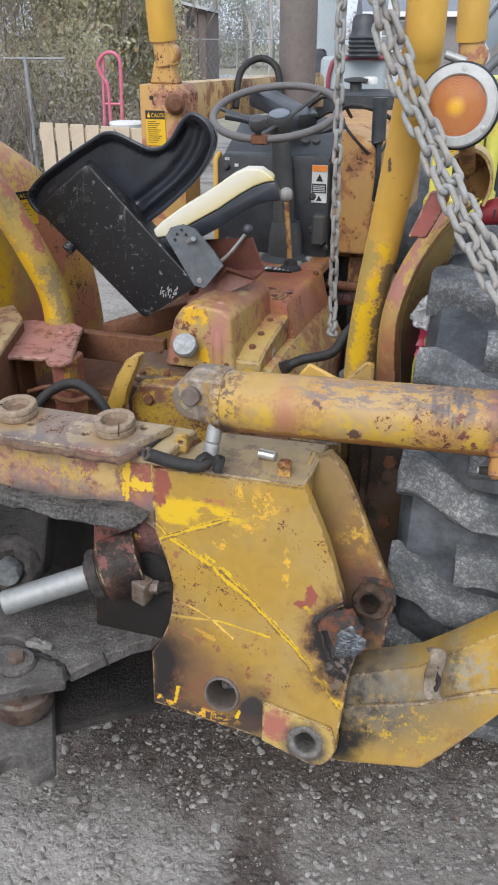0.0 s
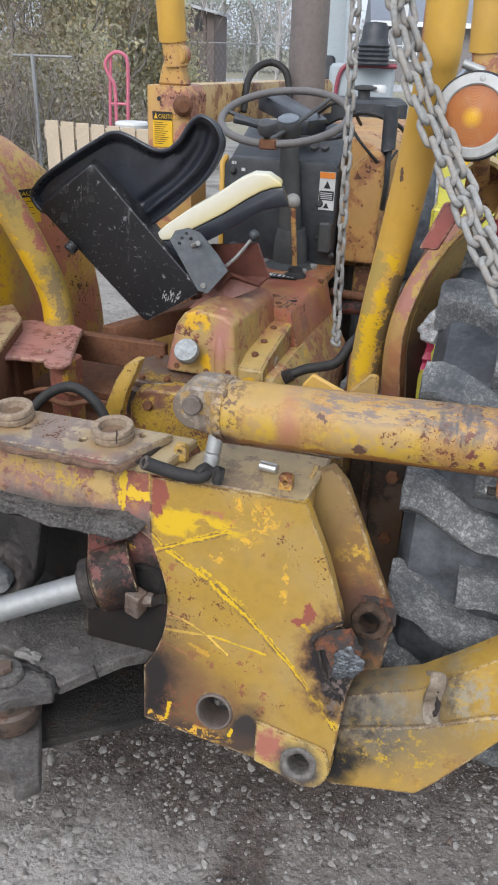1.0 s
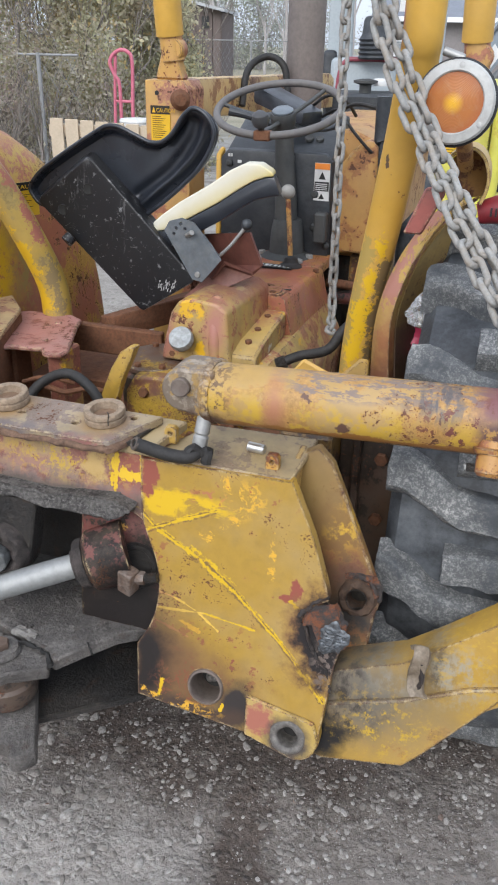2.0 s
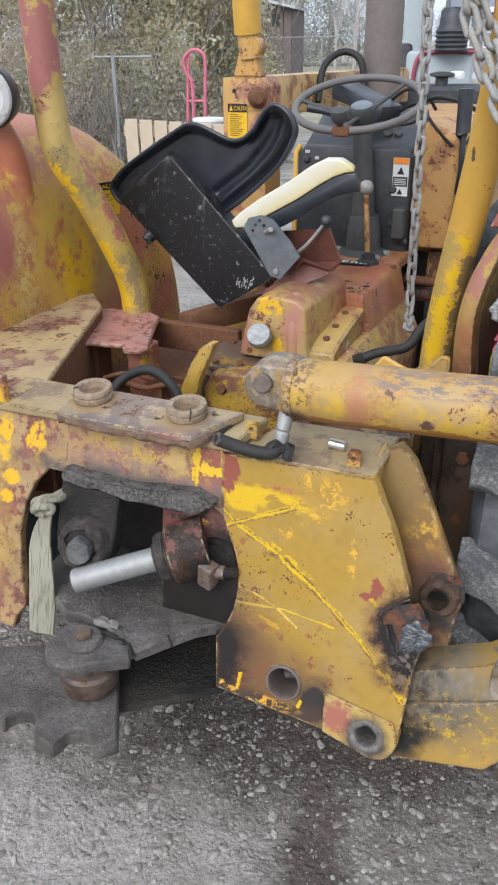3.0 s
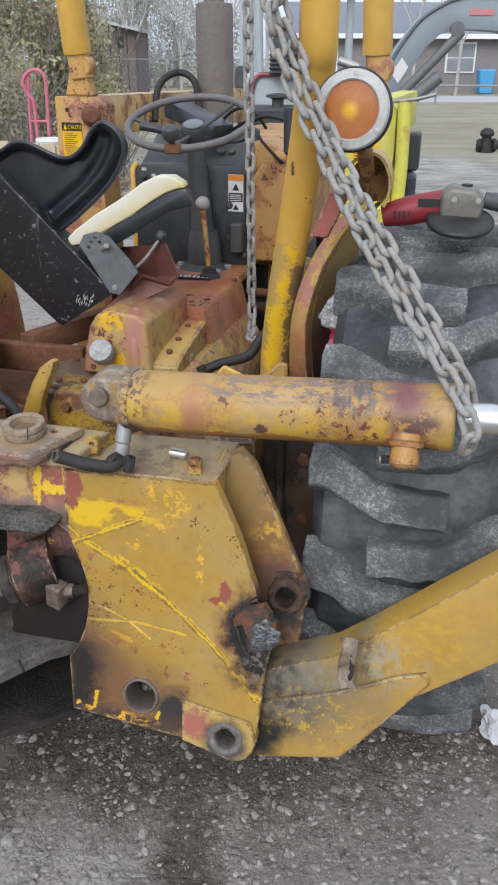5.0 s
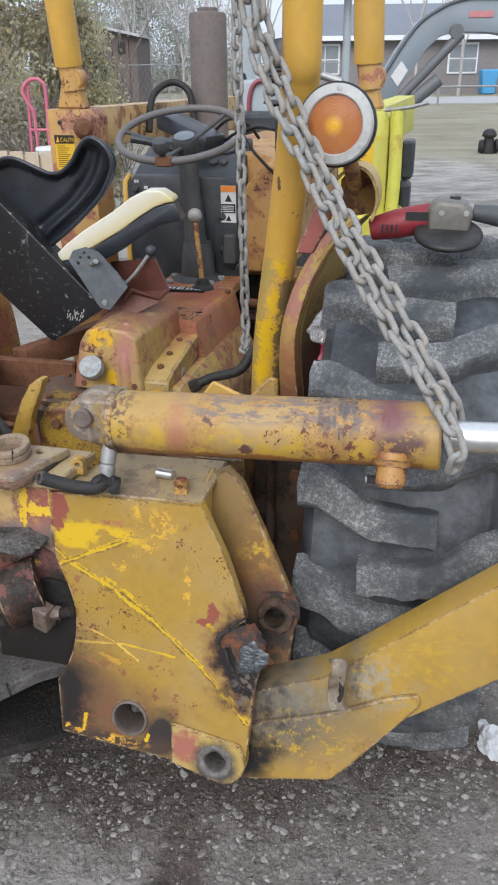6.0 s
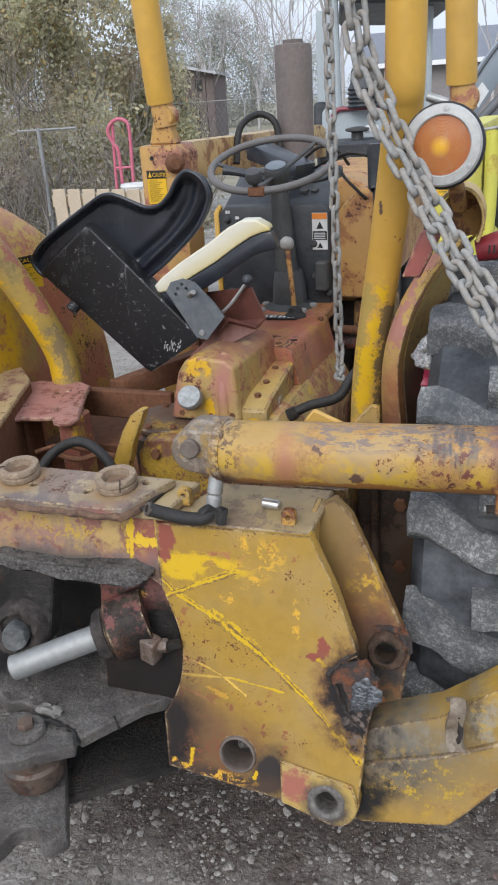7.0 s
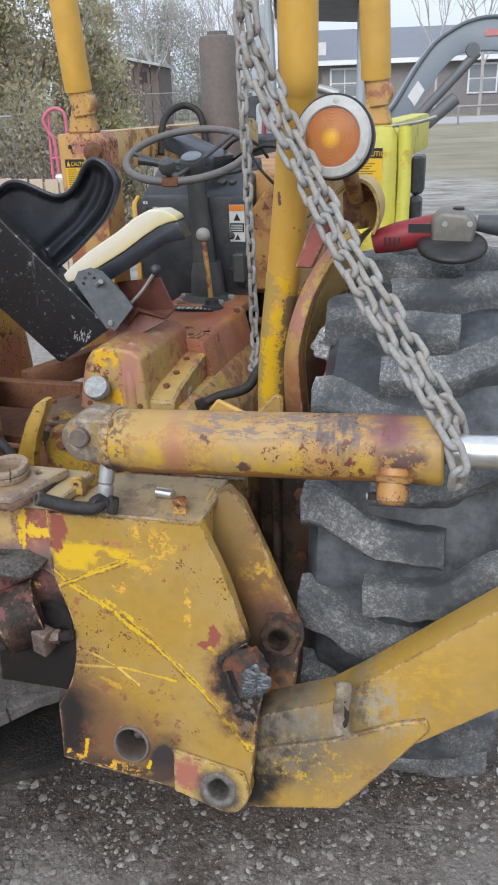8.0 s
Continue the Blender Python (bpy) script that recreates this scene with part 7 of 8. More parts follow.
part("hose_piece", tube([(-0.106, -0.024, 0.944), (-0.080, -0.016, 0.934), (-0.045, -0.008, 0.924), (-0.010, 0.005, 0.920), (0.004, 0.03, 0.930)], 0.0128, seg=18), hose_rubber, hose, "cut black hose")
mouth, out = Vector((-0.107, -0.0245, 0.9445)), Vector((-0.026, -0.030, 0.022)).normalized()
part("cut_end", roughen(turned([(0.0068, -0.003), (0.0068, 0.0045), (0.009, 0.0055), (0.0130, 0.0030), (0.0133, -0.006)], mouth, out, whole=False, seg=20), 0.002, 90), plain("frayed_hose_end", (0.085, 0.068, 0.056), 0.85, 0, 60, 0.5, 0.9), hose, "frayed grey cut end")
# black disc on the capped end gives the shade inside the hose
part("hose_bore", turned([(0, 0.0012), (0.0072, 0.0012), (0.0072, 0.0)], mouth, out, whole=False, seg=16), gap_shade, hose)
part("crimp_sleeve", turned([(0, 0), (0.013, 0), (0.015, 0.004), (0.015, 0.022), (0.012, 0.026), (0.015, 0.030), (0.014, 0.060), (0.010, 0.064), (0.010, 0.08), (0, 0.08)], (0.000, 0.030, 0.930), (0.06, 0.22, 0.75), whole=False, seg=20), steel, hose, "galvanised crimp sleeve")
rag = tube([(-0.018, 0.005, 0.918), (-0.006, 0.012, 0.938), (0.010, 0.018, 0.925), (0.022, 0.02, 0.932), (0.020, 0.015, 0.905)], 0.009, seg=8)
part("torn_rubber", roughen(rag, 0.005, 60), hose_rubber, hose, "torn rubber cover")
solo("steel_socket", turned([(0.0, 0.0), (0.008, 0.0), (0.010, 0.002), (0.010, 0.034), (0.008, 0.036), (0, 0.036)], (0.078, 0.092, 0.918), (1, -0.1, -0.02), whole=False, seg=20), chrome, (0.09, 0.09, 0.905), "small shiny steel sleeve lying on the frame", "socket")

# stabiliser leg
leg_at = (0.245, -0.105, 0.355)
leg = thing("stabilizer_leg", leg_at, "sooty yellow welded stabiliser leg pinned to the frame", "stabilizer leg")
side = [(0.03, 0.00), (0.055, -0.004), (0.215, 0.025), (0.245, 0.055), (0.350, 0.175), (0.95, 0.60), (0.95, 0.835), (0.245, 0.275), (0.19, 0.235), (0.07, 0.188), (0.03, 0.15)]
beam_leg = part("leg_beam", slab(side, lambda u, v, w: Vector(leg_at) + Vector((u, 0.022 + v * 0.16 + w, v)), 0.075), leg_paint, leg, "welded yellow box leg", 0.005, 2)
plate3 = [(0.03, 0.0), (0.06, -0.008), (0.218, 0.022), (0.248, 0.054), (0.375, 0.215), (0.368, 0.235), (0.32, 0.222), (0.20, 0.165), (0.03, 0.11)]
part("side_gusset", slab(plate3, lambda u, v, w: Vector(leg_at) + Vector((u, 0.012 + v * 0.16 + w, v)), 0.012), leg_paint, leg, "welded side plate", 0.003)
curl = smooth_path([(0.196, 0.010, 0.280), (0.204, -0.006, 0.290), (0.206, -0.020, 0.276), (0.203, -0.016, 0.250), (0.201, -0.008, 0.228), (0.204, -0.018, 0.208), (0.212, -0.024, 0.200)], 4)
grid = [[Vector(leg_at) + Vector((p.x + x, 0.006 + p.y + p.z * 0.16 + 0.004 * math.sin(x * 120), p.z + x * 0.25)) for x in (0.004, 0.013, 0.022, 0.031)] for p in curl]
part("bent_tab", sheet(grid, 0.008), plain("dirty_bent_steel", (0.225, 0.180, 0.130), 0.6, 0.1, 30, 0.6, 0.8, 0.65, (0.10, 0.062, 0.04), grain=130), leg, "curled steel tab", 0.002)
part("tab_weld", roughen(tube([Vector(leg_at) + Vector((0.229, 0.036, 0.272)), Vector(leg_at) + Vector((0.230, 0.030, 0.24)), Vector(leg_at) + Vector((0.228, 0.026, 0.21))], 0.004, seg=8), 0.004, 90), burnt, leg, "rough weld bead")


# chains
def link_mesh(length=0.0645, width=0.0365, wire=0.0062):
    path = []
    r = width / 2 - wire
    h = length / 2 - wire - r
    for i in range(12):
        q = math.pi * i / 11
        path.append(Vector((r * math.cos(q), 0, h + r * math.sin(q))))
    for i in range(12):
        q = math.pi + math.pi * i / 11
        path.append(Vector((r * math.cos(q), 0, -h + r * math.sin(q))))
    me = finish(tube(path, wire, seg=8, n=0, closed=True), 0, 1, 70)
    me.materials.append(chain_steel)
    return me


LINK = link_mesh()


def chain(points, label, at, twist=0.0):
    ob = thing("steel_chain", at, label, "chain", group="lifting chains")
    path = smooth_path(points, 40)
    step, seed = 0.0645 - 0.0062 * 3.7, random.Random(len(points) + int(twist))
    d, last, k = 0.0, path[0], 0
    spots = [path[0]]
    for p in path[1:]:
        while (p - last).length >= step:
            last = last + (p - last).normalized() * step
            spots.append(last)
    for k in range(len(spots) - 1):
        p, q = spots[k], spots[k + 1]
        turn = (q - p).to_track_quat("Z", "Y").to_matrix().to_4x4()
        link = new("link", LINK)
        link.parent = ob
        roll = radians(twist + 90 * (k % 2) + seed.uniform(-14, 14))
        link.matrix_local = Matrix.Translation((p + q) / 2 - Vector(at)) @ turn @ Matrix.Rotation(roll, 4, "Z") @ pose(0, 0, 0, seed.uniform(-5, 5), seed.uniform(-5, 5), 0)
    return ob


chain([(0.632, 0.020, 1.020), (0.636, 0.0, 1.07), (0.590, 0.06, 1.135), (0.50, 0.16, 1.222), (0.40, 0.27, 1.345), (0.31, 0.355, 1.475), (0.235, 0.40, 1.60), (0.195, 0.42, 1.72), (0.165, 0.43, 2.0), (0.14, 0.44, 2.5)],
      "heavy grey steel chain holding up the cylinder", (0.6, 0.08, 1.0), 20)
chain([(0.634, 0.12, 1.02), (0.638, 0.11, 1.08), (0.590, 0.12, 1.15), (0.515, 0.20, 1.245), (0.40, 0.30, 1.385), (0.312, 0.385, 1.515), (0.24, 0.43, 1.65), (0.205, 0.44, 1.75), (0.18, 0.45, 2.0), (0.16, 0.46, 2.5)],
      "heavy grey steel chain holding up the cylinder", (0.6, 0.1, 1.0), 60)
chain([(0.020, 1.05, 0.84), (-0.006, 1.18, 0.85), (-0.022, 1.24, 0.93), (-0.028, 1.255, 1.10), (-0.038, 1.275, 1.40), (-0.048, 1.29, 1.65), (-0.052, 1.30, 1.85), (-0.056, 1.30, 2.6)], "grey steel chain hanging beside the dashboard", (-0.03, 1.3, 0.8), 35)

# webbing strap in the cut-out
strap = thing("webbing_strap", (-0.53, -0.03, 0.6), "dirty grey webbing strap knotted and hanging down", "strap")
sp = [rear(-0.486, 0.728, -0.050), rear(-0.496, 0.690, -0.052), rear(-0.500, 0.640, -0.05), rear(-0.496, 0.58, -0.05), rear(-0.492, 0.52, -0.05), rear(-0.490, 0.455, -0.05)]
wide = [0.010, 0.019, 0.029, 0.033, 0.034, 0.029]
grid = [[p + Vector((x * w, 0.003 * math.sin(x * 2.5 + i * 0.4), 0)) for x in (-1, -0.5, 0, 0.5, 1)] for i, (p, w) in enumerate(zip(smooth_path(sp, 3), np.interp(np.linspace(0, 5, 16), range(6), wide)))]
k = Tree("dirty_grey_webbing")
rib = k.noise(60.0, 3.0, 0.6, stretch=(3.0, 1.0, 0.15))
c = k.mix(k.noise(9.0, 5.0), (0.19, 0.175, 0.13), (0.34, 0.315, 0.25))
c = k.mix(k.step(rib, 0.5, 0.62), c, (0.15, 0.145, 0.09))
k.bump(rib, 0.8, 0.003)
cloth = k.done(c, 0.85)
part("strap_tail", sheet(grid, 0.004), cloth, strap, smooth=60)
knot = tube([rear(-0.470, 0.752, 0.010), rear(-0.466, 0.757, -0.040), rear(-0.484, 0.762, -0.066), rear(-0.508, 0.750, -0.060), rear(-0.503, 0.735, -0.048), rear(-0.476, 0.737, -0.060), rear(-0.468, 0.750, -0.066), rear(-0.489, 0.752, -0.078), rear(-0.503, 0.738, -0.066), rear(-0.488, 0.724, -0.056)], 0.0125, seg=12, flat=0.75)
part("knot", roughen(knot, 0.003, 70), cloth, strap, "knotted webbing", smooth=70)
part("strap_loop", tube([rear(-0.472, 0.752, 0.03), rear(-0.468, 0.756, -0.01), rear(-0.474, 0.758, -0.05)], 0.011, seg=10), cloth, strap, smooth=70)

# angle grinder lying on the tyre
gr = thing("angle_grinder", (0.62, 0.62, 1.285), "red angle grinder with black disc lying on the tyre", "angle grinder")
red_case = plain("worn_red_plastic", (0.22, 0.016, 0.024), 0.5, 0, 18, 0.3, 0.3, 0.3, (0.1, 0.03, 0.03))
body = [(0.425, 0.60, 1.305), (0.46, 0.60, 1.314), (0.52, 0.60, 1.328), (0.56, 0.60, 1.336)]
part("handle", tube(body, lambda t: 0.022 + 0.008 * min(1.0, t * 2.2), seg=18, flat=1.05), red_case, gr, "red plastic body")
# flat black blocks imitate the shade in the vent slots
for i in range(4):
    part("vent_slot", block((0.450 + i * 0.010, 0.570, 1.304), (0.454 + i * 0.010, 0.5745, 1.322)), ink, gr)
part("label", block((0.500, 0.570, 1.332), (0.548, 0.574, 1.350)), ink, gr)
part("gear_head", slab([(0.548, 1.305), (0.632, 1.305), (0.640, 1.350), (0.620, 1.374), (0.566, 1.378), (0.546, 1.362)], lambda u, v, w: Vector((u, 0.555 + w, v)), 0.085), plain("grey_alloy", (0.17, 0.16, 0.14), 0.5, 0.4, 20, 0.25), gr, "grey alloy gear head", 0.012, 3)
part("disc_guard", turned([(0, 0), (0.070, 0), (0.072, 0.003), (0.072, 0.010), (0.064, 0.015), (0.030, 0.017), (0, 0.017)], (0.592, 0.560, 1.302), (0.03, -0.30, 0.95), whole=False, seg=40), plain("dusty_black_guard", (0.020, 0.019, 0.019), 0.5, 0.2, 14, 0.5, 0.4, 0.4, (0.085, 0.080, 0.075)), gr, "black disc and guard", 0.002)
for u in (0.575, 0.625):
    part("head_screw", rod((u, 0.552, 1.352), (u, 0.557, 1.352), 0.006, seg=10), steel, gr)
part("spindle_lock", rod((0.60, 0.60, 1.370), (0.60, 0.60, 1.380), 0.012, seg=14), hose_rubber, gr)
part("side_handle", tube([(0.64, 0.62, 1.345), (0.72, 0.62, 1.335), (0.80, 0.62, 1.32), (0.88, 0.62, 1.31)], lambda t: 0.017 + 0.008 * math.sin(t * 3.1), seg=14), plain("grey_black_grip", (0.06, 0.065, 0.07), 0.6), gr, "grey-black side handle")
# empty snack bag stuck between the strip and the tyre
litter = thing("crumpled_bag", (0.32, 0.60, 0.95), "crumpled clear plastic bag with green and red print", "plastic bag")
film = Tree("crinkled_clear_film")
film.b.inputs["Transmission Weight"].default_value = 0.75
film.bump(film.noise(60), 0.6, 0.004)
film = film.done((0.80, 0.81, 0.82), 0.22)
bag = bmesh.new()
bmesh.ops.create_icosphere(bag, subdivisions=4, radius=0.030, matrix=Matrix.Translation((0.335, 0.505, 1.105)) @ Matrix.Diagonal((1.0, 0.5, 1.1, 1)))
roughen(roughen(bag, 0.018, 24), 0.008, 70, 2.0)
part("bag_film", bag, film, litter, "clear crinkled film", smooth=0)
for name, lo, hi, colour in (("green_print", 1.105, 1.175, (0.42, 0.52, 0.10)), ("red_print", 0.96, 1.045, (0.55, 0.05, 0.12))):
    rows = [[Vector((0.322 + 0.012 * x + 0.004 * math.sin(j * 1.7), 0.62 + 0.006 * math.sin(j * 2.3 + x), lo + (hi - lo) * j / 6)) for x in (-1, 0, 1)] for j in range(7)]
    part(name, sheet(rows, 0.002), plain(name + "_film", colour, 0.35, 0, 30, 0.25, 0.3), litter)

# ---- the ground and what stands round the machine ----
WORLD = Matrix.Identity(4)
k = Tree("gravelly_dirt")
big, mid, fine = k.noise(0.9, 5.0), k.noise(7.0, 6.0, 0.65), k.noise(60.0, 5.0, 0.7)
c = k.mix(k.step(mid, 0.3, 0.7), (0.180, 0.156, 0.136), (0.295, 0.268, 0.242))
c = k.mix(k.step(k.noise(2.6, 6.0, 0.65), 0.44, 0.60), c, (0.345, 0.318, 0.290))
c = k.mix(k.math("MULTIPLY", k.step(k.noise(24.0, 7.0, 0.74), 0.51, 0.63), 0.85), c, (0.082, 0.064, 0.053))
c = k.mix(k.math("MULTIPLY", k.step(fine, 0.52, 0.72), 0.6), c, (0.12, 0.102, 0.088))
cell = k.cells(62.0)
tint = k.math("FRACT", k.math("MULTIPLY", k.vec("LENGTH", cell.outputs["Color"], (0, 0, 0)), 7.0))
c = k.mix(k.math("MULTIPLY", k.step(cell.outputs["Distance"], 0.50, 0.25), k.step(tint, 0.45, 0.75)), c, k.mix(tint, (0.20, 0.182, 0.162), (0.44, 0.418, 0.388)))
grit = k.cells(150.0)
c = k.mix(k.math("MULTIPLY", k.step(grit.outputs["Distance"], 0.5, 0.2), 0.35), c, k.mix(k.math("FRACT", k.math("MULTIPLY", k.vec("LENGTH", grit.outputs["Color"], (0, 0, 0)), 5.0)), (0.13, 0.112, 0.097), (0.36, 0.335, 0.305)))
c = k.mix(k.math("MULTIPLY", k.blot((-0.42, 0.88, 0.0), (0.52, 0.24, 1.0), 0.6, 0.5, 6.0), 0.55), c, k.mix(k.step(fine, 0.35, 0.65), (0.52, 0.485, 0.45), (0.33, 0.30, 0.27)))
# damp strip, wide darker band below the machine, darker patch at the right
dark_soil = k.math("MAXIMUM", k.blot((0.115, 0.85, 0.0), (0.085, 0.62, 1.0), 0.5, 0.35, 9.0), k.math("MAXIMUM", k.blot((0.10, 1.34, 0.0), (0.80, 0.24, 1.0), 0.5, 0.5, 5.0), k.math("MULTIPLY", k.blot((0.46, 1.10, 0.0), (0.30, 0.19, 1.0), 0.6, 0.6, 6.0), 0.45)))
c = k.mix(k.math("MULTIPLY", dark_soil, 0.86), c, k.mix(k.step(fine, 0.4, 0.6), (0.098, 0.070, 0.054), (0.042, 0.030, 0.024)))
grass = k.math("MULTIPLY", k.step(k.noise(0.25, 4.0), 0.20, 0.36), k.step(k.math("ADD", k.vec("LENGTH", k.co, (0, 0, 0)), k.math("MULTIPLY", k.math("SUBTRACT", k.noise(0.5, 5.0, 0.7), 0.5), 5.0)), 14.5, 17.0))
far = k.step(k.vec("LENGTH", k.co, (0, 0, 0)), 4.0, 8.0)
c = k.mix(far, c, k.mix(k.step(k.noise(2.4, 7.0, 0.78, stretch=(0.5, 1.0, 1.0)), 0.40, 0.60), (0.20, 0.182, 0.16), (0.44, 0.42, 0.385)))
c = k.mix(grass, c, k.mix(k.step(k.noise(1.2, 7.0, 0.75, stretch=(0.4, 1.0, 1.0)), 0.35, 0.65), (0.215, 0.195, 0.135), (0.345, 0.318, 0.235)))
k.bump(k.math("SUBTRACT", k.math("ADD", k.math("MULTIPLY", k.noise(24.0, 6.0, 0.7), -1.2), k.math("ADD", mid, k.math("MULTIPLY", fine, 0.5))), k.math("MULTIPLY", k.step(cell.outputs["Distance"], 0.1, 0.5), k.math("MULTIPLY", k.step(tint, 0.45, 0.75), 0.35))), 1.0, 0.018)
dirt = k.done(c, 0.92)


RISE = 0.45


def ground_height(x, y):
    p = Vector((x, y, 0))
    near = max(0.0, 1 - max(0, (p - Vector((0.2, 1.2, 0))).length - 2) / 6)
    f = min(1.0, max(0.0, (y - 13.0) / 15.0))
    return RISE * f * f * (3 - 2 * f) + near * (0.018 * noise.noise(p * 2.3) + 0.010 * noise.noise(p * 6.5) + 0.005 * noise.noise(p * 17)) - 0.004


def spaced(lo, hi, a, b, step, far):
    inner = list(np.arange(a, b + step / 2, step))
    left = [a - (a - lo) * (i / far) ** 3 for i in range(far, 0, -1)]
    right = [b + (hi - b) * (i / far) ** 3 for i in range(1, far + 1)]
    return left + inner + right


xs, ys = spaced(-300, 300, -1.2, 1.6, 0.022, 22), spaced(-120, 600, 0.2, 2.4, 0.022, 40)
verts = [(x, y, ground_height(x, y)) for y in ys for x in xs]
w = len(xs)
faces = [(j * w + i, j * w + i + 1, (j + 1) * w + i + 1, (j + 1) * w + i) for j in range(len(ys) - 1) for i in range(w - 1)]
me = bpy.data.meshes.new("ground")
me.from_pydata(verts, [], faces)
me.shade_smooth()
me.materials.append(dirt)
tagged(new("ground", me), "bare grey dirt yard with gravel, a moist strip and dark brown patches", "ground", kind="structure")

# gravel
k = Tree("mixed_pale_gravel")
tone = k.t.nodes.new("ShaderNodeNewGeometry").outputs["Random Per Island"]
c = k.mix(tone, (0.195, 0.177, 0.158), (0.45, 0.428, 0.398))
c = k.mix(k.step(k.math("FRACT", k.math("MULTIPLY", tone, 37.0)), 0.985, 0.99), c, (0.25, 0.14, 0.10))
c = k.mix(k.math("MULTIPLY", k.step(k.noise(70.0, 6.0, 0.72), 0.44, 0.62), 0.85), c, (0.175, 0.152, 0.132))
k.bump(k.noise(260.0, 5.0, 0.7), 0.9, 0.003)
gravel_mat = k.done(c, 0.85)
rng = random.Random(8)
shapes = []
for s in range(14):
    bm = bmesh.new()
    bmesh.ops.create_icosphere(bm, subdivisions=1 if s < 9 else 2, radius=1.0)
    for v in bm.verts:
        v.co *= 1 + (0.35 if s < 9 else 0.48) * noise.noise(v.co * (1.6 if s < 9 else 1.0) + Vector((s * 7.3, 0, 0))) + (0.0 if s < 9 else 0.10 * noise.noise(v.co * 3.1 + Vector((0, s * 5.1, 0))))
    shapes.append(([v.co.copy() for v in bm.verts], [[v.index for v in f.verts] for f in bm.faces]))
    bm.free()
verts, faces = [], []
for i in range(68000):
    x, y = rng.uniform(-1.15, 1.5), rng.uniform(0.25, 2.4)
    patch = 0.5 + noise.noise(Vector((x * 2.2, y * 2.2, 3)))
    strip = abs(x - 0.115) < 0.085 and y < 1.3
    if i < 56000:
        if rng.random() > (0.25 + 0.8 * patch) * (0.45 if strip else 1.0):
            continue
        size = 0.0013 * rng.paretovariate(2.4)
    else:
        if rng.random() > (0.15 + 0.9 * patch) * (0.5 if x > 0.2 else 1.0) * (0.3 if strip else 1.0):
            continue
        size = min(0.0135, 0.0036 * rng.paretovariate(2.3))
    size = min(size, 0.0095 if x > 0.2 else 0.0135)
    m = Matrix.Translation((x, y, ground_height(x, y) - size * 0.28)) @ Euler((rng.uniform(-0.5, 0.5), rng.uniform(-0.5, 0.5), rng.uniform(0, 6.3))).to_matrix().to_4x4() @ Matrix.Diagonal((size * rng.uniform(0.8, 1.5), size * rng.uniform(0.7, 1.2), size * rng.uniform(0.5, 0.85), 1))
    vs, fs = shapes[rng.randrange(9)] if size < 0.005 else shapes[rng.randrange(9, 14)]
    o = len(verts)
    verts += [m @ v for v in vs]
    faces += [[o + j for j in f] for f in fs]
me = bpy.data.meshes.new("gravel")
me.from_pydata(verts, [], faces)
me.shade_smooth()
me.set_sharp_from_angle(angle=radians(44))
me.materials.append(gravel_mat)
tagged(new("gravel", me), "scattered pale gravel stones of many sizes", "gravel", kind="stuff")

# litter by the tyre
bag = bmesh.new()
bmesh.ops.create_icosphere(bag, subdivisions=4, radius=0.045, matrix=Matrix.Translation((0.905, 1.36, 0.04)) @ Matrix.Diagonal((0.9, 1.3, 0.75, 1)))
roughen(roughen(bag, 0.035, 18), 0.012, 60, 5.0)
white_film = Tree("thin_white_plastic")
white_film.b.inputs["Transmission Weight"].default_value = 0.35
white_film.bump(white_film.noise(50), 0.6, 0.004)
solo("plastic_bag", bag, white_film.done((0.72, 0.73, 0.75), 0.35), (0.925, 1.40, 0.0), "crumpled thin white plastic bag on the gravel", "plastic bag", WORLD, smooth=0)
solo("twig", tube([(0.955, 1.44, 0.012), (1.02, 1.36, 0.016), (1.10, 1.30, 0.012)], 0.0016, seg=6), plain("dark_dry_twig", (0.08, 0.055, 0.04), 0.85), (0.955, 1.44, 0.0), "thin dark dry twig on the ground", "twig", WORLD)

# ---- the far side of the yard ----
def leaf_cloud(name, spots, size, material, seed, parent=None, at=(0, 0, 0), droop=0.4):
    """Many folded leaves round the given spots (place, spread)."""
    r = np.random.RandomState(seed)
    pts = []
    for place, spread, count in spots:
        g = r.normal(0, 0.5, (count, 3)) * np.array(spread) + np.array(place)
        pts.append(g)
    pts = np.concatenate(pts) - np.array(at)
    n = len(pts)
    d = r.normal(0, 1, (n, 3))
    d[:, 2] -= droop
    d /= np.linalg.norm(d, axis=1)[:, None]
    s = np.cross(d, r.normal(0, 1, (n, 3)))
    s /= np.linalg.norm(s, axis=1)[:, None]
    u = np.cross(d, s)
    k = size * r.uniform(0.55, 1.3, (n, 1))
    v = np.stack([pts, pts + d * k * 0.5 + s * k * 0.28 + u * k * 0.08, pts + d * k, pts + d * k * 0.5 - s * k * 0.28 + u * k * 0.08], 1).reshape(-1, 3)
    me = bpy.data.meshes.new(name)
    f = np.arange(n)[:, None] * 4
    me.from_pydata(v.tolist(), [], np.concatenate([f + np.array([[0, 1, 2]]), f + np.array([[0, 2, 3]])]).tolist())
    me.materials.append(material)
    ob = new(name, me)
    ob.parent = parent
    return ob


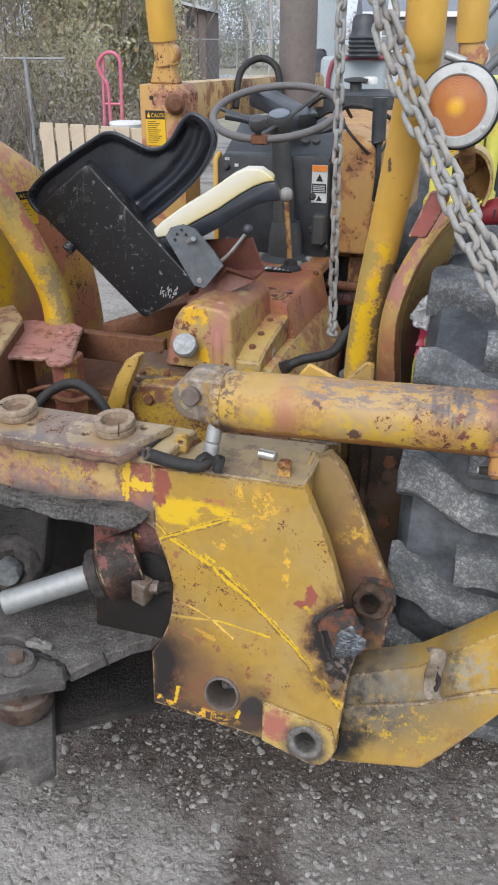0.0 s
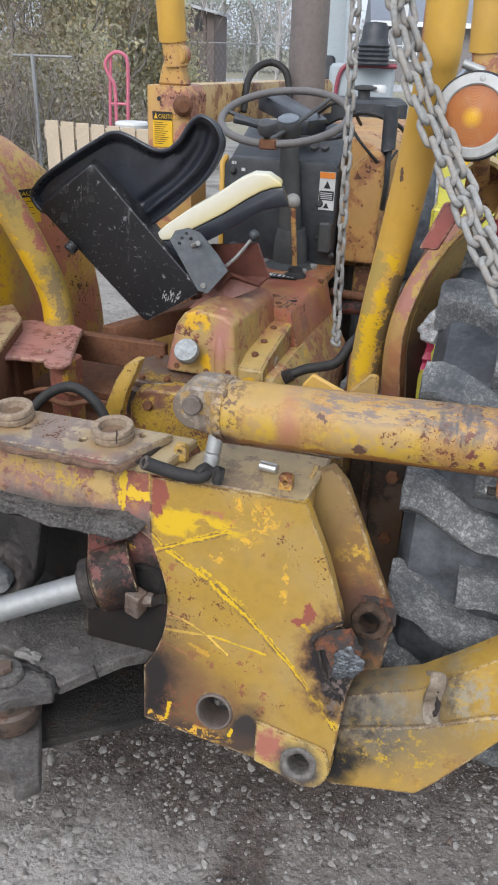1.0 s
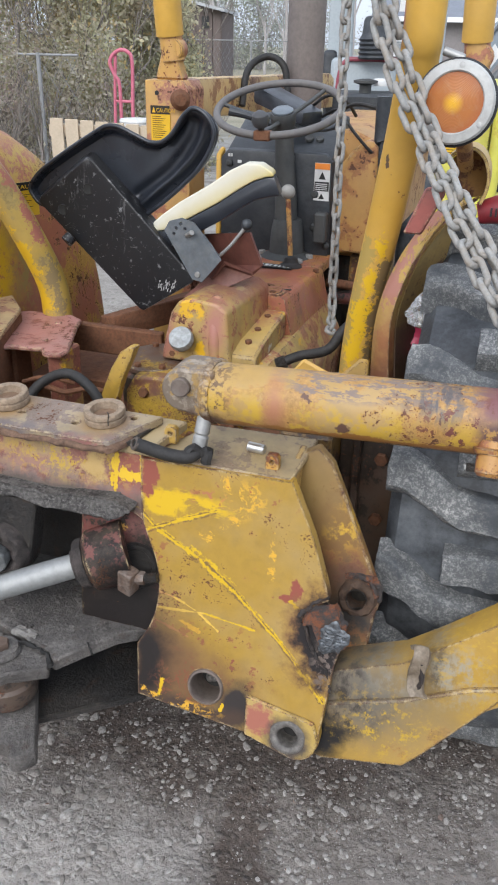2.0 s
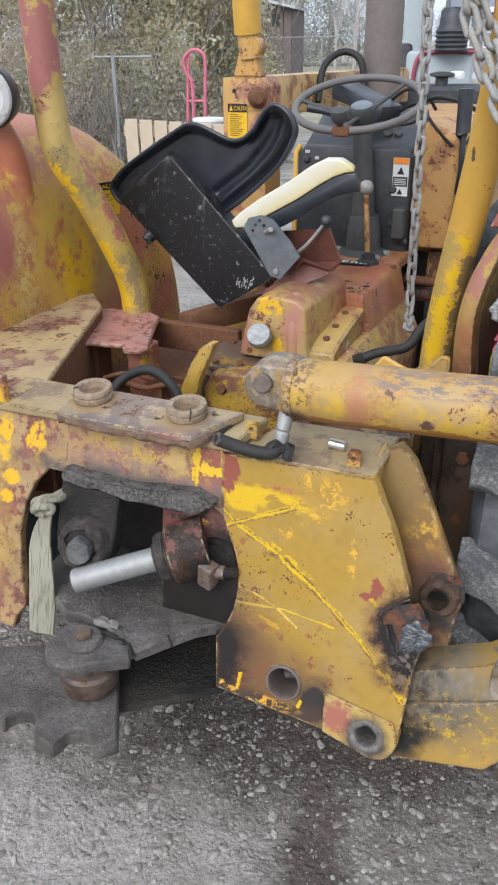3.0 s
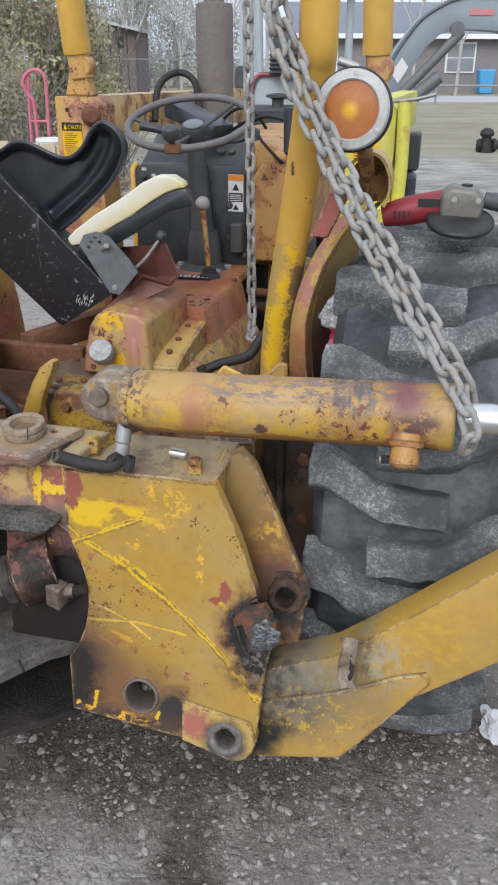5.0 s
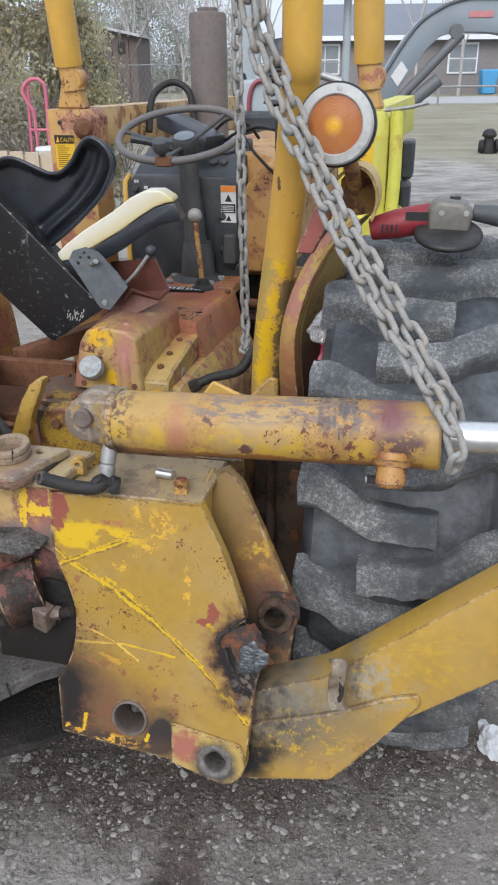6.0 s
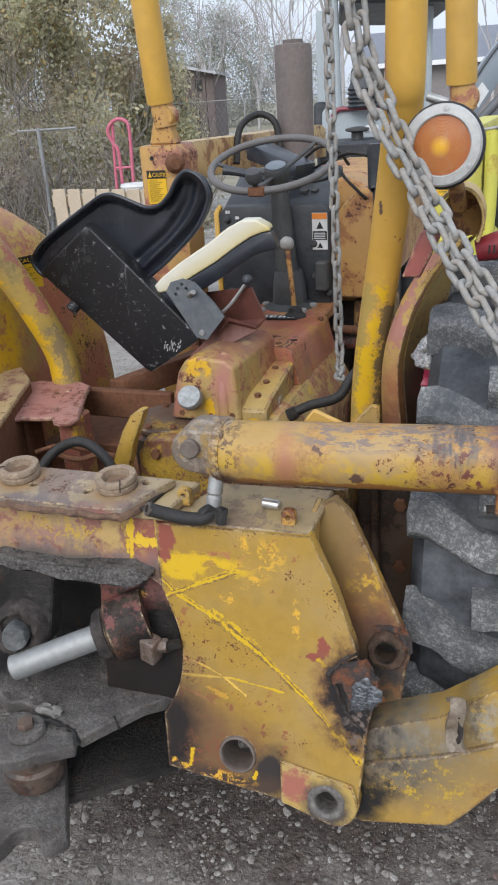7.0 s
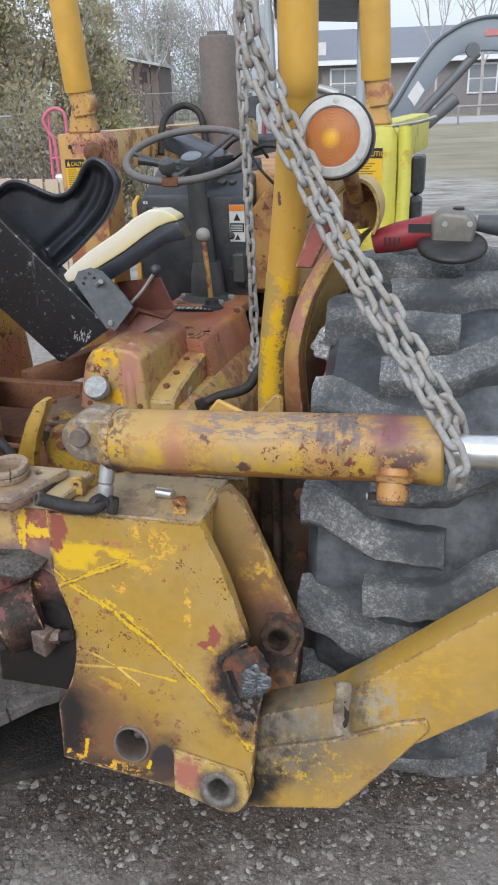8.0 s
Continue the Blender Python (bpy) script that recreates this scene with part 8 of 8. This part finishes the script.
def foliage(name, a, b, c):
    k = Tree(name)
    tone = k.t.nodes.new("ShaderNodeNewGeometry").outputs["Random Per Island"]
    col = k.mix(tone, a, b)
    col = k.mix(k.step(tone, 0.86, 0.9), col, c)
    col = k.mix(k.math("MULTIPLY", k.step(k.noise(1.1, 4.0, 0.6), 0.46, 0.60), 0.7), col, (a[0] * 1.05, a[1] * 0.86, a[2] * 1.15))
    col = k.mix(k.math("MULTIPLY", k.step(k.noise(2.6, 3.0), 0.54, 0.66), 0.6), col, tuple(min(1.0, v * 1.35) for v in b))
    m = k.done(col, 0.65)
    thin, both = k.t.nodes.new("ShaderNodeBsdfTranslucent"), k.t.nodes.new("ShaderNodeMixShader")
    k.put(col, thin.inputs["Color"])
    both.inputs[0].default_value = 0.6
    k.put(k.b.outputs[0], both.inputs[1]), k.put(thin.outputs[0], both.inputs[2])
    k.put(both.outputs[0], k.t.nodes["Material Output"].inputs["Surface"])
    return m


# leaf and far branch colours are lifted so that they carry the haze
green_leaf = foliage("grey_green_vine_leaves", (0.38, 0.375, 0.235), (0.56, 0.54, 0.38), (0.62, 0.47, 0.22))
dry_leaf = foliage("dry_tan_weeds", (0.38, 0.34, 0.265), (0.56, 0.52, 0.43), (0.38, 0.38, 0.24))
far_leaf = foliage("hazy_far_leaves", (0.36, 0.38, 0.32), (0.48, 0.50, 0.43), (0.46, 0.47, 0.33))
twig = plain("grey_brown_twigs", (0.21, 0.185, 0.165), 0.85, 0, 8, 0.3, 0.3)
far_twig = plain("haze_paled_far_branches", (0.40, 0.375, 0.36), 0.9, 0, 4, 0.2, 0.2)


def branches(bm, p, d, length, radius, depth, rnd, spread=0.55, sides=5):
    q = p + d * length
    mid = p.lerp(q, 0.5) + Vector((rnd.uniform(-1, 1), rnd.uniform(-1, 1), rnd.uniform(-0.5, 0.5))) * length * 0.06
    tube([p, mid, q], lambda t: radius * (1 - 0.42 * t), bm, seg=sides, n=2, caps=False)
    if depth == 0:
        return
    for i in range(rnd.choice((2, 3, 3))):
        e = (d + Vector((rnd.uniform(-1, 1), rnd.uniform(-1, 1), rnd.uniform(-0.25, 0.75))) * spread).normalized()
        branches(bm, p.lerp(q, rnd.uniform(0.55, 1.0)), e, length * rnd.uniform(0.6, 0.85), radius * 0.55, depth - 1, rnd, spread, 4 if depth > 1 else 3)


def bare_tree(at, height, seed, material, depth=5, label="bare leafless tree with fine grey branches"):
    rnd = random.Random(seed)
    ob = thing("bare_tree", at, label, "tree", WORLD, "bare trees beyond the road")
    bm = bmesh.new()
    tube([Vector(at) - Vector((0, 0, 0.2)), Vector(at) + Vector((0.05, 0, height * 0.2)), Vector(at) + Vector((0.0, 0, height * 0.36))], lambda t: height * (0.0085 - 0.003 * t), bm, seg=8)
    part("trunk", bm, material, ob, smooth=60)
    for i in range(5):
        bm = bmesh.new()
        q = i * 1.256 + rnd.uniform(-0.3, 0.3)
        branches(bm, Vector(at) + Vector((0, 0, height * (0.24 + 0.03 * i))), Vector((math.cos(q) * 0.5, math.sin(q) * 0.5, 1)).normalized(), height * 0.24, height * 0.0042, depth, rnd)
        part("limb", bm, material, ob, smooth=60)
    return ob


def bush(at, width, deep, height, leaves, seed, material, size=0.085, label="tangled evergreen vine thicket with browning leaves", stems=7, loose=0.36):
    rnd = random.Random(seed)
    ob = thing("thicket", at, label, "bush", WORLD, "thickets along the fence")
    a = Vector(at)
    spots = []
    for i in range(46):
        x, y, z = rnd.uniform(-1, 1), rnd.uniform(-1, 1), rnd.random()
        ring = 1 - 0.55 * z ** 2
        s = loose * rnd.uniform(0.7, 1.35)
        spots.append(((a.x + x * width / 2 * ring, a.y + y * deep / 2 * ring, a.z + z * height), (s, s, s * 0.9), leaves // 46))
    tagged(leaf_cloud("crown", spots, size, material, seed, ob, at), kind="stuff")
    bm = bmesh.new()
    for i in range(stems):
        x, y = rnd.uniform(-0.5, 0.5) * width, rnd.uniform(-0.5, 0.4) * deep
        branches(bm, a + Vector((x, y, -0.1)), Vector((rnd.uniform(-0.3, 0.3), rnd.uniform(-0.3, 0.3), 1)).normalized(), height * rnd.uniform(0.25, 0.4), 0.022, 3, rnd)
    tagged(part("stem_tangle", bm, twig, ob, smooth=60), kind="stuff")
    return ob


bush((-3.0, 11.2, 0), 1.7, 2.2, 3.5, 25000, 1, green_leaf, 0.066)
bush((-4.3, 11.6, 0), 2.4, 2.4, 4.3, 33000, 2, green_leaf, 0.066)
bush((-6.1, 11.8, 0), 2.6, 2.4, 4.2, 25000, 3, green_leaf, 0.066)
bush((-2.22, 12.2, 0), 1.0, 1.6, 3.0, 12000, 9, green_leaf, 0.062, label="tall end of the vine thicket", loose=0.22)
bush((-1.98, 11.9, 0), 0.7, 1.2, 1.35, 8000, 4, green_leaf, 0.060, label="low end of the vine thicket", loose=0.20)
bush((-2.9, 9.9, 0), 1.6, 0.7, 1.45, 5200, 5, dry_leaf, 0.05, "dry tan weeds at the foot of the thicket", 12)
bush((-4.1, 9.7, 0), 1.7, 0.7, 1.75, 7600, 6, dry_leaf, 0.05, "dry tan weeds at the foot of the thicket", 18)
bush((-1.9, 9.6, 0), 0.9, 0.5, 0.5, 1500, 7, green_leaf, 0.06, "low green weeds beside the hand truck", 6)
bush((-7.6, 10.5, 0), 2.4, 2.0, 3.6, 6000, 8, green_leaf)

for x, y, h, s in ((-1.2, 33, 9.0, 21), (0.6, 36, 10.5, 22), (-5.2, 37, 9.0, 23), (-2.6, 44, 11.0, 24), (6.2, 33.5, 8.0, 25), (8.6, 36.5, 9.0, 26), (-9.0, 30, 9.0, 27), (-3.1, 38, 7.0, 28), (-2.2, 36.5, 6.2, 29)):
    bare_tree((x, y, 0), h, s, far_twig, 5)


def leafy_tree(at, height, width, leaves, seed):
    rnd = random.Random(seed)
    a = Vector(at)
    ob = thing("tree", at, "hazy grey-green tree beyond the fence", "tree", WORLD, "leafy trees beyond the fence")
    bm = bmesh.new()
    tube([a - Vector((0, 0, 0.2)), a + Vector((0.1, 0, height * 0.3)), a + Vector((0, 0, height * 0.7))], lambda t: 0.2 - 0.12 * t, bm, seg=8)
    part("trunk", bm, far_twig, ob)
    spots = []
    for i in range(40):
        q, z = rnd.uniform(0, 6.28), rnd.uniform(0.15, 1.0)
        r = width / 2 * math.sqrt(rnd.random()) * (1.05 - 0.75 * z ** 1.6)
        spots.append(((a.x + r * math.cos(q), a.y + r * math.sin(q), a.z + z * height), (0.9, 0.9, 0.7), leaves // 40))
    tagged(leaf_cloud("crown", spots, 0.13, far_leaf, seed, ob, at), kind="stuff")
    return ob


for x, y, h, w, n, s in ((-5.6, 46, 6.2, 4, 9000, 41), (-4.2, 47, 5.2, 3.2, 5200, 46), (-2.9, 49, 4.8, 3.4, 3600, 47), (-1.3, 50, 4.6, 3.6, 3600, 48), (-8.5, 48, 7.5, 6, 16000, 43), (-13, 40, 7, 6, 14000, 44), (3.2, 55, 3.2, 6, 9000, 45)):
    leafy_tree((x, y, 0), h, w, n, s)

# road, house, shed, fences
galv = plain("galvanised_fence_pipe", (0.27, 0.275, 0.275), 0.65, 0.2, 5, 0.2, 0.2)
road_mat = plain("pale_worn_road", (0.36, 0.36, 0.355), 0.9, 0, 0.6, 0.12, 0.3, grain=6)
solo("road", block((-60, 29.0, RISE - 0.08), (60, 35.0, RISE + 0.03)), road_mat, (0, 32.0, RISE), "pale worn concrete road beyond the yard", "road", WORLD, kind="structure", smooth=0)
house = thing("house", (6.5, 40, 0), "low brick house with a grey shingle roof and white windows", "house", WORLD)
# brick is lightened, with the distance haze mixed into its colour
brickwork = plain("dark_grey_brown_brick", (0.24, 0.22, 0.218), 0.85, 0, 1.2, 0.2, 0.3, grain=9)
shingle = plain("grey_blue_shingles", (0.19, 0.205, 0.235), 0.85, 0, 1.5, 0.2, 0.4, grain=12)
white_trim = plain("white_house_trim", (0.75, 0.76, 0.78), 0.6, 0, 3, 0.05, 0.1)
glass_dark = plain("dark_window_glass", (0.24, 0.26, 0.275), 0.15, 0, 3, 0.2, 0.0)
wall = part("wall", block((2.2, 40, -0.1), (14.5, 48, 2.72)), brickwork, house)
part("roof", slab([(39.5, 2.72), (48.6, 2.72), (48.6, 2.85), (44.2, 4.35), (43.8, 4.35), (39.5, 2.85)], lambda u, v, w: Vector((1.7 + w, u, v)), 13.3), shingle, house, "grey shingle roof")
part("fascia", block((1.7, 39.44, 2.66), (15.0, 39.5, 2.86)), white_trim, house)
for x in (2.55, 8.80, 11.6):
    pane_frame = part("window", block((x, 39.93, 1.28), (x + 1.35, 40.02, 2.55)), white_trim, house, "white framed window")
    for i in range(2):
        for j in range(2):
            part("pane", block((x + 0.08 + i * 0.62, 39.90, 1.36 + j * 0.58), (x + 0.65 + i * 0.62, 39.925, 1.88 + j * 0.58)), glass_dark, pane_frame)
solo("recycling_bin", slab([(10.06, RISE), (10.66, RISE), (10.73, RISE + 0.92), (10.73, RISE + 1.0), (10.0, RISE + 1.0), (10.0, RISE + 0.92)], lambda u, v, w: Vector((u, 38.3 + w, v)), 0.6), plain("blue_plastic_bin", (0.07, 0.30, 0.55), 0.5), (10.3, 38.6, RISE), "blue plastic wheelie bin by the house", "bin", WORLD, bevel=0.05)
# unidentified black object; its stand, cap and lugs are an invented shape
spot = Vector((4.75, 16.4, ground_height(4.75, 16.4)))
scrap = thing("unknown_black_object", spot, "small black upright object of unknown kind in the yard", "scrap", WORLD)
part("stand", turned([(0, -0.02), (0.14, -0.02), (0.15, 0.05), (0.12, 0.17), (0.09, 0.29), (0.10, 0.32), (0, 0.32)], spot, (0, 0, 1), whole=False), hose_rubber, scrap)
part("cap", turned([(0, 0.30), (0.13, 0.31), (0.14, 0.35), (0.11, 0.42), (0.05, 0.455), (0, 0.46)], spot, (0, 0, 1), whole=False), hose_rubber, scrap)
for s in (-1, 1):
    part("side_lug", turned([(0, -0.05), (0.10, -0.05), (0.13, 0), (0.10, 0.05), (0, 0.05)], spot + Vector((s * 0.145, -0.03, 0.14)), (1, 0.3 * s, 0), whole=False), hose_rubber, scrap)
rail = thing("roadside_rail", (9.0, 28.2, RISE), "low grey pipe rail beside the road", "rail", WORLD)
part("top_bar", rod((6.05, 28.2, 1.0), (14.0, 28.2, 1.02), 0.035, seg=10), galv, rail)
for x in (6.1, 8.9, 11.2, 13.6):
    part("rail_post", rod((x, 28.2, RISE - 0.15), (x, 28.2, 1.0), 0.035, seg=10), galv, rail)
solo("marker_post", turned([(0, 0), (0.045, 0), (0.045, 1.0), (0.07, 1.05), (0.05, 1.25), (0, 1.28)], (8.35, 28.7, RISE), (0, 0, 1), whole=False, seg=12), white_trim, (8.35, 28.7, RISE), "white wooden marker post beside the road", "post", WORLD)

shed = thing("wooden_shed", (-4.5, 28, 0), "weathered grey-brown wooden shed with a tin roof", "shed", WORLD)
board = plain("weathered_grey_brown_boards", (0.135, 0.108, 0.098), 0.9, 0, 2.0, 0.3, 0.5, shuffle=True)
for i in range(13):
    x = -6.94 + i * 0.262
    low = 2.28 if 6 < i < 9 else 0.0
    part("board", block((x, 27.4, low), (x + 0.24, 27.44, 2.52 + (-3.55 - x) * 0.215)), board, shed)
part("back_wall", block((-6.94, 30.4, 0), (-3.55, 30.5, 2.6)), board, shed)
part("side_wall", slab([(27.45, 0.0), (30.4, 0.0), (30.4, 2.5), (27.45, 2.5)], lambda u, v, w: Vector((-3.57 + w, u, v)), 0.04), board, shed)
part("roof", slab([(-7.2, 3.30), (-3.40, 2.50), (-3.40, 2.58), (-7.2, 3.40)], lambda u, v, w: Vector((u, 27.1 + w, v)), 3.6), plain("dull_tin_roof", (0.40, 0.41, 0.42), 0.5, 0.3), shed, "dull tin roof")
# black block on the boards paints the shade of a window hole
part("window_opening", block((-4.15, 27.375, 2.05), (-3.92, 27.395, 2.38)), ink, shed)



def mesh_fence(x0, x1, y0, y1, height, label, posts):
    ob = thing("chain_link_fence", ((x0 + x1) / 2, (y0 + y1) / 2, 0), label, "fence", WORLD, "chain link fences")
    p, q = Vector((x0, y0, 0)), Vector((x1, y1, 0))
    part("top_rail", rod(p + Vector((0, 0, height)), q + Vector((0, 0, height)), 0.013, seg=8), galv, ob)
    for f in posts:
        a = p.lerp(q, f)
        part("fence_post", rod(a - Vector((0, 0, 0.1)), a + Vector((0, 0, height + 0.02)), 0.025, seg=8), galv, ob)
    bm = bmesh.new()
    length = (q - p).length
    wires = int(length / 0.16)
    for s in (-1, 1):
        for i in range(-8, wires + 8):
            t0, t1 = i * 0.16, i * 0.16 + s * height * 0.6
            lo, hi = max(0.0, min(t0, t1)), min(length, max(t0, t1))
            if hi - lo < 0.05:
                continue
            z = lambda t: (t - t0) / (t1 - t0) * height
            e = (q - p).normalized()
            a, b = p + e * lo + Vector((0, 0, z(lo))), p + e * hi + Vector((0, 0, z(hi)))
            tube([a, b], 0.0035, bm, seg=3, n=0, caps=False)
    part("mesh", bm, galv, ob, smooth=0)
    return ob


mesh_fence(-9.5, 2.5, 27.5, 22.5, 1.72, "sagging chain link fence along the yard", [i / 5 for i in range(6)])
mesh_fence(-3.42, -2.71, 9.43, 9.45, 1.475, "short end of a chain link fence overgrown by weeds", (0.36,))

# pallet boards, bucket and hand truck
pallet = thing("pallet", (-1.75, 6.6, 0), "pale wooden pallet standing on edge", "pallet", WORLD)
pine = plain("pale_pine_boards", (0.50, 0.41, 0.30), 0.8, 0, 5, 0.18, 0.3, 0.3, (0.34, 0.28, 0.21), shuffle=True)
for i in range(7):
    x = -2.08 + i * 0.125
    part("board", block((x, 6.5, 0.02), (x + 0.105, 6.522, 1.06 - 0.006 * i)), pine, pallet, bevel=0.002)
for z in (0.15, 0.52, 0.92):
    part("stringer", block((-2.1, 6.523, z), (-1.2, 6.60, z + 0.09)), pine, pallet, bevel=0.003)
pail = thing("paint_bucket", (-1.6, 7.2, 0), "white plastic bucket with faded red print", "bucket", WORLD)
part("bucket_body", turned([(0, 0.0), (0.12, 0.0), (0.15, 0.97), (0.155, 0.98), (0.145, 1.0), (0, 1.0)], (-1.58, 7.4, 0), (0, 0, 1), whole=False), sticker_white, pail)
part("bucket_print", block((-1.66, 7.235, 0.82), (-1.55, 7.245, 0.92)), plain("faded_red_print", (0.45, 0.18, 0.17), 0.6), pail)
truck = thing("hand_truck", (-2.02, 8.7, 0), "pink-red tubular hand truck standing upright", "hand truck", WORLD)
pink = plain("faded_pink_red_paint", (0.50, 0.12, 0.18), 0.5, 0, 10, 0.2, 0.1, 0.3, (0.55, 0.25, 0.27))
part("frame", tube([(-1.925, 8.7, 0.12), (-1.925, 8.7, 0.9), (-1.91, 8.7, 1.42), (-1.95, 8.7, 1.525), (-2.03, 8.7, 1.545), (-2.11, 8.7, 1.50), (-2.145, 8.7, 1.42), (-2.10, 8.7, 1.31), (-2.055, 8.7, 1.22), (-2.05, 8.7, 0.9), (-2.06, 8.7, 0.12)], 0.019, seg=10, n=5), pink, truck, "bent tube frame")
part("upright", tube([(-2.125, 8.72, 0.12), (-2.12, 8.72, 0.9), (-2.09, 8.72, 1.50)], 0.017, seg=10), pink, truck)
for z in (0.5, 1.06):
    part("crossbar", rod((-2.10, 8.7, z), (-1.92, 8.7, z), 0.014, seg=8), pink, truck)
part("toe_plate", block((-2.25, 8.45, 0.02), (-1.80, 8.72, 0.035)), pink, truck)
for x in (-2.24, -1.80):
    part("wheel", turned([(0, -0.03), (0.11, -0.03), (0.125, 0.0), (0.11, 0.03), (0, 0.03)], (x, 8.78, 0.125), (1, 0, 0), whole=False), rubber, truck)

# grey excavator boom and the second tractor
digger = thing("excavator", (3.4, 9.4, 0), "grey excavator boom resting low with a dark ram under it", "excavator", WORLD)
grey_paint = plain("blue_grey_machine_paint", (0.20, 0.235, 0.265), 0.5, 0, 2, 0.12, 0.15, 0.3, (0.27, 0.29, 0.30))
top_edge = [(1.36, 1.25), (1.56, 1.46), (1.77, 1.80), (1.96, 2.045), (2.15, 2.17), (2.32, 2.24), (2.6, 2.27), (3.4, 2.20), (4.6, 1.7)]
low_edge = [(4.6, 1.25), (3.4, 1.80), (2.8, 1.93), (2.6, 1.945), (2.32, 1.945), (2.18, 1.90), (2.05, 1.78), (1.93, 1.60), (1.78, 1.38), (1.60, 1.15), (1.42, 1.10)]
dull_ram = plain("dull_grey_ram", (0.13, 0.135, 0.14), 0.6, 0.2, 3, 0.2)
boom = part("boom", slab(top_edge + low_edge, lambda u, v, w: Vector((u, 9.2 + w, v)), 0.32), grey_paint, digger, "grey box-section boom", 0.012, 2)
part("boom_edge", tube([(u, 9.19, v - 0.012) for u, v in top_edge], 0.018, seg=8, n=3), plain("dark_boom_edge", (0.10, 0.11, 0.12), 0.6), digger)
part("boom_ram", rod((1.62, 9.15, 1.13), (2.40, 9.15, 1.93), 0.05, seg=16), dull_ram, digger, "dark boom ram")
part("ram_rod", rod((1.60, 9.12, 1.02), (2.20, 9.12, 1.50), 0.07, seg=16), dull_ram, digger)
part("pivot", turned([(0, 0), (0.07, 0), (0.07, 0.05), (0, 0.05)], (2.34, 9.15, 1.95), (0, -1, 0), whole=False), dull_ram, digger)
part("diamond_sticker", slab([(1.80, 1.68), (1.875, 1.585), (1.775, 1.43), (1.695, 1.53)], lambda u, v, w: Vector((u, 9.192 + w, v)), 0.004), sticker_white, digger, "white diamond sticker")
part("red_mark", block((2.47, 9.19, 2.08), (2.72, 9.195, 2.14)), plain("faded_red_mark", (0.50, 0.20, 0.20), 0.6), digger)
part("upper_body", block((4.4, 8.8, 0.75), (6.6, 10.6, 1.9)), grey_paint, digger, bevel=0.06, segments=2)
part("track", block((4.0, 8.6, 0.0), (6.8, 9.1, 0.7)), rubber, digger, bevel=0.2, segments=3)
part("track", block((4.0, 10.3, 0.0), (6.8, 10.8, 0.7)), rubber, digger, bevel=0.2, segments=3)
part("stick", slab([(1.30, 1.30), (1.55, 1.20), (1.20, 0.02), (1.05, 0.02)], lambda u, v, w: Vector((u, 9.28 + w, v)), 0.2), grey_paint, digger, "", 0.01)

old = thing("utility_tractor", (0.55, 6.3, 0), "old pale grey tractor with red trim and a canopy", "tractor", WORLD)
pale = plain("pale_grey_tractor_paint", (0.34, 0.38, 0.40), 0.55, 0, 4, 0.12, 0.2)
part("hood", block((0.16, 6.0, 0.75), (0.62, 7.4, 1.555)), pale, old, "pale grey hood", 0.05, 3)
part("red_trim", tube([(0.215, 5.985, 1.20), (0.22, 5.985, 1.42), (0.26, 5.985, 1.53), (0.36, 5.985, 1.545), (0.62, 5.985, 1.545)], 0.016, seg=8), plain("dull_red_trim", (0.25, 0.05, 0.07), 0.5), old)
part("air_cleaner", turned([(0, 0), (0.10, 0), (0.112, 0.012), (0.100, 0.026), (0.112, 0.040), (0.100, 0.054), (0.112, 0.068), (0.100, 0.082), (0.112, 0.096), (0.100, 0.110), (0.112, 0.124), (0.098, 0.140), (0.090, 0.165), (0.084, 0.24), (0.070, 0.262), (0, 0.27)], (0.452, 5.95, 1.545), (0, 0, 1), whole=False), panel_black, old, "black ribbed air cleaner")
part("filler_cap", turned([(0, 0), (0.05, 0), (0.05, 0.03), (0.04, 0.045), (0, 0.045)], (0.50, 5.7, 1.39), (0, 0, 1), whole=False), sticker_white, old)
part("pre_cleaner", turned([(0, 0), (0.04, 0), (0.04, 0.05), (0.08, 0.06), (0.08, 0.075), (0.03, 0.085), (0, 0.085)], (0.40, 5.6, 1.35), (0, 0, 1), whole=False), column_grey, old)
part("battery_box", block((0.13, 5.45, 1.0), (0.68, 5.95, 1.35)), panel_black, old, "", 0.02)
part("seat_back", block((0.10, 6.05, 1.25), (0.2, 6.25, 1.60)), panel_black, old, "", 0.04, 3)
part("chassis", block((0.10, 5.6, 0.3), (0.70, 7.6, 0.8)), column_grey, old, "", 0.03)
for x, y, z in ((0.30, 6.2, 0.9), (0.92, 6.2, 0.9), (0.30, 7.6, 0.9)):
    part("canopy_post", rod((x, y, z), (x - 0.04 * (x < 0.5), y, 2.26), 0.028, seg=10), pale, old)
part("canopy", slab([(0.20, 2.20), (0.92, 2.16), (1.02, 2.19), (1.02, 2.26), (0.2, 2.31)], lambda u, v, w: Vector((u + 0.1, 5.9 + w, v)), 1.9), panel_black, old, "dark canopy roof", 0.02)
part("cab_pillar", block((0.125, 6.42, 1.20), (0.285, 6.47, 2.21)), pale, old, "wide pale blue-grey cab pillar", 0.012, 2)
part("mirror", block((0.60, 5.96, 1.84), (0.66, 5.99, 1.92)), sticker_white, old)
for x in (0.0, 0.86):
    part("wheel", turned([(0, -0.12), (0.5, -0.12), (0.55, -0.05), (0.55, 0.05), (0.5, 0.12), (0, 0.12)], (x, 6.3, 0.55), (1, 0, 0), whole=False, seg=36), rubber, old, "", 0.02)
